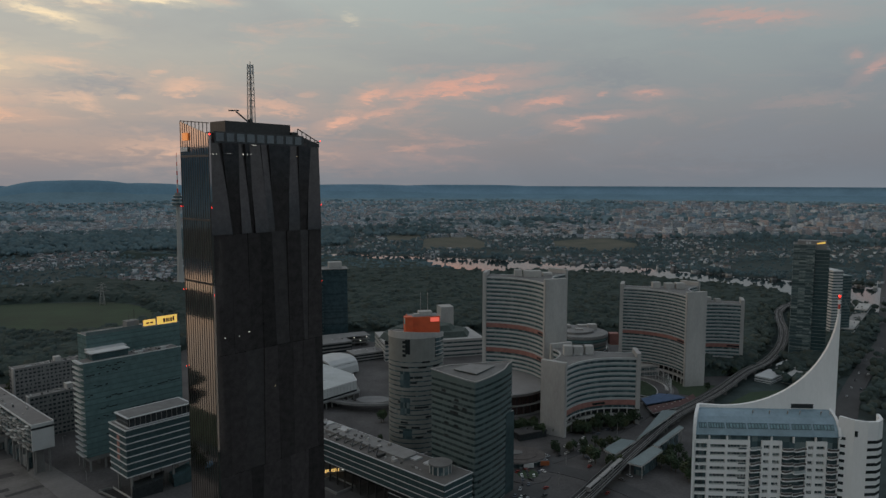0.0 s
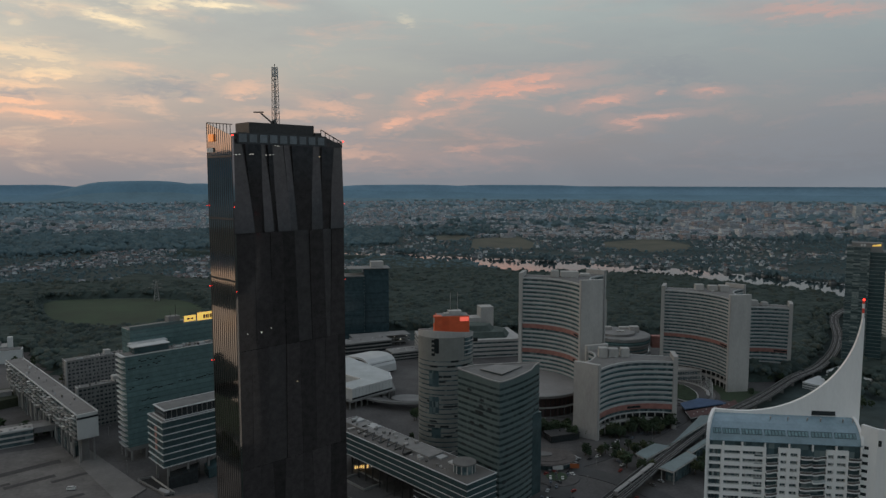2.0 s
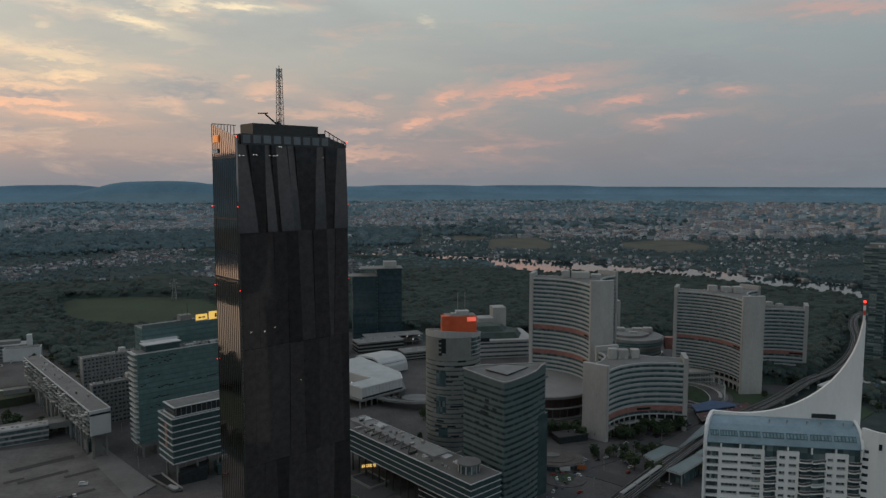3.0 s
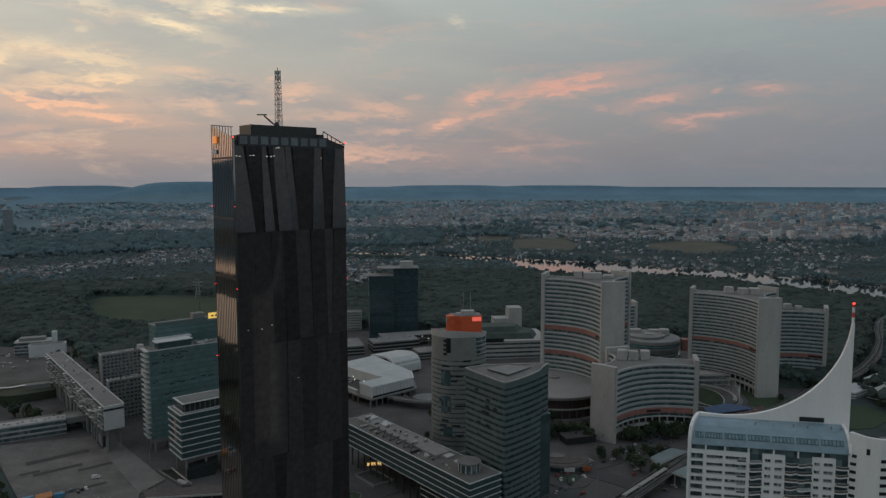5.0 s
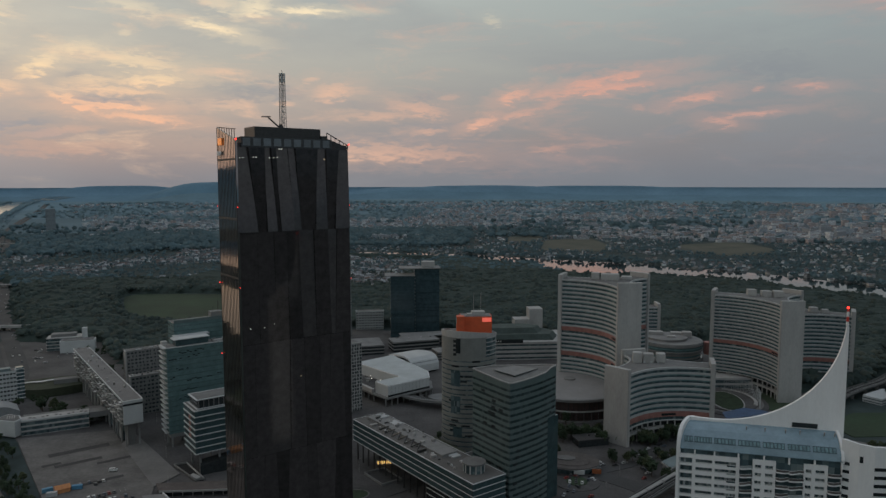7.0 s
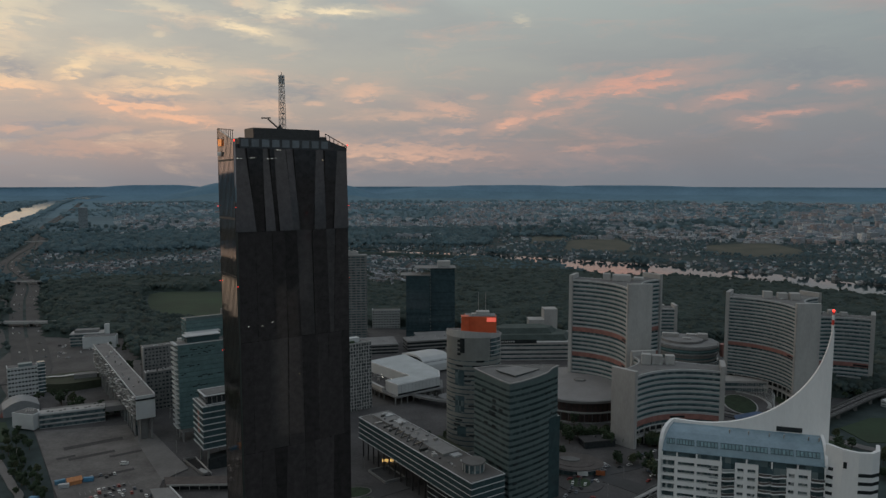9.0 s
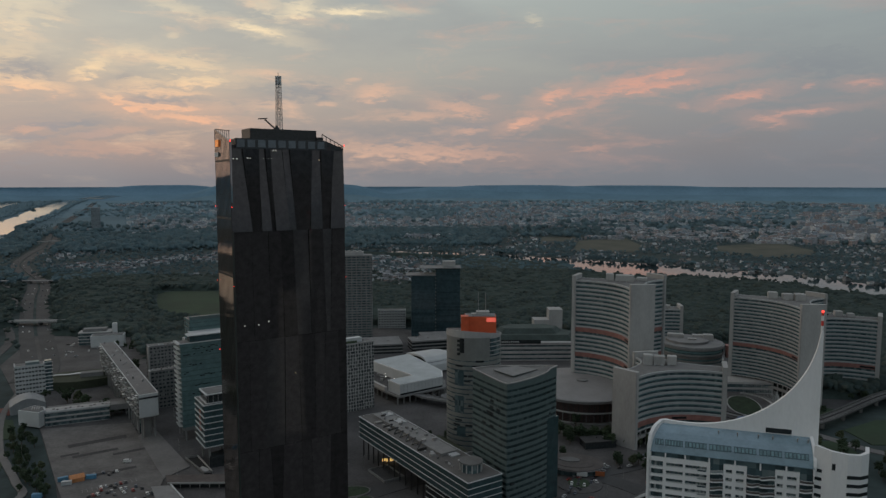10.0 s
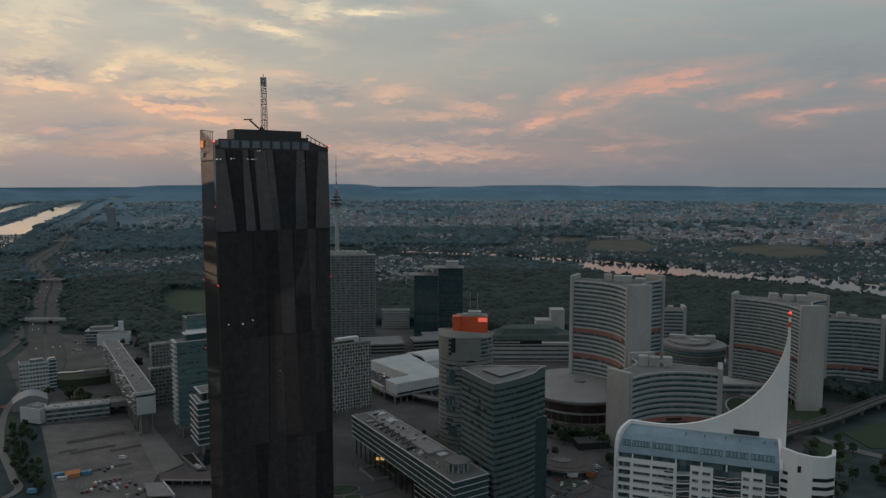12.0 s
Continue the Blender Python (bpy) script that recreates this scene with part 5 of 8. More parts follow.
    def slope_box(name, x0, x1, f0, f1, lift, m):
        """Shallow box on the roof slope between two fractions of its lower fall."""
        y0, z0, y1, z1 = 0.95 + 1.15 * f0, ZF + 1.7 + 1.75 * f0, 0.95 + 1.15 * f1, ZF + 1.7 + 1.75 * f1
        dy, dz = -0.84 * lift, 0.55 * lift
        bm = bmesh.new()
        v = [bm.verts.new(p) for p in ((x0, y0 + 0.4, z0 - 0.2), (x1, y0 + 0.4, z0 - 0.2), (x1, y1 + 0.4, z1 - 0.2), (x0, y1 + 0.4, z1 - 0.2), (x0, y0 + dy, z0 + dz), (x1, y0 + dy, z0 + dz), (x1, y1 + dy, z1 + dz), (x0, y1 + dy, z1 + dz))]
        for f in ((4, 5, 6, 7), (3, 2, 1, 0), (0, 1, 5, 4), (1, 2, 6, 5), (2, 3, 7, 6), (3, 0, 4, 7)):
            bm.faces.new([v[i] for i in f])
        return finish(name, bm, m, t)

    for a, b in ((1.9, 4.7), (5.2, 11.0), (11.7, 18.6), (19.4, 26.4), (27.2, 34.1), (35.0, 41.9), (42.7, 49.9)):
        slope_box("roof_window_frame", a, b, 0.0, 1.0, 0.10, frame_m)
        n = 3 if b - a < 4 else 6
        for j in range(n):
            w = (b - a) / n
            slope_box("roof_window", a + j * w + 0.2, a + (j + 1) * w - 0.2, 0.14, 0.86, 0.15, glass_m)
    for k in range(6):
        x = (22.5, 28.5, 35, 39.5, 47, 50.2)[k]
        bm = bmesh.new()
        add_bar(bm, (x, 5.8, ZF + 5.9), (x, 5.6, ZF + 7.0), 0.14)
        bmesh.ops.create_icosphere(bm, subdivisions=1, radius=0.33, matrix=Matrix.Translation((x, 5.4, ZF + 7.1)))
        finish("roof_floodlight", bm, GALV, t)
    bm = bmesh.new()
    pr2 = [(y - 0.25, z + 0.45) for y, z in prof] + [(9.0, ZF - 1.2), (0.1, ZF - 1.2)]
    lo = [bm.verts.new((W - 0.35, y, z)) for y, z in pr2]
    hi = [bm.verts.new((W + 0.55, y, z)) for y, z in pr2]
    for k in range(len(lo)):
        j = (k + 1) % len(lo)
        bm.faces.new((lo[k], lo[j], hi[j], hi[k]))
    bm.faces.new(lo), bm.faces.new(hi[::-1])
    finish("end_rim", bm, WHITE, t)
    # white rounded end frame
    bm = bmesh.new()
    pts = [(0.0, 0), (0.0, ZF + 1.0), (0.4, ZF + 3.4), (1.4, ZF + 5.6), (3.2, ZF + 7.0), (5.6, ZF + 7.7), (9.3, ZF + 8.1), (14.0, ZF + 7.0), (D, 0)]
    lo = [bm.verts.new((-0.7 + 0.42 * y, y, z)) for y, z in pts]
    hi = [bm.verts.new((0.42 + 0.42 * y, y, z)) for y, z in pts]
    for k in range(len(lo)):
        j = (k + 1) % len(lo)
        bm.faces.new((lo[k], lo[j], hi[j], hi[k]))
    bm.faces.new(lo), bm.faces.new(hi[::-1])
    finish("end_wall", bm, WHITE, t)
    # sail: a tall thin wall with a hollow curve up to the mast
    bm = bmesh.new()
    xm = 53.2
    top = []
    for k in range(41):
        f = k / 40
        f = 1 - (1 - f) ** 1.6
        x = 4.0 + f * (xm - 4.0)
        h = ZF + 7.5 + 0.6 * math.exp(-(f / .15) ** 2) + 25 * f ** 3 + 7 * f ** 14 + 3.5 * f ** 60
        top.append((x, h))
    lo = [bm.verts.new((x, 9.0, z)) for x, z in top] + [bm.verts.new((xm + 0.6, 9.0, top[-1][1])), bm.verts.new((xm + 0.6, 9.0, 60)), bm.verts.new((4.0, 9.0, 60))]
    hi = [bm.verts.new((v.co.x, 10.2, v.co.z)) for v in lo]
    for k in range(len(lo)):
        j = (k + 1) % len(lo)
        bm.faces.new((lo[k], lo[j], hi[j], hi[k]))
    bm.faces.new(lo), bm.faces.new(hi[::-1])
    finish("sail_wall", bm, WHITE, t, "smooth white sail-shaped wall")
    box("sail_window", 37.6, 45.6, 8.75, 9.02, ZF + 7.3, ZF + 8.9, DARKGLASS, t)
    mast = [(0, 2.2, WHITE), (2.2, 3.9, mat("red_paint", (0.6, 0.06, 0.04), 0.5, var=0.1)), (3.9, 5.6, WHITE), (5.6, 6.6, MATS["red_paint"])]
    zt = top[-1][1]
    for a, b, m in mast:
        prism("mast_section", circle(0.42, 10, xm + 0.15, 9.6), zt + a - 0.4, zt + b - 0.4, m, t)
    bm = bmesh.new()
    bmesh.ops.create_icosphere(bm, subdivisions=2, radius=0.42, matrix=Matrix.Translation((xm + 0.15, 9.6, zt + 6.5)))
    finish("beacon_lamp", bm, RED_LAMP, t)
    # rounded side wing
    pl = [(W - 0.2, 1.4), (W + 4.5, -0.6), (W + 9.0, -1.2), (W + 13.0, -0.6), (W + 15.6, 1.6), (W + 16.6, 6.0), (W + 15.5, 14.0), (W + 0.1, 14.0)]
    zt2 = [ZF + 7.0, ZF + 6.2, ZF + 5.8, ZF + 5.8, ZF + 6.2, ZF + 6.6]
    prism("side_wing", [(p[0], p[1] + 0.9) if k < 5 else p for k, p in enumerate(pl)], 0, ZF - 3.0, WHITE, t)
    inner = grow(pl, -1.1)
    prism("wing_screen", pl[:6] + inner[:6][::-1], 0, zt2[:6] + zt2[:6][::-1], WHITE, t, "curved white screen wall")
    slit = grow(pl, 0.06)
    for k in range(14):
        z = ZF - 2.2 - k * FH
        seg = [slit[2], slit[3], slit[4], (slit[4][0] - 0.6, slit[4][1] + 0.5), (slit[3][0] - 0.1, slit[3][1] + 0.5), (slit[2][0], slit[2][1] + 0.5)]
        prism("slit_window", seg, z, z + 1.15, DARKGLASS, t)
        seg = [slit[0], ((slit[0][0] + slit[1][0]) / 2, (slit[0][1] + slit[1][1]) / 2), ((slit[0][0] + slit[1][0]) / 2, (slit[0][1] + slit[1][1]) / 2 + 0.6), (slit[0][0], slit[0][1] + 0.6)]
        prism("slit_window", seg, z + 0.6, z + 1.7, DARKGLASS, t)
    prism("slit_window", [(slit[1][0] + 0.2, slit[1][1] - 0.1), (slit[1][0] + 1.2, slit[1][1] - 0.25), (slit[1][0] + 1.2, slit[1][1] + 0.4), (slit[1][0] + 0.2, slit[1][1] + 0.4)], ZF + 0.1, ZF + 2.2, DARKGLASS, t)


white_tower()


# ---- the rest of the city plate ----
GRID = 47.7


def slab_floor(t, x0, x1, y0, y1, z0, z1, floors, core, edge, edge_h=0.45, out=0.6, roof=None, name="floor_edge"):
    """Glass storeys between thin pale slab edges."""
    box("glazed_core", x0, x1, y0, y1, z0, z1 - 0.1, core, t)
    h = (z1 - z0) / floors
    for k in range(floors + 1):
        z = z0 + k * h
        box(name, x0 - out, x1 + out, y0 - out, y1 + out, z - edge_h / 2, z + edge_h / 2, edge, t)
    box("roof_slab", x0 + 0.3, x1 - 0.3, y0 + 0.3, y1 - 0.3, z1 - 0.1, z1 + 0.32, roof or ROOF, t)


WINDOW = pane_mat("flat_window", (0.045, 0.055, 0.060), (0.30, 0.30, 0.28), (50, 50, 50), share=0.25)


def hole_wall(t, L, D, z0, z1, floors, cols, wall_m, win_w, win_h, jit=0.0, seed=1, glass=None, sides=True, roof=None):
    """Plastered block with a grid of separate recessed windows on the long faces."""
    box("wall", 0, L, 0, D, z0, z1, wall_m, t)
    box("roof_slab", 0.5, L - 0.5, 0.5, D - 0.5, z1, z1 + 0.35, roof or ROOF, t)
    box("parapet", -0.15, L + 0.15, -0.15, 0.45, z1, z1 + 0.9, wall_m, t)
    box("parapet", -0.15, 0.45, 0.5, D, z1, z1 + 0.9, wall_m, t)
    r_ = random.Random(seed)
    h, w = (z1 - z0) / floors, L / cols
    bm = bmesh.new()
    add_box(bm, -win_w / 2, win_w / 2, -0.06, 0.2, 0, win_h)
    bmesh.ops.recalc_face_normals(bm, faces=bm.faces)
    me = bpy.data.meshes.new("window")
    bm.to_mesh(me), bm.free()
    me.materials.append(glass or WINDOW)
    for k in range(floors):
        for i in range(cols):
            x = (i + 0.5) * w + r_.uniform(-jit, jit) * w
            shared("window", me, t, pose(x, 0, z0 + k * h + (h - win_h) * 0.55))
    if sides:
        n = max(2, int(D / w))
        for k in range(floors):
            for i in range(n):
                shared("window", me, t, pose(0, D - (i + 0.5) * D / n, z0 + k * h + (h - win_h) * 0.55, 0, 0, -90))
    return t


# teal glass slab with the zigzag balcony end
t = thing("office_block", -237, 456, 0, GRID, "tall teal glass office slab with white balcony slabs at its end", "office block")
box("podium", 1.0, 66.0, 0.8, 14.0, 8.0, 11.0, CONC_D, t)
banded(t, [(0, 0), (68, 0), (68, 14.5), (0, 14.5)], 11.0, 74.5, 17, 0.78, TEAL_M, TEAL, out=0.08)
for k in range(18):
    z = 12.0 + k * 3.7
    bm = bmesh.new()
    add_prism(bm, [(-2.6, 1.0), (0, 0.2), (0, 14.3), (-2.2, 13.0)], z, z + 0.35)
    add_prism(bm, [(-2.6, 1.0), (-2.45, 1.0), (-2.05, 13.0), (-2.2, 13.0)], z + 0.35, z + 1.3)
    finish("end_balcony", bm, WHITE_D, t)
for x in (2, 12, 24, 40, 56):
    for y in (1.5, 12.5):
        box("column", x, x + 1.1, y, y + 1.1, 0, 8.0, CONC_D, t)
box("roof_rim", -0.6, 68, -0.5, 0.0, 75.1, 75.7, WHITE_D, t)
box("roof_rim", -1.2, 0.3, -0.5, 14.5, 75.1, 75.6, WHITE_D, t)
clutter(t, 34, 66, 2, 13, 75.0, 18, 43)
box("penthouse", 8, 32, 5.0, 13.5, 75.0, 79.5, TEAL_D, t)
box("penthouse_roof", 6.5, 33, 4.0, 14.0, 79.5, 80.1, WHITE_D, t)
r0 = random.Random(3)
bm = bmesh.new()
add_box(bm, 0, 1.6, -0.24, -0.10, 0, 0.7)
bmesh.ops.recalc_face_normals(bm, faces=bm.faces)
vent_me = bpy.data.meshes.new("open_vent")
bm.to_mesh(vent_me), bm.free()
vent_me.materials.append(DARKGLASS)
for z, n in ((36, 26), (49, 30), (66, 12), (70, 10), (24, 8), (58, 5), (42, 6)):
    s = r0.uniform(0, 30)
    for k in range(n):
        if r0.random() < 0.8:
            shared("open_vent", vent_me, t, pose((s + k * 1.9) % 65 + 0.5, 0, z + 0.10 * k + r0.choice([0, 0, 0.9])))

# taller slab behind it with the lit sign
t = thing("office_block", -250, 487, 0, GRID, "pale teal glass office slab carrying a lit yellow roof sign", "office block")
banded(t, [(0, 0), (69, 0), (69, 16), (0, 16)], 0, 86.5, 23, 0.72, TEAL_M, TEAL, out=0.08)
box("roof_fin", 0, 40, -0.3, 0.3, 87.0, 89.4, GREEN_BAND, t)
box("lower_step", -1, 24, -6, -0.2, 60, 77.5, TEAL_D, t)
box("step_roof", -1.8, 25, -6.8, -0.2, 77.5, 78.2, WHITE_D, t)
box("plant_room", 30, 39, 3, 10, 87.0, 92.5, CONC_D, t)
box("roof_mast", 35.8, 36.1, 4, 4.3, 92.5, 101, STEEL, t)
box("roof_mast", 31.8, 32.0, 4, 4.2, 92.5, 97, STEEL, t)
s = thing("roof_sign", -250 + 0.673 * 41, 487 + 0.74 * 41, 87.0, GRID, "lit yellow roof sign of plain panels with dark bars", "sign")
box("panel", 0, 9.0, -0.2, 0.6, 0.8, 5.2, SIGN_Y, s, "small lit yellow panel")
box("panel", 10.5, 26.0, -0.2, 0.6, 0.4, 6.4, SIGN_Y, s, "large lit yellow panel")
for a, b, c, d in ((15.0, 16.6, 1.6, 4.6), (17.2, 18.6, 1.6, 4.6), (19.1, 20.0, 1.6, 4.6), (20.6, 22.0, 1.6, 4.6), (22.5, 23.8, 1.9, 5.2), (2, 4, 2.2, 3.4), (5, 7, 2.2, 3.4)):
    box("bar", a, b, -0.32, -0.21, c, d, STEEL, s)
for x in (1, 8, 12, 24):
    box("strut", x, x + 0.3, 0.6, 1.2, -0.2, 4.0, STEEL, s)

# block with white slab edges
t = thing("office_block", -192.8, 416.9, 0, GRID, "glass office block with white floor edges on tall columns", "office block")
slab_floor(t, 0, 44, 0, 23.5, 14.5, 44.0, 7, TEAL_D, WHITE_D, 0.55, 0.5)
slab_floor(t, 3, 44, 3, 20, 44.3, 50.4, 1, DARKGLASS, WHITE_D, 0.5, 1.0)
for k in range(12):
    box("mullion", 3.6 + k * 3.4, 3.85 + k * 3.4, 2.6, 2.95, 44.6, 50.1, GALV, t)
for x in (3, 16, 30, 42):
    for y in (2, 20):
        box("column", x, x + 1.2, y, y + 1.2, 0, 14.3, CONC_D, t)
for z in (22.9, 27.1, 31.4, 35.5):
    box("red_blind", -0.1, -0.02, 9.5, 13.0, z + 0.4, z + 3.2, BRICKRED, t)
prism("entrance_hall", [(2, -2), (20, -4), (26, 6), (6, 8)], 0, [7.0, 9.0, 9.5, 7.5], DARKGLASS, t, "faceted dark glass entrance hall")
prism("entrance_hall", [(28, -3), (44, -3), (44, 8), (30, 8)], 0, [6.0, 9.5, 9.5, 6.5], TEAL_D, t)

# apartment slabs behind
for x, y, L, D, H, fl, co in ((-361.6, 583.6, 75, 14, 36.0, 11, 22), (-309.5, 516, 62, 10, 33.0, 10, 20)):
    t = thing("apartment_block", x, y, 0, GRID, "grey concrete apartment slab with rows of dark windows", "apartment block", "apartment slabs")
    hole_wall(t, L, D, 0, H, fl, co, CONC_D, 2.1, 1.5, 0.04, int(L))
    clutter(t, 2, L - 3, 1, D - 1, H + 0.3, 16, int(L) + 1)
    box("stair_tower", L * 0.45, L * 0.45 + 5, 5, 11, H, H + 4.2, CONC, t)
    box("end_wall", -1.0, -0.02, -0.4, 5.0, 0, H + 1.0, CONC, t)

# long wing on legs, with balconies along its side
t = thing("apartment_wing", -264.5, 453.5, 0, GRID + 90, "long pale apartment wing raised on legs with cluttered balconies", "apartment building")
Lw = 205
box("body", 0.6, Lw, -6.4, 6.4, 17.5, 35.2, CONC_D, t)
box("roof", 0, Lw, -6.8, 6.8, 35.2, 36.0, mat("wing_roof_felt", (0.17, 0.165, 0.16), 0.95, var=0.2, scale=0.1, fine=10), t)
box("roof_edge", 0, Lw, 6.5, 7.1, 35.6, 36.5, WHITE_D, t)
box("roof_edge", 0, Lw, -7.1, -6.5, 35.6, 36.5, WHITE_D, t)
clutter(t, 3, Lw - 4, -5.5, 5.5, 36.0, 22, 44, 1.2)
box("end_panel", -0.5, 0.6, -6.8, 6.8, 18.6, 32.3, WHITE_D, t, "blank white end panel")
box("end_strip", 0.0, 0.6, -6.7, 6.7, 32.4, 34.0, DARKGLASS, t)
box("end_cap", -0.5, 0.6, -6.8, 6.8, 34.0, 36.2, WHITE_D, t)
rb = random.Random(9)
for k in range(5):
    z = 18.4 + k * 3.4
    box("gallery_glass", 2, Lw - 1, 6.4, 6.5, z + 0.9, z + 2.6, RIBBON, t)
    for i in range(24):
        x = 4 + i * 8.3 + rb.uniform(-1, 1)
        d = rb.uniform(0.9, 1.9)
        bm = bmesh.new()
        add_box(bm, x, x + 4.6, 6.45, 6.45 + d, z, z + 0.18)
        add_box(bm, x, x + 4.6, 6.36 + d, 6.45 + d, z + 0.18, z + 1.0)
        add_box(bm, x, x + 0.1, 6.45, 6.45 + d, z + 0.18, z + 1.0)
        finish("balcony", bm, rb.choice([WHITE_D, CONC, CONC_D, GALV]), t)
        if rb.random() < 0.4:
            box("awning", x + 0.5, x + 3.9, 6.5, 6.5 + d + 0.4, z + 2.2, z + 2.35, rb.choice([WHITE, CONC, STONE_BAND]), t)
for k in range(15):
    for y in (-5.2, 4.2):
        box("leg", 3 + k * 14, 4.3 + k * 14, y, y + 1.1, 0, 17.5, CONC_D, t)
box("stair_core", 6, 12, -2, 3, 0, 17.5, CONC_D, t)
for k in range(40):
    box("base_wall", 20 + k * 4.5, 24 + k * 4.5, 1.0, 4.0, 0, rb.uniform(8, 17), rb.choice([CONC_D, STONE_BAND, RIBBON]), t)

# cross wing with the white head
t = thing("school_wing", -364.5, 457, 0, 38, "low grey school wing with white end block and terrace", "school building")
slab_floor(t, 0, 47, 0, 11, 0, 11.5, 3, RIBBON, CONC, 1.3, 0.3, ROOF)
box("terrace_wall", -0.3, 47.3, -0.65, -0.35, 11.5, 12.6, WHITE_D, t)
for k in range(15):
    box("roof_bed", 2 + k * 3, 4 + k * 3, 3 + 2 * (k % 2), 5 + 2 * (k % 2), 11.8, 12.3 + 0.4 * (k % 3), (CONC, STONE_BAND, GALV)[k % 3], t)
prism("end_block", [(-19.5, 9.5), (-3.5, -4.5), (0.8, 2.0), (-1.0, 11.0), (-9, 19)], 1.5, 13.6, WHITE_D, t, "plain white rendered end block")
prism("end_roof", [(-18, 9.5), (-4, -2.5), (-0.5, 2.4), (-2.0, 10.5), (-9, 17)], 13.6, 13.95, ROOF, t)
for k in range(4):
    box("roof_vent", -9.5 + 1.6 * k, -8.9 + 1.6 * k, 4, 10, 13.95, 14.6, CONC, t)
box("far_roof", 0, 70, 14, 24, 0, 10.0, ROOF, t)
box("connecting_bridge", 47.6, 72, 2, 12, 7, 11.5, CONC_D, t)

t = thing("school_building", -455, 518, 0, GRID, "white school block with glazed stair tower", "school building")
hole_wall(t, 24, 15, 0, 26.5, 7, 9, WHITE_D, 1.9, 1.6, 0.0, 4)
box("roof_plant", 9, 20, 3, 10, 26.8, 29.3, STATION, t)
box("stair_tower", 24.0, 30.0, 0.5, 7, 0, 29.5, RIBBON, t)
for k in range(9):
    box("stair_landing", 23.8, 30.2, 0.2, 7.2, 1.5 + k * 3.3, 2.1 + k * 3.3, WHITE, t)
t = thing("sports_hall", -410, 486, 0, GRID + 90, "grey barrel-roofed sports hall", "sports hall")
bm = bmesh.new()
pts = [(-14 + 28 * k / 12, 7 + 5.5 * math.sin(math.pi * k / 12)) for k in range(13)]
lo = [bm.verts.new((-6, x * 0.95, z)) for x, z in pts] + [bm.verts.new((-6, 13.3, 0)), bm.verts.new((-6, -13.3, 0))]
hi = [bm.verts.new((16, x * 0.95, z)) for x, z in pts] + [bm.verts.new((16, 13.3, 0)), bm.verts.new((16, -13.3, 0))]
for k in range(len(lo)):
    j = (k + 1) % len(lo)
    bm.faces.new((lo[k], lo[j], hi[j], hi[k]))
bm.faces.new(lo), bm.faces.new(hi[::-1])
finish("vault", bm, mat("vault_sheet", (0.24, 0.25, 0.255), 0.6, var=0.15, scale=0.2), t)
t = thing("school_building", -548, 700, 0, 30, "stepped grey building with white stair tower", "school building")
slab_floor(t, 0, 36, 0, 18, 0, 15, 4, RIBBON, CONC, 1.0, 0.5)
box("penthouse", 4, 30, 4, 15, 15.3, 19, CONC_D, t)
box("stair_tower", 37, 42, 2, 8, 0, 25, WHITE_D, t)
box("annexe", 16, 52, -16, -1, 0, 14, WHITE_D, t)
box("annexe_roof", 17, 51, -15, -2, 14, 14.4, ROOF, t)
# wavy canopy on the school roof garden
t = thing("wavy_canopy", -449, 556, 0, 38, "long white wavy canopy over a green roof", "canopy")
prism("green_roof", smooth_line([(-4, -18), (20, -26), (52, -18), (60, 4), (40, 16), (0, 14), (-4, -18)], 4)[:-1], 0, 8, mat("green_roof_turf", (0.042, 0.05, 0.03), 0.95, var=0.3, scale=0.1), t)
w_ = [(k * 1.5, 1.1 * math.sin(k * 0.55)) for k in range(36)]
prism("canopy", [(x, y - 1.0) for x, y in w_] + [(x, y + 1.6) for x, y in w_[::-1]], 9.2, 9.7, WHITE, t)
for k in range(8):
    box("post", 2 + k * 6.6, 2.3 + k * 6.6, -0.1, 0.2, 8, 9.2, GALV, t)
prism("court_wall", [(24, -12), (44, -12), (44, -4), (24, -4)], 8, 12, CONC_D, t)

# long bar with white floor lines
t = thing("office_bar", 1, 373.5, 0, GRID, "long low office bar with white floor lines and flat roof", "office building")
slab_floor(t, 0, 23.8, 0, 134, 14.5, 29.2, 4, TEAL_D, WHITE_D, 0.36, 0.4, mat("bar_roof", (0.125, 0.12, 0.113), 0.95, var=0.22, scale=0.09, fine=12))
box("raised_roof", 8, 20, 40, 128, 29.5, 31.2, CONC_D, t)
box("recessed_base", 19, 23.3, 0.5, 133.5, 0, 14.3, DARKGLASS, t)
box("lower_wing", 1.0, 23.0, 0.6, 46, 0, 14.2, DARKGLASS, t)
for k in range(3):
    box("wing_edge", 0.7, 23.2, 0.3, 46.3, 3.4 + k * 3.7, 3.7 + k * 3.7, WHITE_D, t)
for k in range(12):
    box("column", 1.6, 2.3, 50 + k * 7.4, 50.7 + k * 7.4, 0, 14.3, STEEL, t)
for k in range(6):
    y = 58 + k * 7.6
    bm = bmesh.new()
    add_bar(bm, (2.6, y, 29.9), (7.8, y + 3.8, 32.4), 0.3)
    add_bar(bm, (7.8, y + 3.8, 32.4), (2.6, y + 7.4, 29.9), 0.3)
    finish("zigzag_strut", bm, DARKGLASS, t)
clutter(t, 1, 7, 20, 130, 29.5, 16, 41)
clutter(t, 8.5, 19.5, 60, 126, 31.2, 18, 42)
prism("drum", circle(6.2, 24, 12.0, 14.0), 29.5, 34.5, RIBBON, t, "round glazed rooftop drum")
prism("drum_roof", circle(6.9, 24, 12.0, 14.0), 34.5, 35.3, ROOF, t)
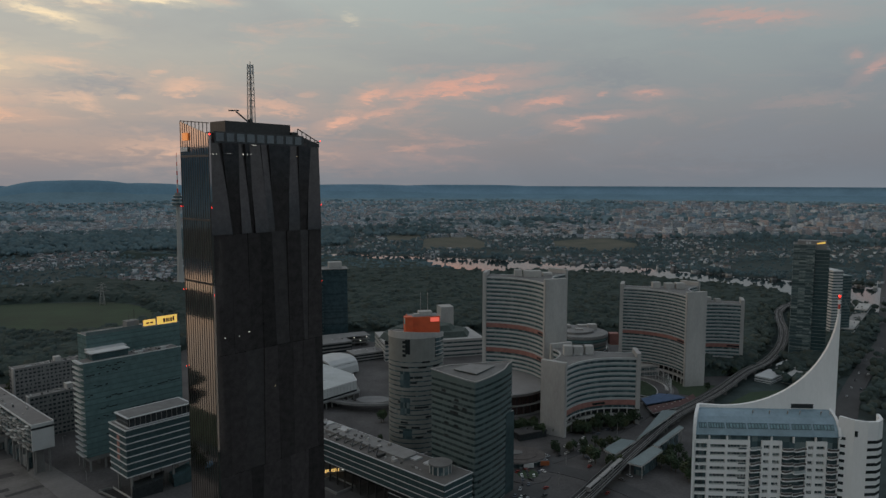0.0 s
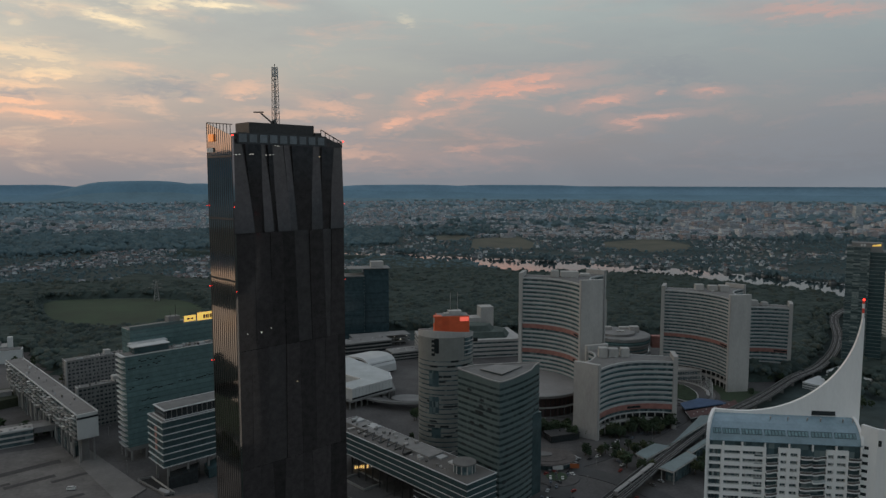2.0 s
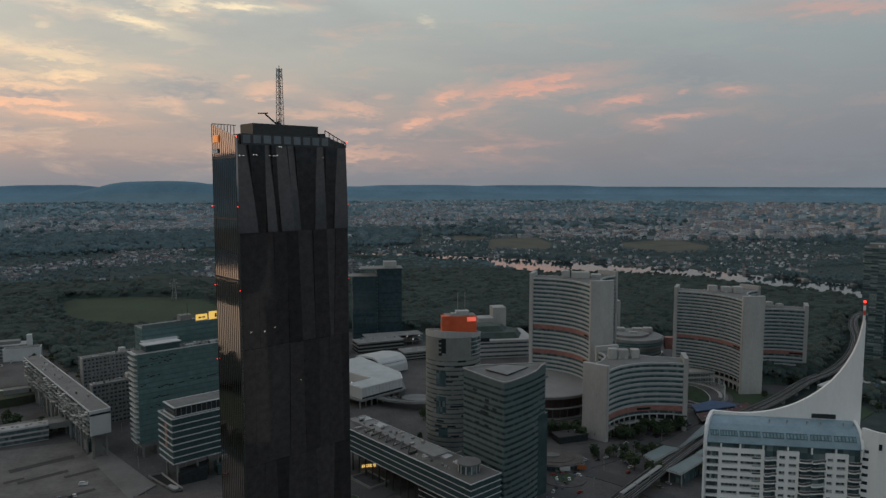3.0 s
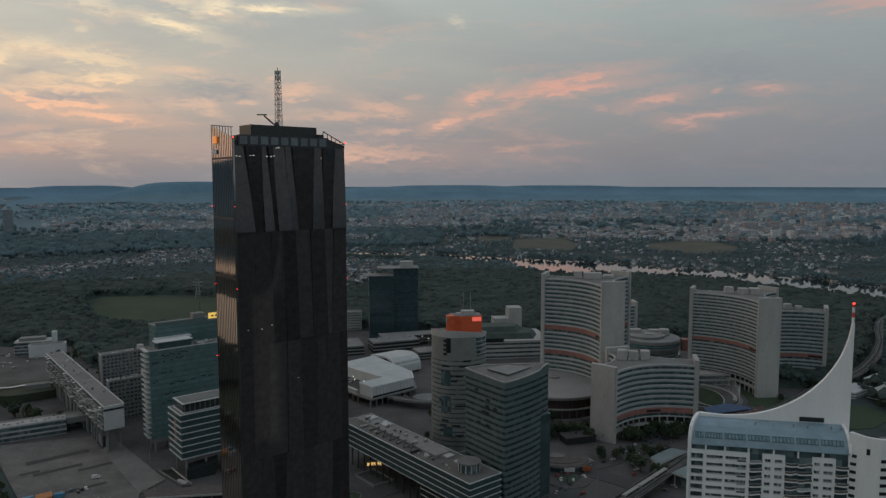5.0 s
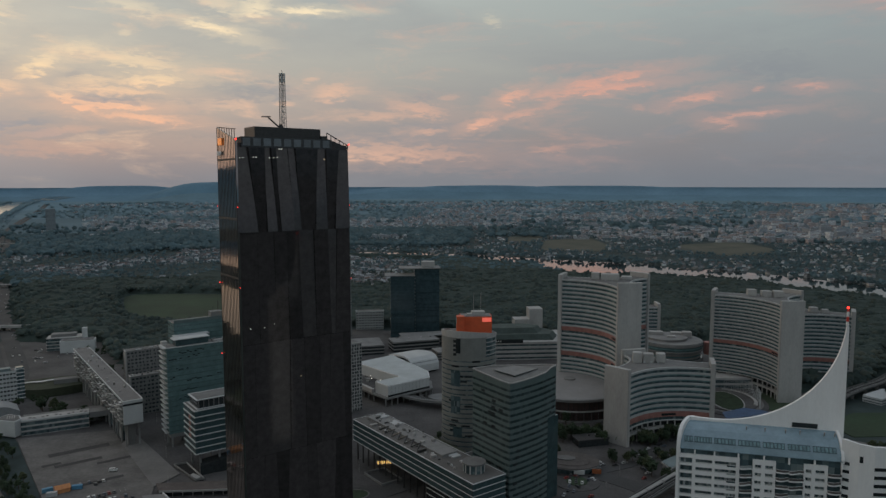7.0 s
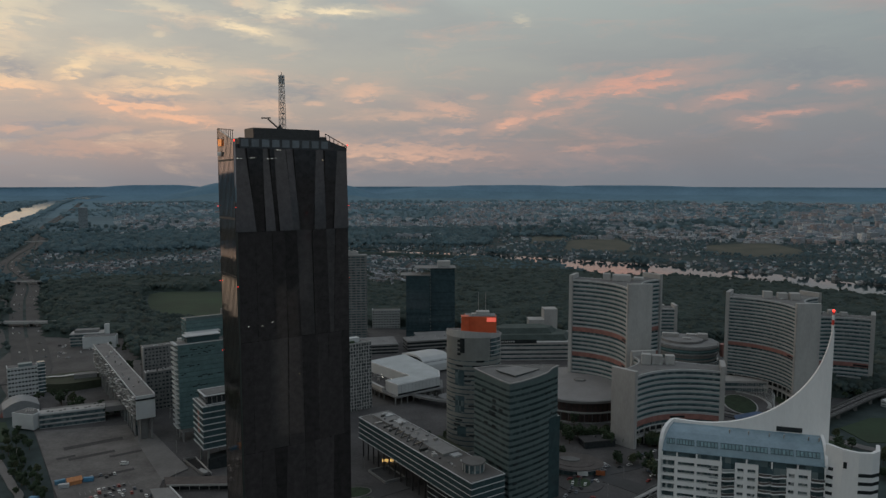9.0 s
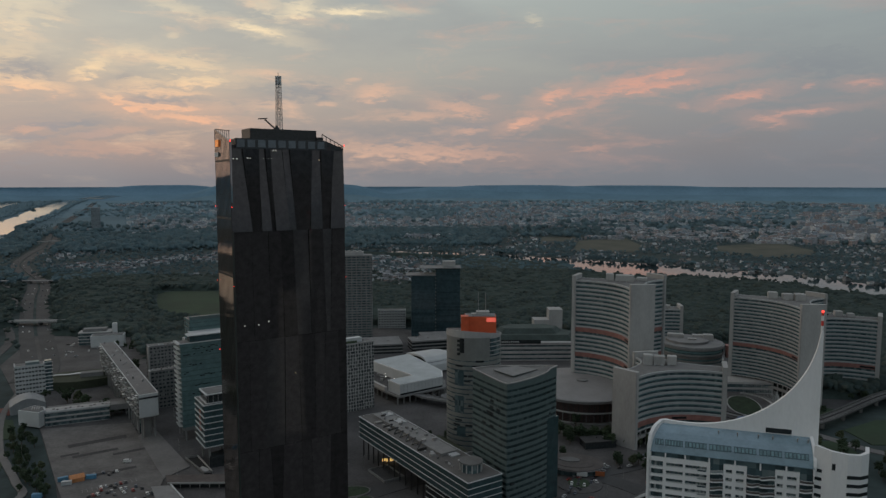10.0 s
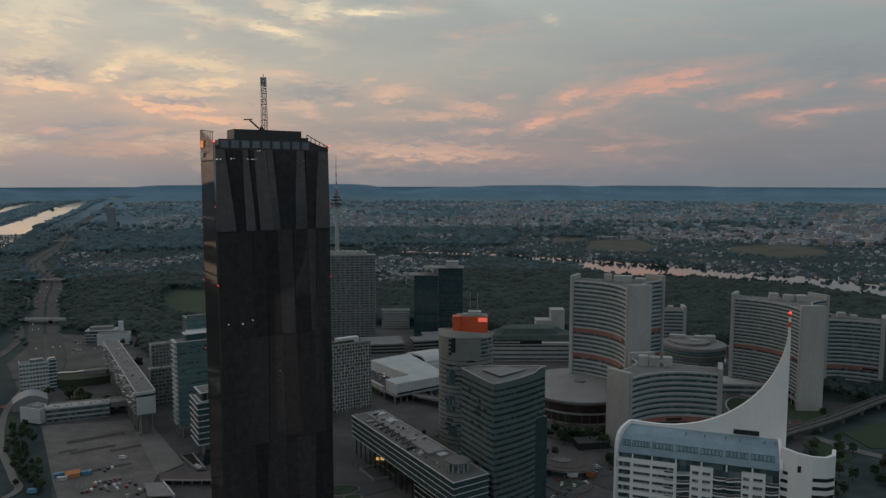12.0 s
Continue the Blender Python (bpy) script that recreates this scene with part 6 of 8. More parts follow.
for k in range(12):
    a = k * 0.5236
    box("drum_pier", 12 + 6.2 * math.cos(a) - 0.3, 12 + 6.2 * math.cos(a) + 0.3, 14 + 6.2 * math.sin(a) - 0.3, 14 + 6.2 * math.sin(a) + 0.3, 29.5, 34.5, CONC, t)
for y, w in ((24, 5), (35, 7), (100, 9), (118, 6)):
    box("skylight", 13, 19, y, y + w, 31.0 if y > 39 else 29.5, 32.0 if y > 39 else 30.3, ROOF_L, t)
for k in range(44):
    box("mullion", -0.12, -0.02, 1.0 + k * 3.0, 1.16 + k * 3.0, 14.8, 29.0, STEEL, t)
box("court_wall", 24.5, 46, 56, 57, 0, 20, CONC_D, t)
box("court_roof", 24.5, 46, 57, 100, 0, 17, mat("green_roof_turf", (0.06, 0.075, 0.035), 0.95), t)
box("blue_poster", 34, 38, 55.8, 55.98, 12.5, 17.5, mat("blue_poster", (0.08, 0.20, 0.42), 0.6, var=0.3, scale=0.6), t)

# round tower with the orange rooftop box
t = thing("office_tower", -18.5, 480, 0, 14, "rounded stone-clad office tower with orange rooftop box", "office tower")
EL = circle(18.8, 40, 0, 0, 15.5)
banded(t, EL, 0, 76.0, 23, 0.72, RIBBON, STONE_BAND, out=0.25)
rs = random.Random(8)
for k in range(26):     # short darker window runs
    a, z = radians(rs.uniform(-150, -30)), (rs.randrange(6, 22) + 0.5) * 76.0 / 22
    p = [(19.12 * math.cos(a + j * 0.1), 15.82 * math.sin(a + j * 0.1)) for j in range(4)]
    prism("dark_window", p + [(x * 0.97, y * 0.97) for x, y in p[::-1]], z - 0.65, z + 0.65, DARKGLASS, t)
for k in range(4):
    a = radians(-128)
    p = [(19.4 * math.cos(a + j * 0.06), 16.1 * math.sin(a + j * 0.06)) for j in range(3)]
    prism("dark_window", p + [(x * 0.97, y * 0.97) for x, y in p[::-1]], 78.2 + 3 * k, 80.0 + 3 * k, DARKGLASS, t)
prism("crown_drum", grow(EL, 0.2), 76.3, 91.0, STONE_BAND, t)
bm = bmesh.new()
for k in range(40):     # crown rim sweeps up to one side
    j = (k + 1) % 40
    (x0, y0), (x1, y1) = grow(EL, 0.45)[k], grow(EL, 0.45)[j]
    h0, h1 = 92.6 - 0.07 * x0 - 0.14 * y0, 92.6 - 0.07 * x1 - 0.14 * y1
    v = [bm.verts.new(p) for p in ((x0, y0, 90.5), (x1, y1, 90.5), (x1, y1, h1), (x0, y0, h0), (x0 * .96, y0 * .96, 90.5), (x1 * .96, y1 * .96, 90.5), (x1 * .96, y1 * .96, h1), (x0 * .96, y0 * .96, h0))]
    for f in ((0, 1, 2, 3), (7, 6, 5, 4), (3, 2, 6, 7), (0, 4, 5, 1)):
        bm.faces.new([v[i] for i in f])
finish("crown_rim", bm, CONC, t)
prism("crown_roof", grow(EL, -0.9), 91.0, 91.4, ROOF, t)
for a0, a1, z0, z1, m in ((-56, -24, 77, 90, RIBBON), (-122, -112, 80, 90, DARKGLASS), (-134, -112, 57, 68, RIBBON), (-134, -112, 38, 50, RIBBON), (-128, -108, 22, 28, RIBBON)):
    n = 6
    o, i_ = [], []
    for k in range(n + 1):
        a = radians(a0 + (a1 - a0) * k / n)
        o.append((19.35 * math.cos(a), 16.05 * math.sin(a)))
        i_.append((17.5 * math.cos(a), 14.2 * math.sin(a)))
    prism("glazed_recess", o + i_[::-1], z0, z1, m, t)
for k in range(5):
    n, o, i_ = 6, [], []
    for q in range(n + 1):
        a = radians(-57 + 34 * q / n)
        o.append((19.7 * math.cos(a), 16.4 * math.sin(a)))
        i_.append((18 * math.cos(a), 15 * math.sin(a)))
    prism("balcony_rail", o + i_[::-1], 78.2 + 2.9 * k, 78.7 + 2.9 * k, CONC, t)
prism("orange_box", [(-6.5, -5.5), (-4.0, -7.6), (1.0, -8.4), (7.0, -8.3), (15.0, -8.0), (15.0, 4.0), (-6.5, 4.0)], 91.4, 103.8, ORANGE, t, "bright orange sheet-clad rooftop box")
box("box_cap", -6.0, 14.5, -7.4, 3.5, 103.8, 104.1, CONC_D, t)
box("orange_box", -9.2, -4.0, -9.2, -3.0, 91.4, 104.2, ORANGE, t)
box("lit_sign", 7.5, 14.5, -8.25, -8.02, 100.3, 103.2, glow("red_sign", (1.0, 0.16, 0.11), 0.5), t, "glowing red blank sign")
box("sign_square", -9.45, -9.22, -8.4, -5.6, 99.5, 103.0, mat("teal_sign", (0.2, 0.45, 0.45), 0.5), t)
box("plant_box", 1.5, 10.5, -4, 2, 103.8, 106.6, CONC, t)
box("plant_box", -2, 2, -4, 0, 103.8, 105.2, CONC, t)
for x in (3.0, 8.0):
    prism("antenna", circle(0.16, 6, x, -1), 106.6, 119.2, GALV, t)

# green-grey glass tower with the cut corner and raised rim
t = thing("office_tower", 19, 397, 0, 0, "grey-green glass office tower with curved rim and sloping top", "office tower")
SATGLASS = pane_mat("green_office_glass", (0.030, 0.048, 0.050), (0.10, 0.13, 0.13), (1.6, 1.6, 3.7), share=0.3)
SA = smooth_line([(-25.7, 24.7), (-12.5, 11.5), (-2.4, 1.6), (1.8, 1.8), (14.5, 18.5), (24.3, 36.6)], 5) + [(17, 40), (2, 37), (-15, 33)]
SA = [p for i, p in enumerate(SA) if i == 0 or math.hypot(p[0] - SA[i - 1][0], p[1] - SA[i - 1][1]) > 0.4]
banded(t, SA, 0, 78.0, 21, 0.56, SATGLASS, GREEN_BAND, out=0.12, band_name="glass_spandrel")
top_h = [80.9 + 1.6 * min(1, (math.hypot(x, y) / 44) ** 2) + (1.2 if x > 20 else 0) for x, y in SA]
prism("attic", grow(SA, 0.1), 77.9, [h - 0.9 for h in top_h], GREEN_BAND, t)
prism("roof_deck", grow(SA, -0.7), 78.2, [h - 0.72 for h in top_h], ROOF, t)
bm = bmesh.new()
o, i_ = grow(SA, 0.55), grow(SA, -0.35)
for k in range(len(SA)):
    j = (k + 1) % len(SA)
    v = [bm.verts.new(p) for p in ((*o[k], top_h[k] - 0.35), (*o[j], top_h[j] - 0.35), (*o[j], top_h[j]), (*o[k], top_h[k]), (*i_[k], top_h[k] - 0.7), (*i_[j], top_h[j] - 0.7), (*i_[j], top_h[j]), (*i_[k], top_h[k]))]
    for f in ((0, 1, 2, 3), (7, 6, 5, 4), (3, 2, 6, 7), (0, 4, 5, 1)):
        bm.faces.new([v[i] for i in f])
finish("roof_rim", bm, GALV, t)
prism("penthouse", [(-12, 24), (1, 14), (12, 31), (-2, 34)], 79.0, 81.6, TEAL_D, t)
prism("penthouse_roof", [(-13, 24), (1, 12.5), (13.5, 31.5), (-2, 35)], 81.6, 82.0, CONC_D, t)
prism("side_wing", [(20, 28), (26, 36), (22, 41), (14, 36)], 0, 52, TEAL_D, t)
clutter(t, -12, 8, 16, 32, 78.5, 14, 47, 1.8)
rr = random.Random(12)
for k in range(30):     # darker opened lights in the storey bands
    fl, f = rr.randrange(3, 19), rr.random()
    x0, y0 = (2.2 + 21 * f, 2.2 + 32 * f) if k % 2 else (-23 + 18 * f, 22 - 18 * f)
    a = 56.5 if k % 2 else -44
    ob = box("dark_window", -1.6, 1.6, -0.55, 0.1, 0, 1.4, DARKGLASS, t)
    ob.matrix_basis = pose(x0, y0, fl * 3.9 - 0.2, 0, 0, a)

# tall apartment towers beyond
t = thing("apartment_tower", -280, 806, 0, 21, "tall grey apartment tower with banded balconies", "apartment tower")
slab_floor(t, 0, 62, 0, 18, 0, 104, 32, RIBBON, CONC_D, 1.5, 0.5)
for k in range(11):
    box("balcony_pier", 1 + k * 5.9, 2.2 + k * 5.9, -0.9, 0.0, 2, 103, CONC_D, t)
box("penthouse", 4, 52, 3, 15, 104.3, 108.5, CONC, t)
for k in range(7):
    box("roof_unit", 6 + k * 6.5, 10.5 + k * 6.5, 4, 9, 108.5, 110.2, CONC, t)

t = thing("apartment_block", -163, 529.5, 0, GRID, "white apartment block with a grid of small windows", "apartment block")
hole_wall(t, 55, 14, 0, 58.5, 20, 22, CONC, 1.65, 2.1, 0.14, 6)
clutter(t, 2, 52, 4.5, 12, 58.8, 14, 45)
box("roof_hedge", 4, 40, 1.5, 4, 58.8, 60.6, LEAF[1], t)
box("roof_house", 26, 46, 5, 11, 58.8, 62.5, WHITE_D, t)

t = thing("apartment_block", -235, 885, 0, 18, "white apartment slab with balconies and dark windows", "apartment block")
hole_wall(t, 37, 14, 0, 24, 7, 10, WHITE_D, 2.3, 1.5, 0.0, 8)
for k in range(7):
    box("balcony_band", 0, 37, -0.9, -0.02, 0.5 + k * 3.43, 1.3 + k * 3.43, WHITE_D, t)

t = thing("office_tower", -176, 845, 0, 16, "dark teal glass tower of two stepped volumes", "office tower")
NIGHT = mat("night_blue_glass", (0.036, 0.062, 0.072), 0.12, var=0.3, scale=0.25, fine=5, spec=0.5, rnd=0.2)
banded(t, rect(30, 26, 15, 13), 0, 78, 21, 0.5, NIGHT, NIGHT, out=0.08)
banded(t, rect(31, 26, 46, 18), 0, 86.5, 23, 0.5, NIGHT, NIGHT, out=0.08)
box("cap", -7, 31, -1, 27, 78.4, 79.2, CONC_D, t)
box("cap", 11, 63, 3, 31, 87, 87.9, CONC_D, t)
box("roof_box", 40, 56, 12, 24, 88.2, 95, CONC, t)
for k in range(16):
    box("lit_stair", 28.8, 31.4, 4.6, 4.95, 8 + k * 4.4, 9.6 + k * 4.4, GREEN_BAND, t)

# white exhibition hall on the deck
t = thing("exhibition_hall", 0, 0, 0, 0, "white flat-roofed hall around a small lit court on columns", "hall")
HALL = [(-121.4, 594.9), (-106.5, 583.5), (-77.2, 619), (-82.6, 638), (-132.3, 691.8), (-159.7, 656), (-104.6, 615.3)]
prism("hall_wall", HALL, 8.0, 17.4, WHITE_D, t)
prism("roof_edge", grow(HALL, 0.25), 17.4, 18.0, WHITE, t)
prism("hall_roof", grow(HALL, -0.5), 18.0, 18.25, mat("hall_roof_sheet", (0.40, 0.435, 0.44), 0.7, var=0.15, scale=0.06, fine=10), t)
DECK = [(-124, 592), (-106.5, 580), (-74, 619), (-80, 641), (-132.3, 695), (-176, 640)]
prism("deck", DECK, 6.6, 8.0, CONC_D, t)
prism("court_floor", [(-121.2, 597), (-106, 615.2), (-158, 653.6), (-170, 638)], 8.0, 8.5, mat("dark_court_floor", (0.05, 0.05, 0.05), 0.9, var=0.3, scale=0.2), t)
prism("court_wall", [(-124.0, 592.6), (-122.4, 594.9), (-173.4, 640.6), (-175, 638.6)], 8.0, 11.5, CONC, t)


def strip(name, p, q, w, z0, z1, m, off):
    """A thin panel proud of the wall between two plan points."""
    p, q = Vector(p), Vector(q)
    d = (q - p).normalized()
    n = Vector((d.y, -d.x))
    prism(name, [tuple(p + n * off), tuple(q + n * off), tuple(q - n * w), tuple(p - n * w)], z0, z1, m, t)


for k in range(1, 12):
    p, q = Vector(HALL[1]).lerp(Vector(HALL[2]), k / 12), Vector(HALL[1]).lerp(Vector(HALL[2]), k / 12 + 0.004)
    strip("panel_joint", p, q, 0.1, 8.2, 17.3, CONC_D, 0.03)
strip("base_strip", HALL[1], HALL[2], 0.2, 8.0, 9.6, DARKGLASS, 0.06)
rh = random.Random(2)
for k in range(9):
    f = (k + 0.5) / 9
    p = Vector((-117, 604)).lerp(Vector((-152, 636)), f)
    x, y = p.x + rh.uniform(-2, 5), p.y + rh.uniform(-2, 5)
    box("court_unit", x, x + rh.uniform(1.5, 3.5), y, y + rh.uniform(1.5, 3), 8.5, 9.5 + 2 * rh.random(), rh.choice([CONC, CONC_D, GALV]), t)
    if k % 2:
        box("court_light", x + 4, x + 4.9, y + 3, y + 3.3, 11.6, 12.2, glow("court_lamp", (1.0, 0.95, 0.85), 1.0), t)
for k in range(9):
    p = Vector(DECK[5]).lerp(Vector(DECK[0]), k / 8) + Vector((1.5, 1.5))
    box("deck_column", p.x - 0.6, p.x + 0.6, p.y - 0.6, p.y + 0.6, 0, 6.6, CONC_D, t)
    p = Vector(DECK[1]).lerp(Vector(DECK[2]), k / 8) + Vector((-1.5, 1.5))
    box("deck_column", p.x - 0.6, p.x + 0.6, p.y - 0.6, p.y + 0.6, 0, 6.6, CONC_D, t)

t = thing("white_shell", -113, 696, 0, GRID, "white rounded shell roof over an entrance", "entrance hall")
bm = bmesh.new()
pr = [(-13, 4), (-12.5, 9), (-10, 13.5), (-5, 16.5), (2, 17.5), (16, 16.5), (30, 14)]
lo = [bm.verts.new((-8, y, z)) for y, z in pr] + [bm.verts.new((-8, y, z - 2.0)) for y, z in pr[::-1]]
hi = [bm.verts.new((26, y, z)) for y, z in pr] + [bm.verts.new((26, y, z - 2.0)) for y, z in pr[::-1]]
for k in range(len(lo)):
    j = (k + 1) % len(lo)
    bm.faces.new((lo[k], lo[j], hi[j], hi[k]))
bm.faces.new(lo), bm.faces.new(hi[::-1])
finish("shell", bm, WHITE_D, t)
box("glass_front", -7, 24, -11, 26, 0, 12, DARKGLASS, t)

for x, y, L, D, H, a, m in ((-215, 735, 60, 40, 11, 25, ROOF_L), (-152, 770, 55, 24, 12, 30, CONC_D), (-95, 745, 40, 22, 9, 30, CONC_D)):
    t = thing("flat_hall", x, y, 0, a, "long low flat-roofed hall with pale walls", "hall", "low halls")
    slab_floor(t, 0, L, 0, D, 0, H, 3, DARKGLASS, CONC_D, 1.5, 0.2, m)
    clutter(t, 3, L - 4, 3, D - 3, H + 0.3, 9, int(L), 2.0)
t = thing("parking_deck", -150, 800, 0, 25, "open parking deck with a row of bright lamps", "parking deck")
for k in range(3):
    box("deck", 0, 70, 0, 22, 4 + k * 4, 4.7 + k * 4, CONC_D, t)
for k in range(9):
    box("deck_lamp", 4 + k * 7.6, 4.9 + k * 7.6, -0.3, 0.2, 10.8 - 4 * (k % 2), 11.4 - 4 * (k % 2), WHITE_LAMP, t)
    box("column", 4 + k * 7.6, 4.6 + k * 7.6, 1, 1.6, 0, 12, CONC_D, t)

# ramps between the hall and the round tower
t = thing("ramp", -62, 612, 0, 0, "curving concrete ramps with parapets", "ramp")
for k in range(4):
    R0 = 17 + k * 5.5
    o = [(R0 * 1.35 * math.cos(radians(a)), R0 * 0.9 * math.sin(radians(a))) for a in range(150, 340, 10)]
    i_ = [(x * 0.86, y * 0.86) for x, y in o]
    prism("ramp_deck", o + i_[::-1], 2.5 + 1.2 * k, 3.4 + 1.2 * k, ROOF, t)
    prism("parapet", [(x * 1.012, y * 1.012) for x, y in o] + o[::-1], 2.5 + 1.2 * k, 4.4 + 1.2 * k, CONC_D, t)
prism("support", circle(15, 20, 0, 0, 10), 0, 2.5, CONC_D, t)

# congress centre: long bands under a stepped green copper roof
t = thing("congress_centre", -62, 752, 0, 15.8, "concrete congress centre with banded front and stepped copper roofs", "congress centre")
COPPER = mat("dull_copper_roof", (0.055, 0.075, 0.068), 0.9, var=0.3, scale=0.08, fine=8)
slab_floor(t, 0, 112, 0, 60, 0, 19, 4, RIBBON, CONC, 2.6, 0.8, COPPER)
prism("roof_step", [(4, 6), (96, 6), (106, 30), (88, 56), (14, 56), (-2, 30)], 19.4, 26.5, COPPER, t, poly_top=[(8, 10), (92, 10), (100, 30), (84, 52), (18, 52), (4, 30)])
prism("roof_step", [(18, 16), (80, 16), (88, 32), (74, 48), (26, 48), (12, 32)], 26.6, 32.0, COPPER, t, poly_top=[(22, 20), (76, 20), (83, 32), (70, 44), (30, 44), (18, 32)])
box("fascia", -1, 60, -1.2, -0.9, 19.2, 23.4, DARKGLASS, t)
for k in range(14):
    box("fascia_bar", 3 + k * 2.4, 4.5 + k * 2.4, -1.35, -1.22, 20.6, 22.2, WHITE_D, t)
box("white_block", 62, 80, 62, 80, 0, 33, CONC, t)
box("white_block", 80.02, 96, 64, 82, 0, 45, CONC, t)

# low rotunda with the broad disc roof
t = thing("rotunda", 49, 621, 0, 0, "low round hall with broad brown-grey disc roof", "rotunda")
prism("wall", circle(45, 48, 0, 0, 47), 0, 17.2, mat("dark_brown_wall", (0.078, 0.050, 0.047), 0.8, var=0.3, scale=0.2), t)
bm = bmesh.new()
rings = [(47, 17.0), (50.5, 17.4), (51, 19.6), (50, 20.2), (25, 21.6), (4, 22.4)]
prev = None
for r, z in rings:
    cur = [bm.verts.new((r * 0.97 * math.cos(6.2832 * k / 64), r * math.sin(6.2832 * k / 64) * 1.04, z)) for k in range(64)]
    if prev:
        for k in range(64):
            bm.faces.new((prev[k], prev[(k + 1) % 64], cur[(k + 1) % 64], cur[k]))
    prev = cur
bm.faces.new(prev)
finish("disc_roof", bm, mat("brown_grey_roof", (0.235, 0.232, 0.228), 0.85, var=0.12, scale=0.05, fine=12), t)
for z in (0.0, 8.4):
    o, i_ = circle(49.5, 48, 0, 0, 51.5), circle(45.5, 48, 0, 0, 47.5)
    for k in range(24, 48):     # gallery round the street side
        j = (k + 1) % 48
        prism("gallery_slab", [o[k], o[j], i_[j], i_[k]], z + 0.2, z + 0.7, CONC_D, t)
        if z:
            prism("gallery_rail", [o[k], o[j], (o[j][0] * 0.994, o[j][1] * 0.994), (o[k][0] * 0.994, o[k][1] * 0.994)], z + 0.7, z + 1.5, CONC, t)
            box("gallery_post", o[k][0] * 0.99 - 0.2, o[k][0] * 0.99 + 0.2, o[k][1] * 0.99 - 0.2, o[k][1] * 0.99 + 0.2, 0.7, z + 0.2, CONC_D, t)
prism("roof_boss", circle(5, 16), 22.0, 23.6, CONC_D, t)
for k in range(26):
    a = radians(-160 + k * 5.4)
    box("wall_pier", 45.2 * math.cos(a) - 0.3, 45.2 * math.cos(a) + 0.3, 47 * math.sin(a) - 0.3, 47 * math.sin(a) + 0.3, 0, 17.2, STEEL, t)

# stacked round conference building
t = thing("round_hall", 154, 792, 0, 0, "stacked round concrete conference hall with roof drums", "conference hall")
for r, z0, z1 in ((34, 0, 8.5), (31.5, 8.5, 15.5), (33.5, 15.5, 25)):
    prism("drum", circle(r - 0.9, 48), z0, z1, TEAL_M, t)
    prism("drum_band", circle(r, 48), z0 + 0.6, z0 + 2.4, CONC_D, t)
    prism("drum_band", circle(r, 48), z1 - 2.6, z1 - 0.1, CONC_D, t)
    prism("glass_strip", circle(r - 0.4, 48), (z0 + z1) / 2 - 0.5, (z0 + z1) / 2 + 0.6, STRIP, t)
prism("drum_roof", circle(32.2, 48), 25.0, 25.5, CONC_D, t)
prism("roof_step", circle(22, 40, -4, 2), 25.5, 28.0, CONC_D, t)
for x, y, w, d, h in ((-24, 4, 17, 9, 6.0), (13, 5, 10, 9, 6.5), (-4, -6, 9, 6, 4.0), (2, 12, 14, 7, 4.5)):
    bm = add_box(bmesh.new(), x, x + w, y, y + d, 25.4, 25.5 + h)
    bmesh.ops.bevel(bm, geom=bm.edges[:], offset=0.4, segments=2, affect="EDGES")
    finish("roof_housing", bm, CONC, t)
clutter(t, -18, 18, -16, 0, 25.5, 12, 61, 1.6)
box("orange_link", 34, 44, -10, -2, 12, 25, BRICKRED, t, "orange-red connecting block")
# podium terraces and flag court between the Y towers
t = thing("podium", 186, 655, 0, 0, "curved podium terraces with steps round a planted oval", "podium")
for k, (r, z) in enumerate(((44, 1.0), (39, 1.8), (34, 2.6))):
    o = [(r * 0.8 * math.cos(radians(a)), r * math.sin(radians(a))) for a in range(0, 360, 8)]
    prism("terrace", o, 0.2, z, (PAVE, PAVE_L, PAVE)[k], t)
prism("oval_kerb", circle(14, 40, 0, -7, 28), 0.3, 2.85, CONC, t)
prism("planted_oval", circle(12.8, 40, 0, -7, 26.8), 0.3, 3.05, LEAF[0], t, "dark planted oval")
for k in range(38):
    a = radians(-32 + k * 3.2)
    prism("flagpole", circle(0.16, 6, 28 * math.cos(a), 40 * math.sin(a)), 0, 13, WHITE_D, t)
for k in range(4):      # stairs that follow the terrace
    o = [((30 + k) * 0.8 * math.cos(radians(a)), (30 + k) * math.sin(radians(a))) for a in range(-30, 90, 6)]
    prism("step", o + [(x * 0.975, y * 0.975) for x, y in o[::-1]], 2.0, 3.6 - 0.3 * k, CONC, t)
t = thing("low_building", 170, 690, 0, 10, "glazed lobby below the office towers", "lobby")
slab_floor(t, 0, 62, 0, 24, 0, 10, 2, RIBBON, CONC, 1.8, 0.6)

# dark low shed and its yard in front of the low Y tower
t = thing("low_shed", 58, 516, 0, 25, "dark low flat-roofed shed among trees", "shed")
box("wall", 0, 24, 0, 12, 0, 5.2, DARKGLASS, t)
box("roof", -0.6, 24.6, -0.6, 12.6, 5.2, 5.8, mat("dark_shed_roof", (0.045, 0.045, 0.045), 0.9, var=0.3, scale=0.2), t)
clutter(t, 2, 22, 2, 10, 5.8, 5, 51, 1.4)
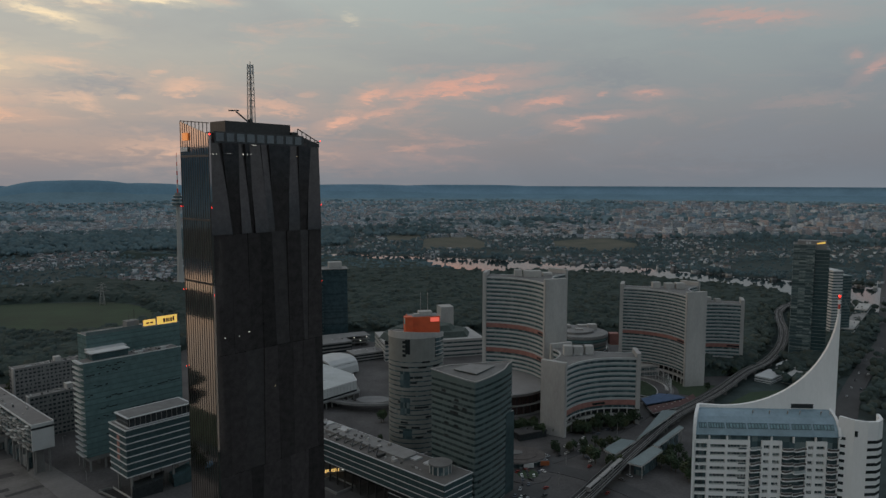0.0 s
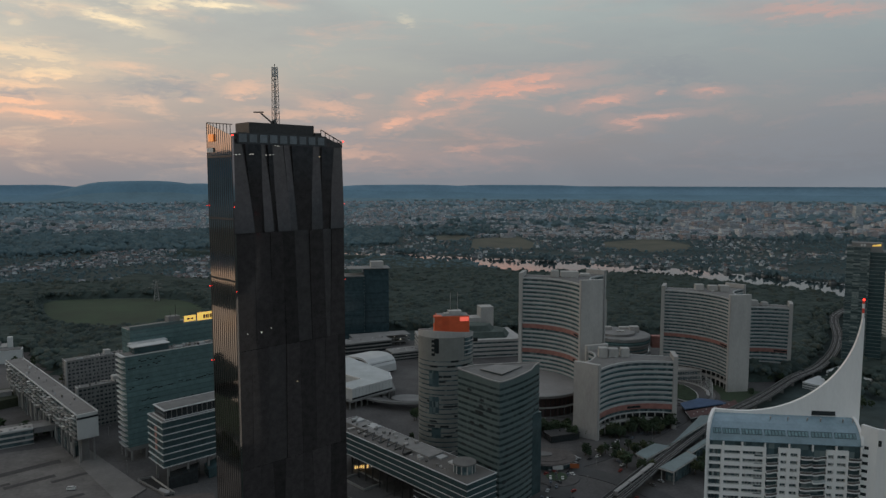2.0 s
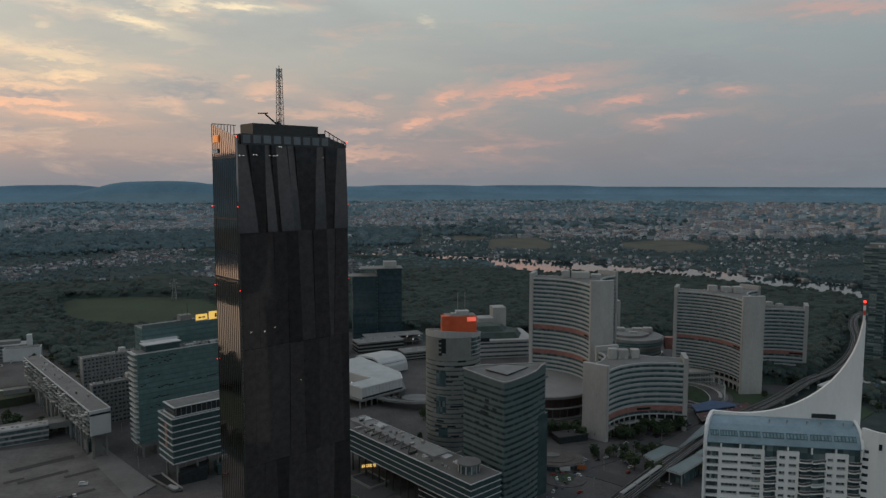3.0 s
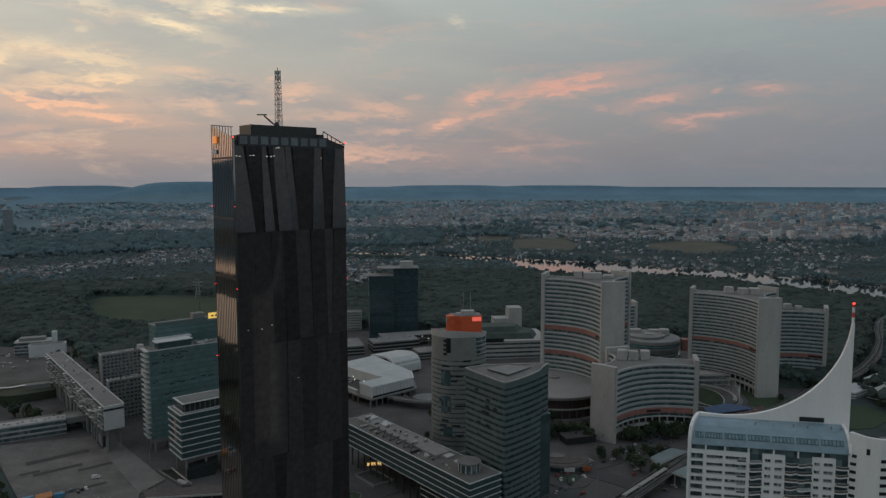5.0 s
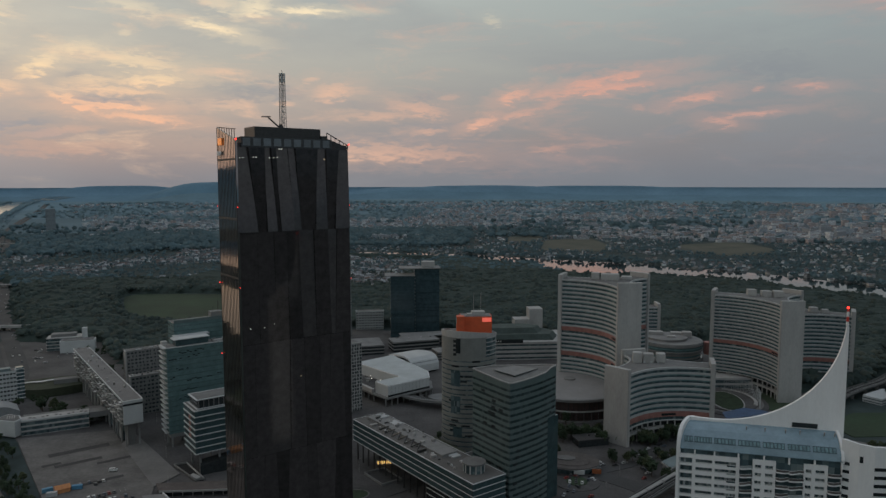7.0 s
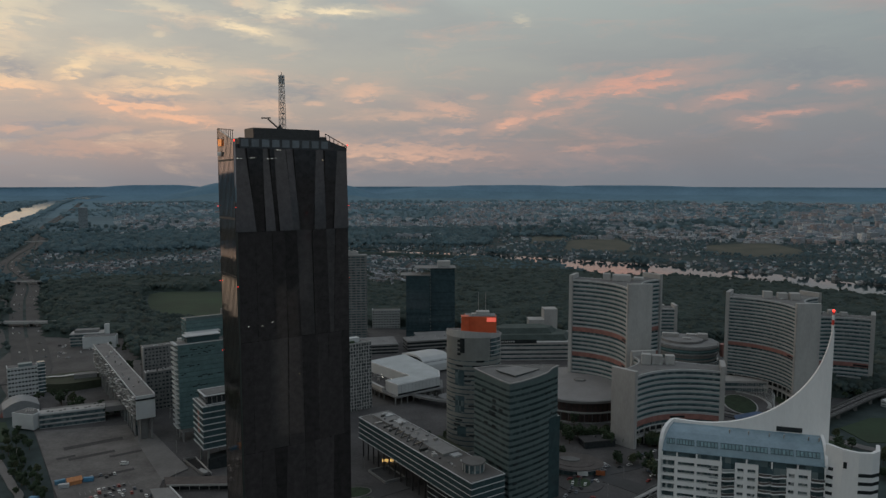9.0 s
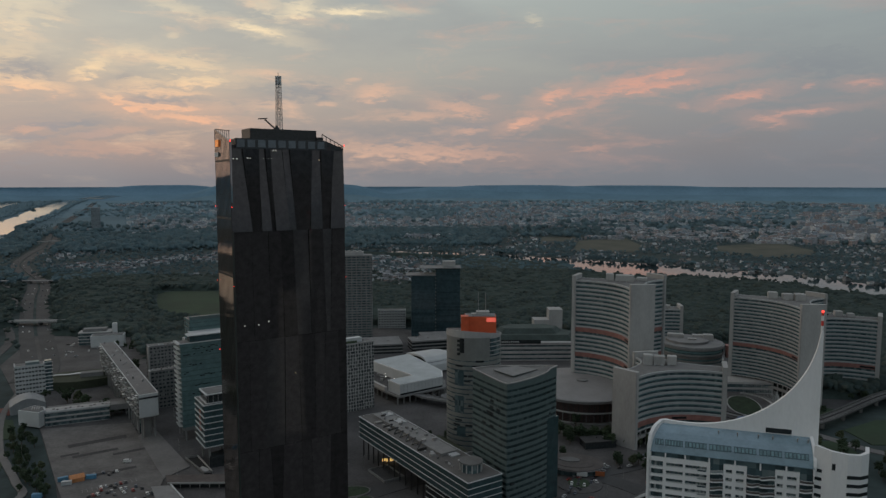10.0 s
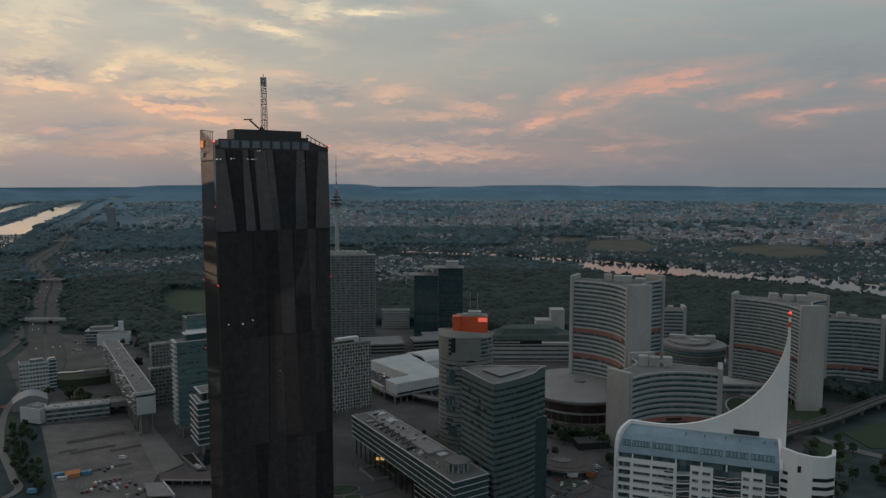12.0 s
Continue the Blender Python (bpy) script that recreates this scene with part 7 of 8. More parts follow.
# blue and red paved pavilion roof
t = thing("pavilion", 0, 0, 0, 0, "low pavilion with blue roof and dark red roof edge", "pavilion")
BLUE_P = [(174, 587.5), (213.5, 606.5), (209, 614), (194, 619), (174, 603)]
RED_P = [(174, 568.5), (209, 590), (224, 609.5), (225, 620), (208, 602), (174, 584.5)]
prism("wall", grow(BLUE_P, -1.5), 0, 5.4, DARKGLASS, t)
prism("roof", BLUE_P, 5.4, 6.2, mat("blue_roof_sheet", (0.060, 0.105, 0.190), 0.5, var=0.25, scale=0.2), t, "dull blue sheet roof")
prism("wall", grow(RED_P, -1.2), 0, 4.6, DARKGLASS, t)
prism("roof", RED_P, 4.6, 5.3, mat("dark_red_roof", (0.090, 0.045, 0.042), 0.8, var=0.25, scale=0.2), t, "dark red felt roof")
prism("roof_edge", grow(RED_P, 0.4), 4.3, 4.9, CONC, t)
for k in range(9):
    x, y = 178 + 4.6 * k, 576.5 + 3.6 * k + 2.6 * (k % 2)
    box("roof_light", x, x + 0.9, y, y + 0.9, 5.3, 5.7, CONC, t)

# ---- raised railway and its station ----
RAIL = smooth_line([(40, 345), (88, 412), (136, 484), (185, 552), (246, 618), (300, 685), (343, 730), (388, 797), (431, 880), (466, 966), (500, 1032), (560, 1100), (640, 1160)], 8)
ribbon("viaduct", RAIL, -5.2, 5.2, 7.6, mat("dark_ballast", (0.038, 0.036, 0.035), 0.95, var=0.3, scale=0.3), "raised concrete railway deck", "viaduct")
for o in (-5.4, 4.9):
    ribbon("viaduct", RAIL, o, o + 0.4, 8.6, ROOF, "concrete parapet of the raised railway", "viaduct")
for o in (-3.3, -1.8, 1.4, 2.9):
    ribbon("rail", RAIL, o, o + 0.25, 8.0, GALV, "steel rail on the raised track", "rail")
vp = thing("viaduct_piers", 0, 0, 0, 0, "row of concrete piers under the raised railway", "viaduct", kind="structure")
for k in range(4, len(RAIL), 3):
    x, y = RAIL[k]
    box("pier", x - 1.2, x + 1.2, y - 1.2, y + 1.2, 0, 6.7, CONC_D, vp)
for poly, z in (([(116.8, 465.7), (139, 492), (129, 496), (118.7, 484.6), (112, 476)], 9.5), ([(130.1, 446.6), (153, 474), (148.2, 483), (122.4, 452.8)], 9.5),
                ([(150, 477.5), (181.5, 516.5), (179.5, 521.5), (147.7, 481.5)], 10.6), ([(139.4, 492.5), (178, 541), (190, 558), (178, 558), (165, 536)], 10.2)):
    st = thing("station_roof", 0, 0, 0, 0, "flat blue-grey station roof beside the raised track", "station roof", "station roofs")
    prism("roof", grow(poly, -0.3), z, z + 0.7, STATION, st)
    prism("roof_edge", poly, z - 0.5, z + 0.4, CONC, st)
    c = sum((Vector(p) for p in poly), Vector((0, 0))) / len(poly)
    for p in poly:
        q = Vector(p).lerp(c, 0.15)
        box("post", q.x - 0.35, q.x + 0.35, q.y - 0.35, q.y + 0.35, 0, z - 0.5, GALV, st)
    prism("platform_wall", [tuple(Vector(p).lerp(c, 0.35)) for p in poly], 0, z - 0.5, RIBBON, st)


def train(k0, cars):
    t = thing("metro_train", *RAIL[k0], 7.65, 55, "silver metro train on the raised track", "train")
    for k in range(cars):
        bm = bmesh.new()
        add_box(bm, k * 18.5, k * 18.5 + 18, -1.4, 1.4, 0.6, 3.6)
        bmesh.ops.bevel(bm, geom=bm.edges[:], offset=0.25, segments=2, affect="EDGES")
        c = finish("carriage", bm, GALV, t)
        box("window_band", k * 18.5 + 1, k * 18.5 + 17, -1.44, 1.44, 2.0, 3.0, DARKGLASS, c)
        box("bogie", k * 18.5 + 2, k * 18.5 + 16, -1.1, 1.1, 0.36, 0.6, STEEL, c)


train(8, 3)

# round bus canopy
t = thing("round_shop", 52, 478, 0, 0, "low round shop building with dark roof and lit front", "shop")
prism("wall", circle(17, 36, 0, 0, 13), 0, 4.6, RIBBON, t)
prism("roof", circle(20, 36, 0, 0, 15.5), 4.6, 5.6, mat("dark_shop_roof", (0.085, 0.075, 0.07), 0.9, var=0.3, scale=0.2), t)
prism("roof_ring", circle(14, 36, 0, 0, 10.5), 5.6, 5.9, MATS["dark_shop_roof"], t)
prism("roof_rim", circle(20.4, 36, 0, 0, 15.9), 4.7, 5.1, CONC_D, t)
prism("skylight", circle(7, 20, -3, 2, 4), 5.9, 6.5, ROOF, t)
box("shop_sign", 3, 10, -15.2, -14.6, 2.2, 5.0, WHITE_D, t)
box("shop_sign", 15, 21, -11.4, -10.8, 2.0, 5.0, mat("orange_shop_sign", (0.30, 0.09, 0.03), 0.6, var=0.1), t)
# kiosk with yellow lights
t = thing("kiosk", -79, 456, 0, 20, "small kiosk with warm yellow lit front", "kiosk")
box("body", 0, 15, 0, 6, 0, 4.4, CONC_D, t)
box("roof", -0.8, 15.8, -1.6, 6.6, 4.4, 4.9, ROOF, t)
for k in range(7):
    box("lit_front", 0.4 + k * 1.4, 1.4 + k * 1.4, -0.1, 0.0, 1.0 + 0.4 * (k % 2), 3.2, glow("amber_front", (1.0, 0.62, 0.2), 0.7), t)
box("lit_sign", 11.5, 14.5, -1.7, -1.62, 2.2, 4.2, glow("white_sign", (1.0, 0.95, 0.85), 0.6), t)
# oval planted pits on the plaza
for x, y, rx, ry, a in ((-82, 405, 13, 8, 30), (-70, 398, 6, 4, 20)):
    t = thing("planter", x, y, 0, a, "oval white-rimmed planted pit in the plaza", "planter", "plaza planters")
    o, i_ = circle(rx, 32, 0, 0, ry), circle(rx - 0.9, 32, 0, 0, ry - 0.9)
    bm = bmesh.new()
    add_prism(bm, o, 0.3, 1.3)
    finish("rim", bm, PAVE_L, t)
    prism("planting", i_, 0.5, 1.45, LEAF[0], t)
t = thing("sunken_court", -66, 425, 0, GRID, "dark sunken court with low walls", "court")
box("floor", 0, 14, 0, 22, 0.1, 0.9, mat("dark_court_floor", (0.03, 0.03, 0.03), 0.9, var=0.2), t)
for a, b, c, d in ((-0.6, 14.6, -0.6, 0), (-0.6, 14.6, 22, 22.6), (-0.6, 0, 0, 22), (14, 14.6, 0, 22)):
    box("parapet", a, b, c, d, 0.2, 1.9, CONC_D, t)
# stair pit beside the promenade
t = thing("stair_pit", 0, 0, 0, 0, "open stair pit with pale parapets beside the promenade", "stairs")
PIT = [(-216, 427), (-188, 407), (-183, 410), (-209, 432)]
prism("pit_floor", PIT, 0.4, 1.05, mat("dark_pit_floor", (0.018, 0.018, 0.018), 0.95, var=0.2), t)
for a, b in ((0, 1), (1, 2), (2, 3), (3, 0)):
    strip("parapet", PIT[a], PIT[b], 0.35, 0.4, 2.3, CONC if a == 2 else CONC_D, 0.0)
for k in range(10):
    p = Vector((-196, 413.5)).lerp(Vector((-187, 408)), k / 10)
    box("step", p.x, p.x + 0.8, p.y, p.y + 4.0, 1.05, 1.15 + 0.1 * k, CONC, t)
t = thing("flat_canopy", 0, 0, 0, 0, "long dark flat canopy roof beside the promenade", "canopy")
CAN = [(-206.7, 392), (-197.7, 381.6), (-150, 395), (-157, 407)]
prism("roof", CAN, 3.6, 4.2, mat("dark_canopy_felt", (0.10, 0.085, 0.078), 0.95, var=0.25, scale=0.2), t)
strip("roof_edge", CAN[1], CAN[2], 0.3, 3.3, 4.4, CONC, 0.1)
prism("glazed_wall", [(-203, 391.5), (-196, 384), (-151, 397), (-157, 405)], 0.3, 3.6, DARKGLASS, t)
for k in range(8):
    p = Vector(CAN[1]).lerp(Vector(CAN[2]), k / 8 + 0.03) + Vector((0, 0.8))
    box("post", p.x - 0.15, p.x + 0.15, p.y - 0.15, p.y + 0.15, 0.3, 3.6, GALV, t)
t = thing("ramp_canopy", 0, 0, 0, 0, "pale sloping wedge canopy beside the car park", "canopy")
prism("roof", [(-205, 375), (-189, 358.6), (-173, 363), (-193, 378.5)], [3.2, 3.6, 4.4, 4.0], [3.8, 4.2, 5.0, 4.6], CONC_D, t)
strip("rim", (-173, 363), (-193, 378.5), 0.4, 3.5, 5.6, WHITE_D, 0.2)
for x, y in ((-202, 374.5), (-190, 361), (-176, 364), (-192, 375)):
    box("post", x - 0.2, x + 0.2, y - 0.2, y + 0.2, 0.3, 3.6, CONC_D, t)

# ---- further away ----
t = thing("office_tower", 383, 768, 0, -26, "tall slim glass office tower with lit yellow sign", "office tower")
SLIM = pane_mat("slim_tower_glass", (0.058, 0.088, 0.094), (0.26, 0.30, 0.29), (6.4, 40.0, 1.9), share=0.36)
banded(t, rect(21, 26, 10.5, 13), 0, 127.0, 34, 0.14, SLIM, GREEN_BAND, out=0.12)
banded(t, rect(14, 26, 28.3, 15), 0, 122.0, 32, 0.14, TEAL_D, GREEN_BAND, out=0.12)
box("plant_room", 4, 32, 4, 20, 122.5, 131.5, CONC_D, t)
bm = bmesh.new()
add_prism(bm, [(22.5, 3.6), (30.5, 3.6), (30.5, 3.95), (22.5, 3.95)], [128, 128.8, 128.8, 128], [129.0, 131.0, 131.0, 129.0])
finish("lit_sign", bm, SIGN_Y, t, "lit yellow wedge sign")
for x in (9.5, 12.2):
    box("sign_bar", x + 2.5, x + 4.5, 3.6, 3.95, 128, 130.4, WHITE_D, t)
t = thing("office_tower", 478, 858, 0, 0, "pale office block with glazed corner beside the tower", "office tower")
slab_floor(t, 0, 12, 0, 26, 0, 86, 24, RIBBON, WHITE_D, 2.0, 0.2)
slab_floor(t, 13, 24, 2, 26, 0, 80, 22, RIBBON, GREEN_BAND, 1.2, 0.2)
for k, (L_, H_, m_) in enumerate(((62, 15, CONC), (70, 12, CONC_D), (58, 17, CONC))):
    t = thing("row_building", 503 + 44 * k, 852 + 60 * k, 0, 53.6, "pale flat-roofed row building along the avenue", "apartment block", "avenue row")
    slab_floor(t, 0, L_, 0, 15, 0, H_, 4, RIBBON, m_, 1.5, 0.3, ROOF)
    clutter(t, 3, L_ - 4, 2, 13, H_ + 0.3, 10, 70 + k, 1.8)
for k in range(7):
    t = thing("row_building", 400 + k * 36, 560 + k * 64, 0, 60, "grey flat-roofed workshop along the avenue", "workshop", "avenue workshops")
    slab_floor(t, 0, 30 + 6 * (k % 3), -16, 0, 0, 8 + 2 * (k % 3), 2, RIBBON, CONC_D, 1.8, 0.2, CONC_D if k % 2 else ROOF)
    clutter(t, 2, 26, -14, -2, 8.3 + 2 * (k % 3), 9, 80 + k, 2.0)
for x, y, L, D, H in ((470, 1095, 75, 14, 7), (330, 760, 26, 14, 6), (360, 700, 40, 22, 6.5), (318, 668, 34, 16, 5), (520, 985, 40, 16, 8)):
    t = thing("low_hall", x, y, 0, 18 if y > 900 else 44, "low pale hall with flat roof among trees", "hall", "low halls")
    slab_floor(t, 0, L, 0, D, 0, H, 2, RIBBON, WHITE_D, 1.6, 0.2, ROOF_L)
t = thing("low_hall", 345, 660, 0, 44, "workshop roof with blue covers beside the railway", "workshop")
slab_floor(t, 0, 44, 0, 20, 0, 6, 1, RIBBON, CONC, 1.6, 0.2, ROOF)
for k in range(4):
    box("blue_cover", 3 + k * 6, 7.5 + k * 6, 3, 8, 6.4, 8.0, mat("blue_cover", (0.06, 0.14, 0.26), 0.6, var=0.2), t)

# the slender observation tower in the park
t = thing("observation_tower", -489, 1306, 0, 0, "slender concrete observation tower with round pod and mast", "observation tower")
bm = bmesh.new()
prev = None
for z, r in ((0, 7.5), (20, 5.6), (60, 4.4), (110, 3.7), (148, 3.3), (172, 3.2)):
    cur = [bm.verts.new((r * math.cos(6.2832 * k / 20), r * math.sin(6.2832 * k / 20), z)) for k in range(20)]
    if prev:
        for k in range(20):
            bm.faces.new((prev[k], prev[(k + 1) % 20], cur[(k + 1) % 20], cur[k]))
    prev = cur
bm.faces.new(prev)
finish("shaft", bm, CONC, t)
for r, z0, z1, m in ((8.5, 148, 150, CONC_D), (10.8, 151, 154.5, RIBBON), (11.6, 154.5, 156, CONC), (10.4, 157.5, 161, RIBBON), (11.2, 161, 162.4, CONC), (7.6, 164, 167, RIBBON), (8.6, 167, 168, CONC), (5.2, 168, 173, CONC_D)):
    prism("pod_ring", circle(r, 28), z0, z1, m, t)
red = MATS["red_paint"]
for k in range(9):
    prism("mast_section", circle(1.5 - 0.14 * k, 8), 173 + k * 8.1, 181.1 + k * 8.1, WHITE_D if k % 2 else red, t)

# power pylon at the meadow's edge
t = thing("power_pylon", -537, 1101, 0, 20, "grey steel lattice power pylon", "pylon")
for i, j in ((-1, -1), (1, -1), (1, 1), (-1, 1)):
    bm = bmesh.new()
    add_bar(bm, (4 * i, 4 * j, 0), (0.7 * i, 0.7 * j, 34), 0.3)
    finish("leg", bm, GALV, t)
for z, w in ((22, 11), (28, 8), (33, 5)):
    bm = bmesh.new()
    add_bar(bm, (-w, 0, z), (w, 0, z), 0.3), add_bar(bm, (-w, 0, z), (0, 0, z + 2.5), 0.16), add_bar(bm, (w, 0, z), (0, 0, z + 2.5), 0.16)
    finish("cross_arm", bm, GALV, t)
bm = bmesh.new()
for k in range(7):
    z0, z1 = k * 4.8, k * 4.8 + 4.8
    a, b = 4 - 3.3 * z0 / 34, 4 - 3.3 * z1 / 34
    for s in ((-1, -1, 1, -1), (1, -1, 1, 1), (1, 1, -1, 1), (-1, 1, -1, -1)):
        add_bar(bm, (s[0] * a, s[1] * a, z0), (s[2] * b, s[3] * b, z1), 0.14)
        add_bar(bm, (s[2] * a, s[3] * a, z0), (s[0] * b, s[1] * b, z1), 0.14)
finish("bracing", bm, GALV, t)

# bridges over the river arm and the motorway
for (x0, y0), (x1, y1), w, z in (((-1900, 1560), (-1480, 2090), 9, 9), ((-2350, 2045), (-1900, 1905), 8, 9), ((-2850, 2250), (-2440, 2530), 8, 10)):
    d = math.hypot(x1 - x0, y1 - y0)
    t = thing("bridge", x0, y0, 0, math.degrees(math.atan2(y1 - y0, x1 - x0)), "long low concrete bridge across river and motorway", "bridge", "river bridges")
    box("deck", -60, d + 40, -w / 2, w / 2, z - 1.6, z, CONC_D, t)
    box("parapet", -60, d + 40, -w / 2 - 0.4, -w / 2, z - 1.6, z + 1.2, CONC, t)
    for k in range(int(d / 45)):
        box("pier", k * 45, k * 45 + 3, -w / 3, w / 3, 0, z - 1.6, CONC_D, t)
t = thing("bridge", -760, 770, 0, 15, "motorway overpass with dark deck", "bridge")
box("deck", -30, 190, -7, 7, 5.5, 7, CONC_D, t)
box("parapet", -30, 190, -7.4, -7, 5.5, 8.2, CONC, t)
for k in range(5):
    box("pier", k * 36, k * 36 + 2, -4, 4, 0, 5.5, CONC_D, t)
t = thing("bridge", -1090, 1085, 0, 18, "pale concrete overpass across the motorway", "bridge")
box("deck", -20, 150, -6, 6, 5.5, 7, CONC_D, t)
for k in range(4):
    box("pier", k * 36, k * 36 + 2, -4, 4, 0, 5.5, CONC_D, t)
# pale tower among the riverside suburbs, distance haze put into its plaster colour
fx, fy, fz = fold(-1948, 2370, 0)
t = thing("tower_block", fx, fy, fz - 1, 40, "tall pale tower block near the motorway", "tower block")
slab_floor(t, -16, 16, -9, 9, 0, 92, 29, RIBBON, mat("hazy_plaster", (0.26, 0.29, 0.31), 0.8, var=0.1, scale=0.1), 2.2, 0.2)
# lone far tower block
fx, fy, fz = fold(1887, 3847, 0)
t = thing("tower_block", fx, fy, fz - 2, 20, "lone pale tower block far out in the suburbs", "tower block")
slab_floor(t, -18, 18, -9, 9, 0, 60, 20, RIBBON, WHITE_D, 2.2, 0.2)


# ---- single trees ----
protos = [tree(k, 13 + k, LEAF[k % 3]) for k in range(4)]
rt = random.Random(21)


def plant(x, y, s=1.0):
    p = rt.choice(protos)
    m = pose(x, y, 0.2, 0, 0, rt.uniform(0, 360))
    o = copy_thing(p, m)
    o.scale = [s * rt.uniform(0.75, 1.1)] * 3
    return o


spots = []
for x, y, rx, ry, n in ((140, 556, 16, 7, 14), (60, 532, 22, 8, 12), (318, 750, 26, 22, 14), (285, 700, 14, 16, 8), (255, 640, 8, 10, 4), (205, 610, 14, 10, 7),
                        (-345, 505, 26, 14, 10), (-400, 520, 22, 10, 8), (-330, 640, 30, 30, 16), (-470, 690, 30, 20, 6), (-130, 660, 16, 8, 5), (-30, 560, 22, 20, 10),
                        (30, 580, 18, 16, 8), (10, 610, 14, 10, 6), (110, 470, 12, 12, 5), (170, 455, 22, 18, 9), (215, 500, 24, 26, 12), (-300, 600, 20, 26, 8), (350, 640, 26, 26, 10),
                        (230, 560, 22, 26, 10), (-245, 560, 20, 20, 8), (0, 700, 20, 12, 6), (100, 720, 20, 10, 5), (-480, 470, 34, 20, 8), (290, 850, 40, 30, 14), (380, 740, 40, 40, 14)):
    for _ in range(n):
        spots.append((x + rt.uniform(-rx, rx), y + rt.uniform(-ry, ry), 0.8))
for k in range(46):      # hedge of low trees along the car park's river side
    f = k / 45
    w = rt.uniform(3, 22)
    spots.append((-366 + 106 * f - 0.66 * w, 448 - 92 * f - 0.75 * w, 0.5))
for k in range(26):      # dark trees beside the raised railway
    spots.append((268 + rt.uniform(-18, 34), 520 + rt.uniform(-30, 34), 0.7))
for k in range(10):
    spots.append((172 + rt.uniform(-14, 14), 470 + rt.uniform(-24, 24), 0.7))
for x, y, n in ((100, 535, 22), (75, 545, 12), (130, 545, 16), (40, 540, 10), (92, 490, 8), (30, 500, 6), (125, 500, 6)):
    for _ in range(n):      # street trees before the low tower
        spots.append((x + rt.uniform(-14, 14), y + rt.uniform(-8, 8), 0.62))
for k in range(8):
    spots.append((-76 + 16 * (k % 4) + rt.uniform(-3, 3), 500 + 14 * (k // 4), 0.45))
PAV = [(170, 565), (232, 605), (232, 626), (205, 628), (170, 606)]
spots = [p for p in spots if line_dist(p[0], p[1], RAILL) > 11 and line_dist(p[0], p[1], AVENUE) > 12 and not inside(p[0], p[1], PAV)]
spots.sort(key=lambda p: math.hypot(p[0] - 40, p[1]))
for x, y, s in spots[:285]:
    plant(x, y, s)
gc, gr = [], []
for x, y, s in spots[285:]:
    h = 12.0 * s * rt.uniform(0.8, 1.1)
    for k in range(26):
        a, e, q = rt.uniform(0, 6.283), rt.uniform(-0.7, 1.0), rt.uniform(0.5, 1.0)
        w = h * 0.32 * math.sqrt(max(0.05, 1 - e * e)) * q
        gc.append((x + w * math.cos(a), y + w * math.sin(a), 0.2 + h * (0.58 + 0.36 * e * q)))
        gr.append((h * rt.uniform(0.06, 0.12),) * 3)
grove = tagged(new("grove", clump_mesh("grove", np.array(gc), np.array(gr), LEAF[1], 0.85, 0.4)), "leafy dark green trees between the buildings", "trees", kind="stuff")
for k, p in enumerate(protos):
    p.matrix_basis = pose(-420 + 14 * k, 610 + 9 * k, 0.2)


# ---- cars ----
def car(col, name, van=False):
    m = mat("car_paint_" + name, col, 0.3, 0.2, var=0.05, spec=0.6)
    t = thing("car", 0, 0, 0, 0, "parked %s %s with dark windows" % (name, "delivery van" if van else "car"), "van" if van else "car")
    L, W = (5.4, 1.95) if van else (4.4, 1.8)
    bm = bmesh.new()
    add_box(bm, -L / 2, L / 2, -W / 2, W / 2, 0.3, 1.9 if van else 0.92)
    bmesh.ops.bevel(bm, geom=bm.edges[:], offset=0.16, segments=2, affect="EDGES")
    finish("body", bm, m, t)
    x0, x1 = (-L / 2 + 0.1, L / 2 - 0.7) if van else (-1.5, 1.0)
    prism("cabin", [(x0, -W / 2 + 0.1), (x1, -W / 2 + 0.1), (x1, W / 2 - 0.1), (x0, W / 2 - 0.1)], 1.9 if van else 0.9, 2.3 if van else 1.34, DARKGLASS, t,
          poly_top=[(x0 + 0.35, -W / 2 + 0.25), (x1 - 0.55, -W / 2 + 0.25), (x1 - 0.55, W / 2 - 0.25), (x0 + 0.35, W / 2 - 0.25)])
    prism("roof", [(x0 + 0.3, -W / 2 + 0.22), (x1 - 0.5, -W / 2 + 0.22), (x1 - 0.5, W / 2 - 0.22), (x0 + 0.3, W / 2 - 0.22)], 2.28 if van else 1.34, 2.36 if van else 1.42, m, t)
    for sx in (-1, 1):
        for sy in (-1, 1):
            bm = bmesh.new()
            bmesh.ops.create_cone(bm, cap_ends=True, segments=12, radius1=0.32, radius2=0.32, depth=0.22, matrix=Matrix.Translation((sx * L * 0.3, sy * (W / 2 - 0.08), 0.32)) @ Matrix.Rotation(math.pi / 2, 4, "X"))
            finish("wheel", bm, STEEL, t)
    return t


cars = [car(c, n) for c, n in (((0.72, 0.72, 0.70), "white"), ((0.40, 0.41, 0.42), "silver"), ((0.04, 0.04, 0.045), "black"), ((0.10, 0.12, 0.15), "dark blue"), ((0.30, 0.05, 0.04), "red"), ((0.18, 0.18, 0.18), "grey"))]
van = car((0.74, 0.74, 0.72), "white", True)
rc = random.Random(33)
U, V = Vector((0.673, 0.740)), Vector((-0.740, 0.673))
lot = Vector((-243, 362))
for x, y, n in ((-256, 381.5, 7), (-243, 391.5, 5), (-236, 360, 9), (-222, 366.5, 8), (-206, 361, 6)):
    for k in range(n):
        if rc.random() < 0.88:
            p = Vector((x, y)) + U * (k * 2.7 - 2.5) + V * (2.8 * rc.choice([0, 0, 1.9]) + rc.uniform(-0.3, 0.3))
            copy_thing(rc.choice(cars), pose(p.x, p.y, 0.76, 0, 0, GRID + 90 + rc.uniform(-4, 4)))
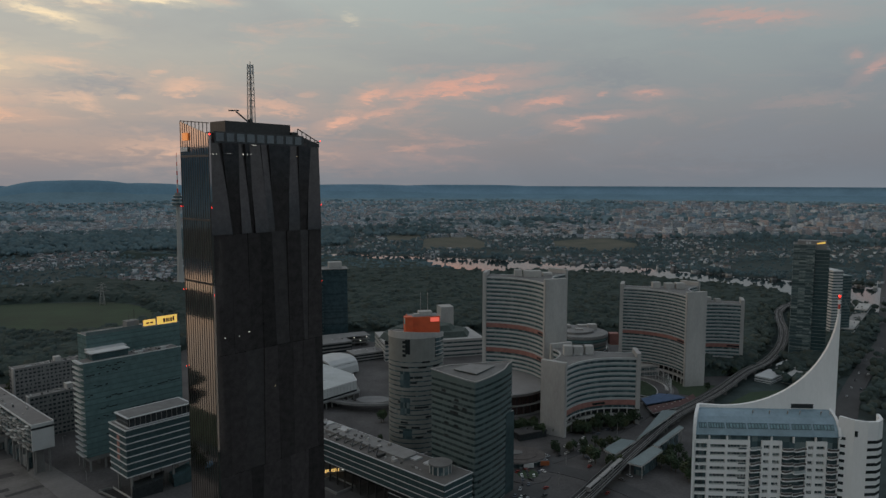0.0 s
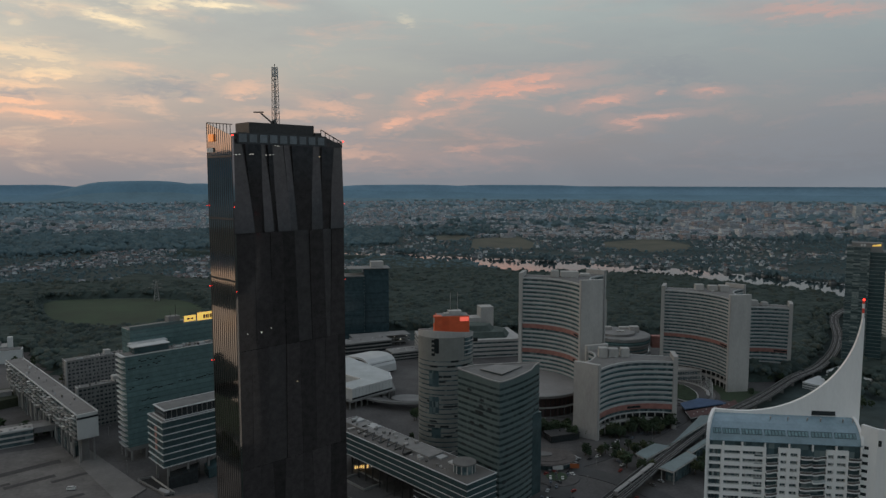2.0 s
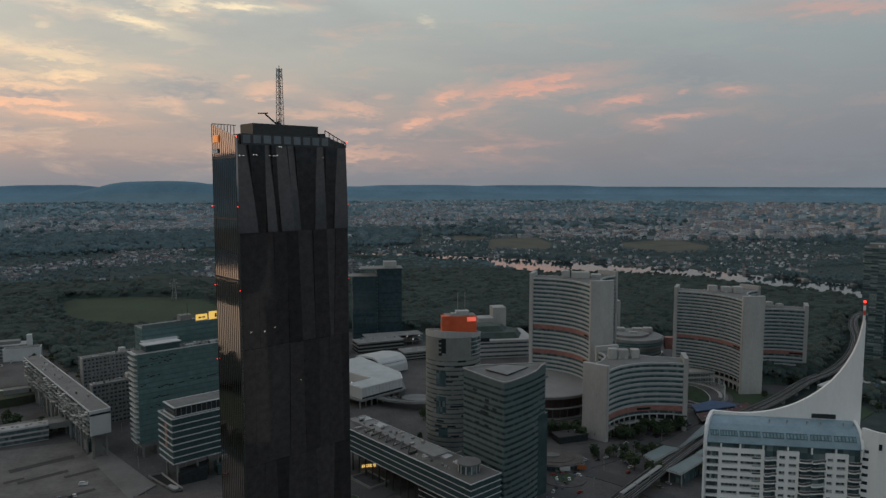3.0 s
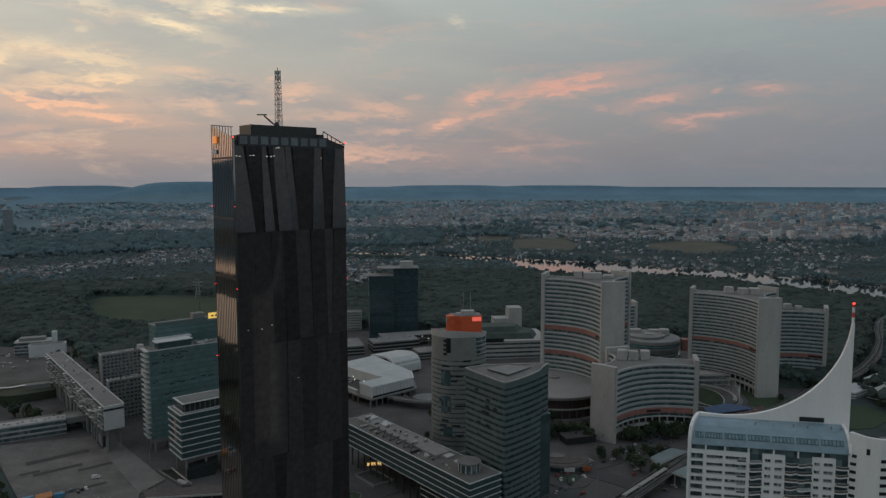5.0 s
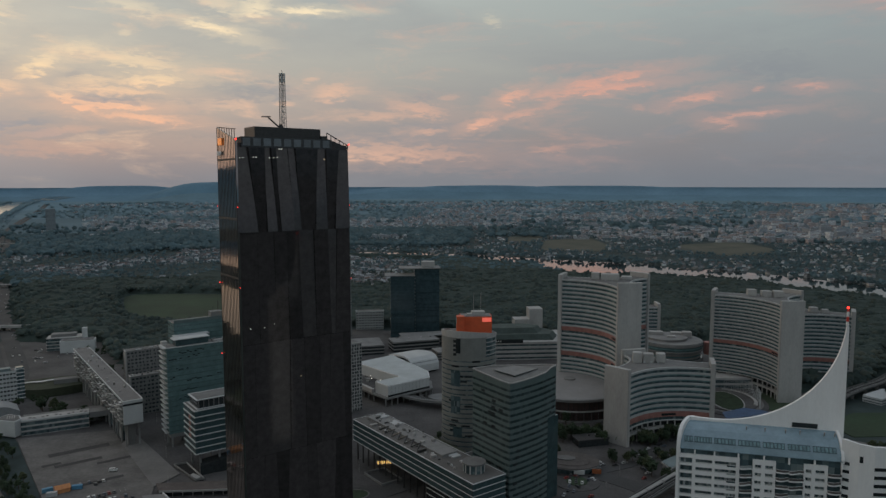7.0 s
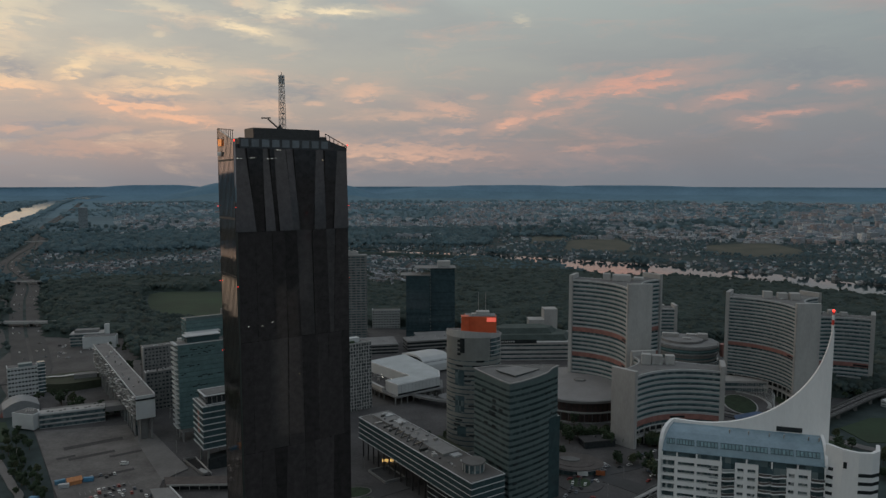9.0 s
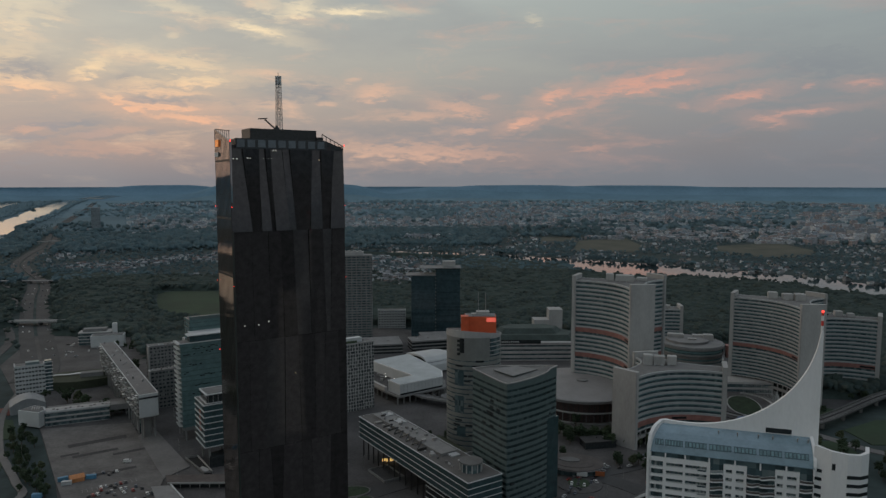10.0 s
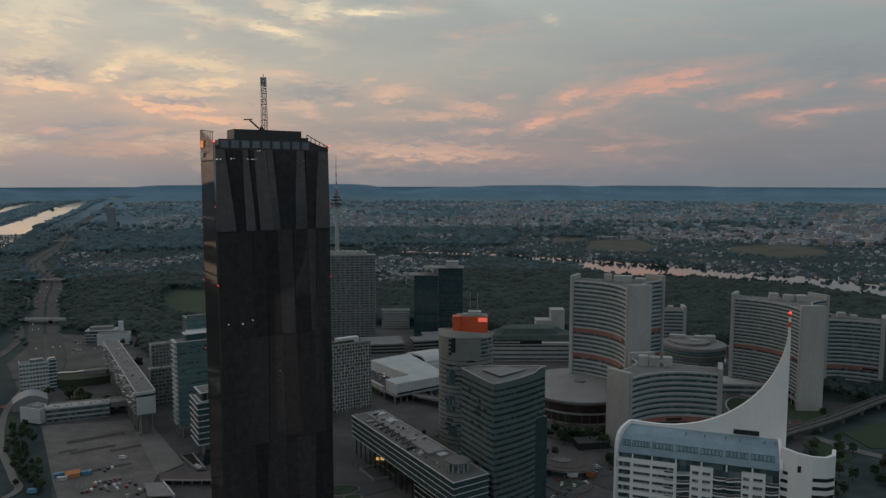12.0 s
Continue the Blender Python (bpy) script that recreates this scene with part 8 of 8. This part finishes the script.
for k in range(14):
    copy_thing(rc.choice(cars[:3]), pose(-545 + rc.uniform(-60, 50), 680 + rc.uniform(-30, 30), 0.31, 0, 0, 40 + 90 * (k % 2)))
van.matrix_basis = pose(-251, 410.7, 0.76, 0, 0, 20)
for k, c in enumerate(cars):
    p = Vector((-312 + 12 * (k % 3), 436 - 16 * k))
    c.matrix_basis = pose(-239 + 2.9 * k * 0.673, 371 + 2.9 * k * 0.74, 0.76, 0, 0, GRID + 90)


def line_cars(line, offs, k0, k1, step, z):
    d = densify(line[k0:k1], step)
    for o in offs:
        a = along(d, o)
        for k in range(1, len(a) - 1):
            if rc.random() < 0.45:
                h = math.degrees(math.atan2(a[k + 1][1] - a[k][1], a[k + 1][0] - a[k][0]))
                copy_thing(rc.choice(cars[:4]), pose(a[k][0], a[k][1], z, 0, 0, h + (180 if o > 0 else 0)))


line_cars(HIGHWAY, (-14, -7, 7, 14), 6, 36, 30, 0.95)
for k in range(26):
    copy_thing(rc.choice(cars), pose(62 + rc.uniform(-40, 70), 440 + rc.uniform(-50, 45), 0.63, 0, 0, rc.choice([40, 130, 55]) + rc.uniform(-8, 8)))
line_cars(MAIN, (-6, -2, 2, 6), 0, 30, 10, 0.62)
line_cars(densify([(352, 599), (466, 755), (552, 866), (645, 1014), (800, 1260)], 60), (-4, 4), 0, 20, 30, 0.62)

# things left on the car park
t = thing("market_tent", -263, 372, 0.75, GRID, "orange pitched market tent on the car park", "tent")
bm = bmesh.new()
add_prism(bm, [(0, 0), (8, 0), (8, 6), (0, 6)], 0, 2.6)
finish("wall", bm, mat("orange_canvas", (0.55, 0.24, 0.10), 0.85, var=0.15, scale=0.4), t)
bm = bmesh.new()
v = [bm.verts.new(p) for p in ((-0.4, -0.4, 2.6), (8.4, -0.4, 2.6), (8.4, 6.4, 2.6), (-0.4, 6.4, 2.6), (-0.4, 3, 4.4), (8.4, 3, 4.4))]
for f in ((0, 1, 5, 4), (2, 3, 4, 5), (1, 2, 5), (3, 0, 4), (3, 2, 1, 0)):
    bm.faces.new([v[i] for i in f])
finish("roof", bm, MATS["orange_canvas"], t)
for x, y, a, c in ((-258, 379.5, 25, (0.08, 0.24, 0.38)), (-272, 371, 50, (0.10, 0.26, 0.38)), (-266, 367, 30, (0.45, 0.46, 0.46)), (-270, 347.5, 20, (0.14, 0.30, 0.45))):
    t = thing("container", x, y, 0.75, a, "steel site container with ribbed sides", "container")
    mm = mat("container_%d" % int(c[0] * 100), c, 0.6, var=0.15, scale=0.5)
    box("body", 0, 6, 0, 2.4, 0.1, 2.6, mm, t)
    for k in range(9):
        box("rib", 0.3 + k * 0.65, 0.5 + k * 0.65, -0.06, 0.0, 0.2, 2.5, mm, t)
# painted bays and patches of the car park
pm = mat("worn_road_paint", (0.32, 0.31, 0.30), 0.9, var=0.3, scale=0.8)
lp = thing("bay_marking", 0, 0, 0, 0, "worn pale bay lines on the asphalt", "road marking", kind="structure")
for k in range(12):
    p = lot + U * (k * 2.9 - 1.4) + V * 2
    ob = box("line", -0.08, 0.08, 0, 5, 0.70, 0.765, pm, lp)
    ob.matrix_basis = pose(p.x, p.y, 0, 0, 0, GRID)
patch = mat("dark_asphalt_patch", (0.05, 0.049, 0.048), 0.95, var=0.3, scale=0.1)
for x, y, w, d in ((-300, 440, 40, 7), (-285, 420, 30, 5), (-262, 430, 26, 4), (-300, 412, 12, 4), (-250, 395, 30, 4)):
    t = tagged(box("asphalt_patch", -w / 2, w / 2, -d / 2, d / 2, -0.3, 0.03, patch, None), "darker repaired strip in the asphalt", "asphalt patch", kind="structure")
    t.matrix_basis = pose(x, y, 0.76, 0, 0, GRID)


# ---- street lamps ----
def street_lamp():
    t = thing("street_lamp", 0, 0, 0, 0, "slim grey street lamp with a single arm", "street lamp", "plaza lamps")
    prism("pole", circle(0.12, 8), 0, 8, GALV, t)
    bm = bmesh.new()
    add_bar(bm, (0, 0, 7.9), (1.4, 0, 8.2), 0.06)
    finish("arm", bm, GALV, t)
    box("head", 1.2, 1.9, -0.15, 0.15, 8.12, 8.3, GALV, t)
    return t


lamp0 = street_lamp()
lamp0.matrix_basis = pose(-95, 430, 0.3)
for x, y in ((-88, 444), (-60, 470), (-30, 455), (20, 468), (85, 470), (110, 500), (135, 530), (-300, 495), (-280, 505), (-230, 440), (-250, 470), (-330, 400), (-200, 395), (40, 440), (75, 440)):
    copy_thing(lamp0, pose(x, y, 0.3, 0, 0, rt.uniform(0, 360)))
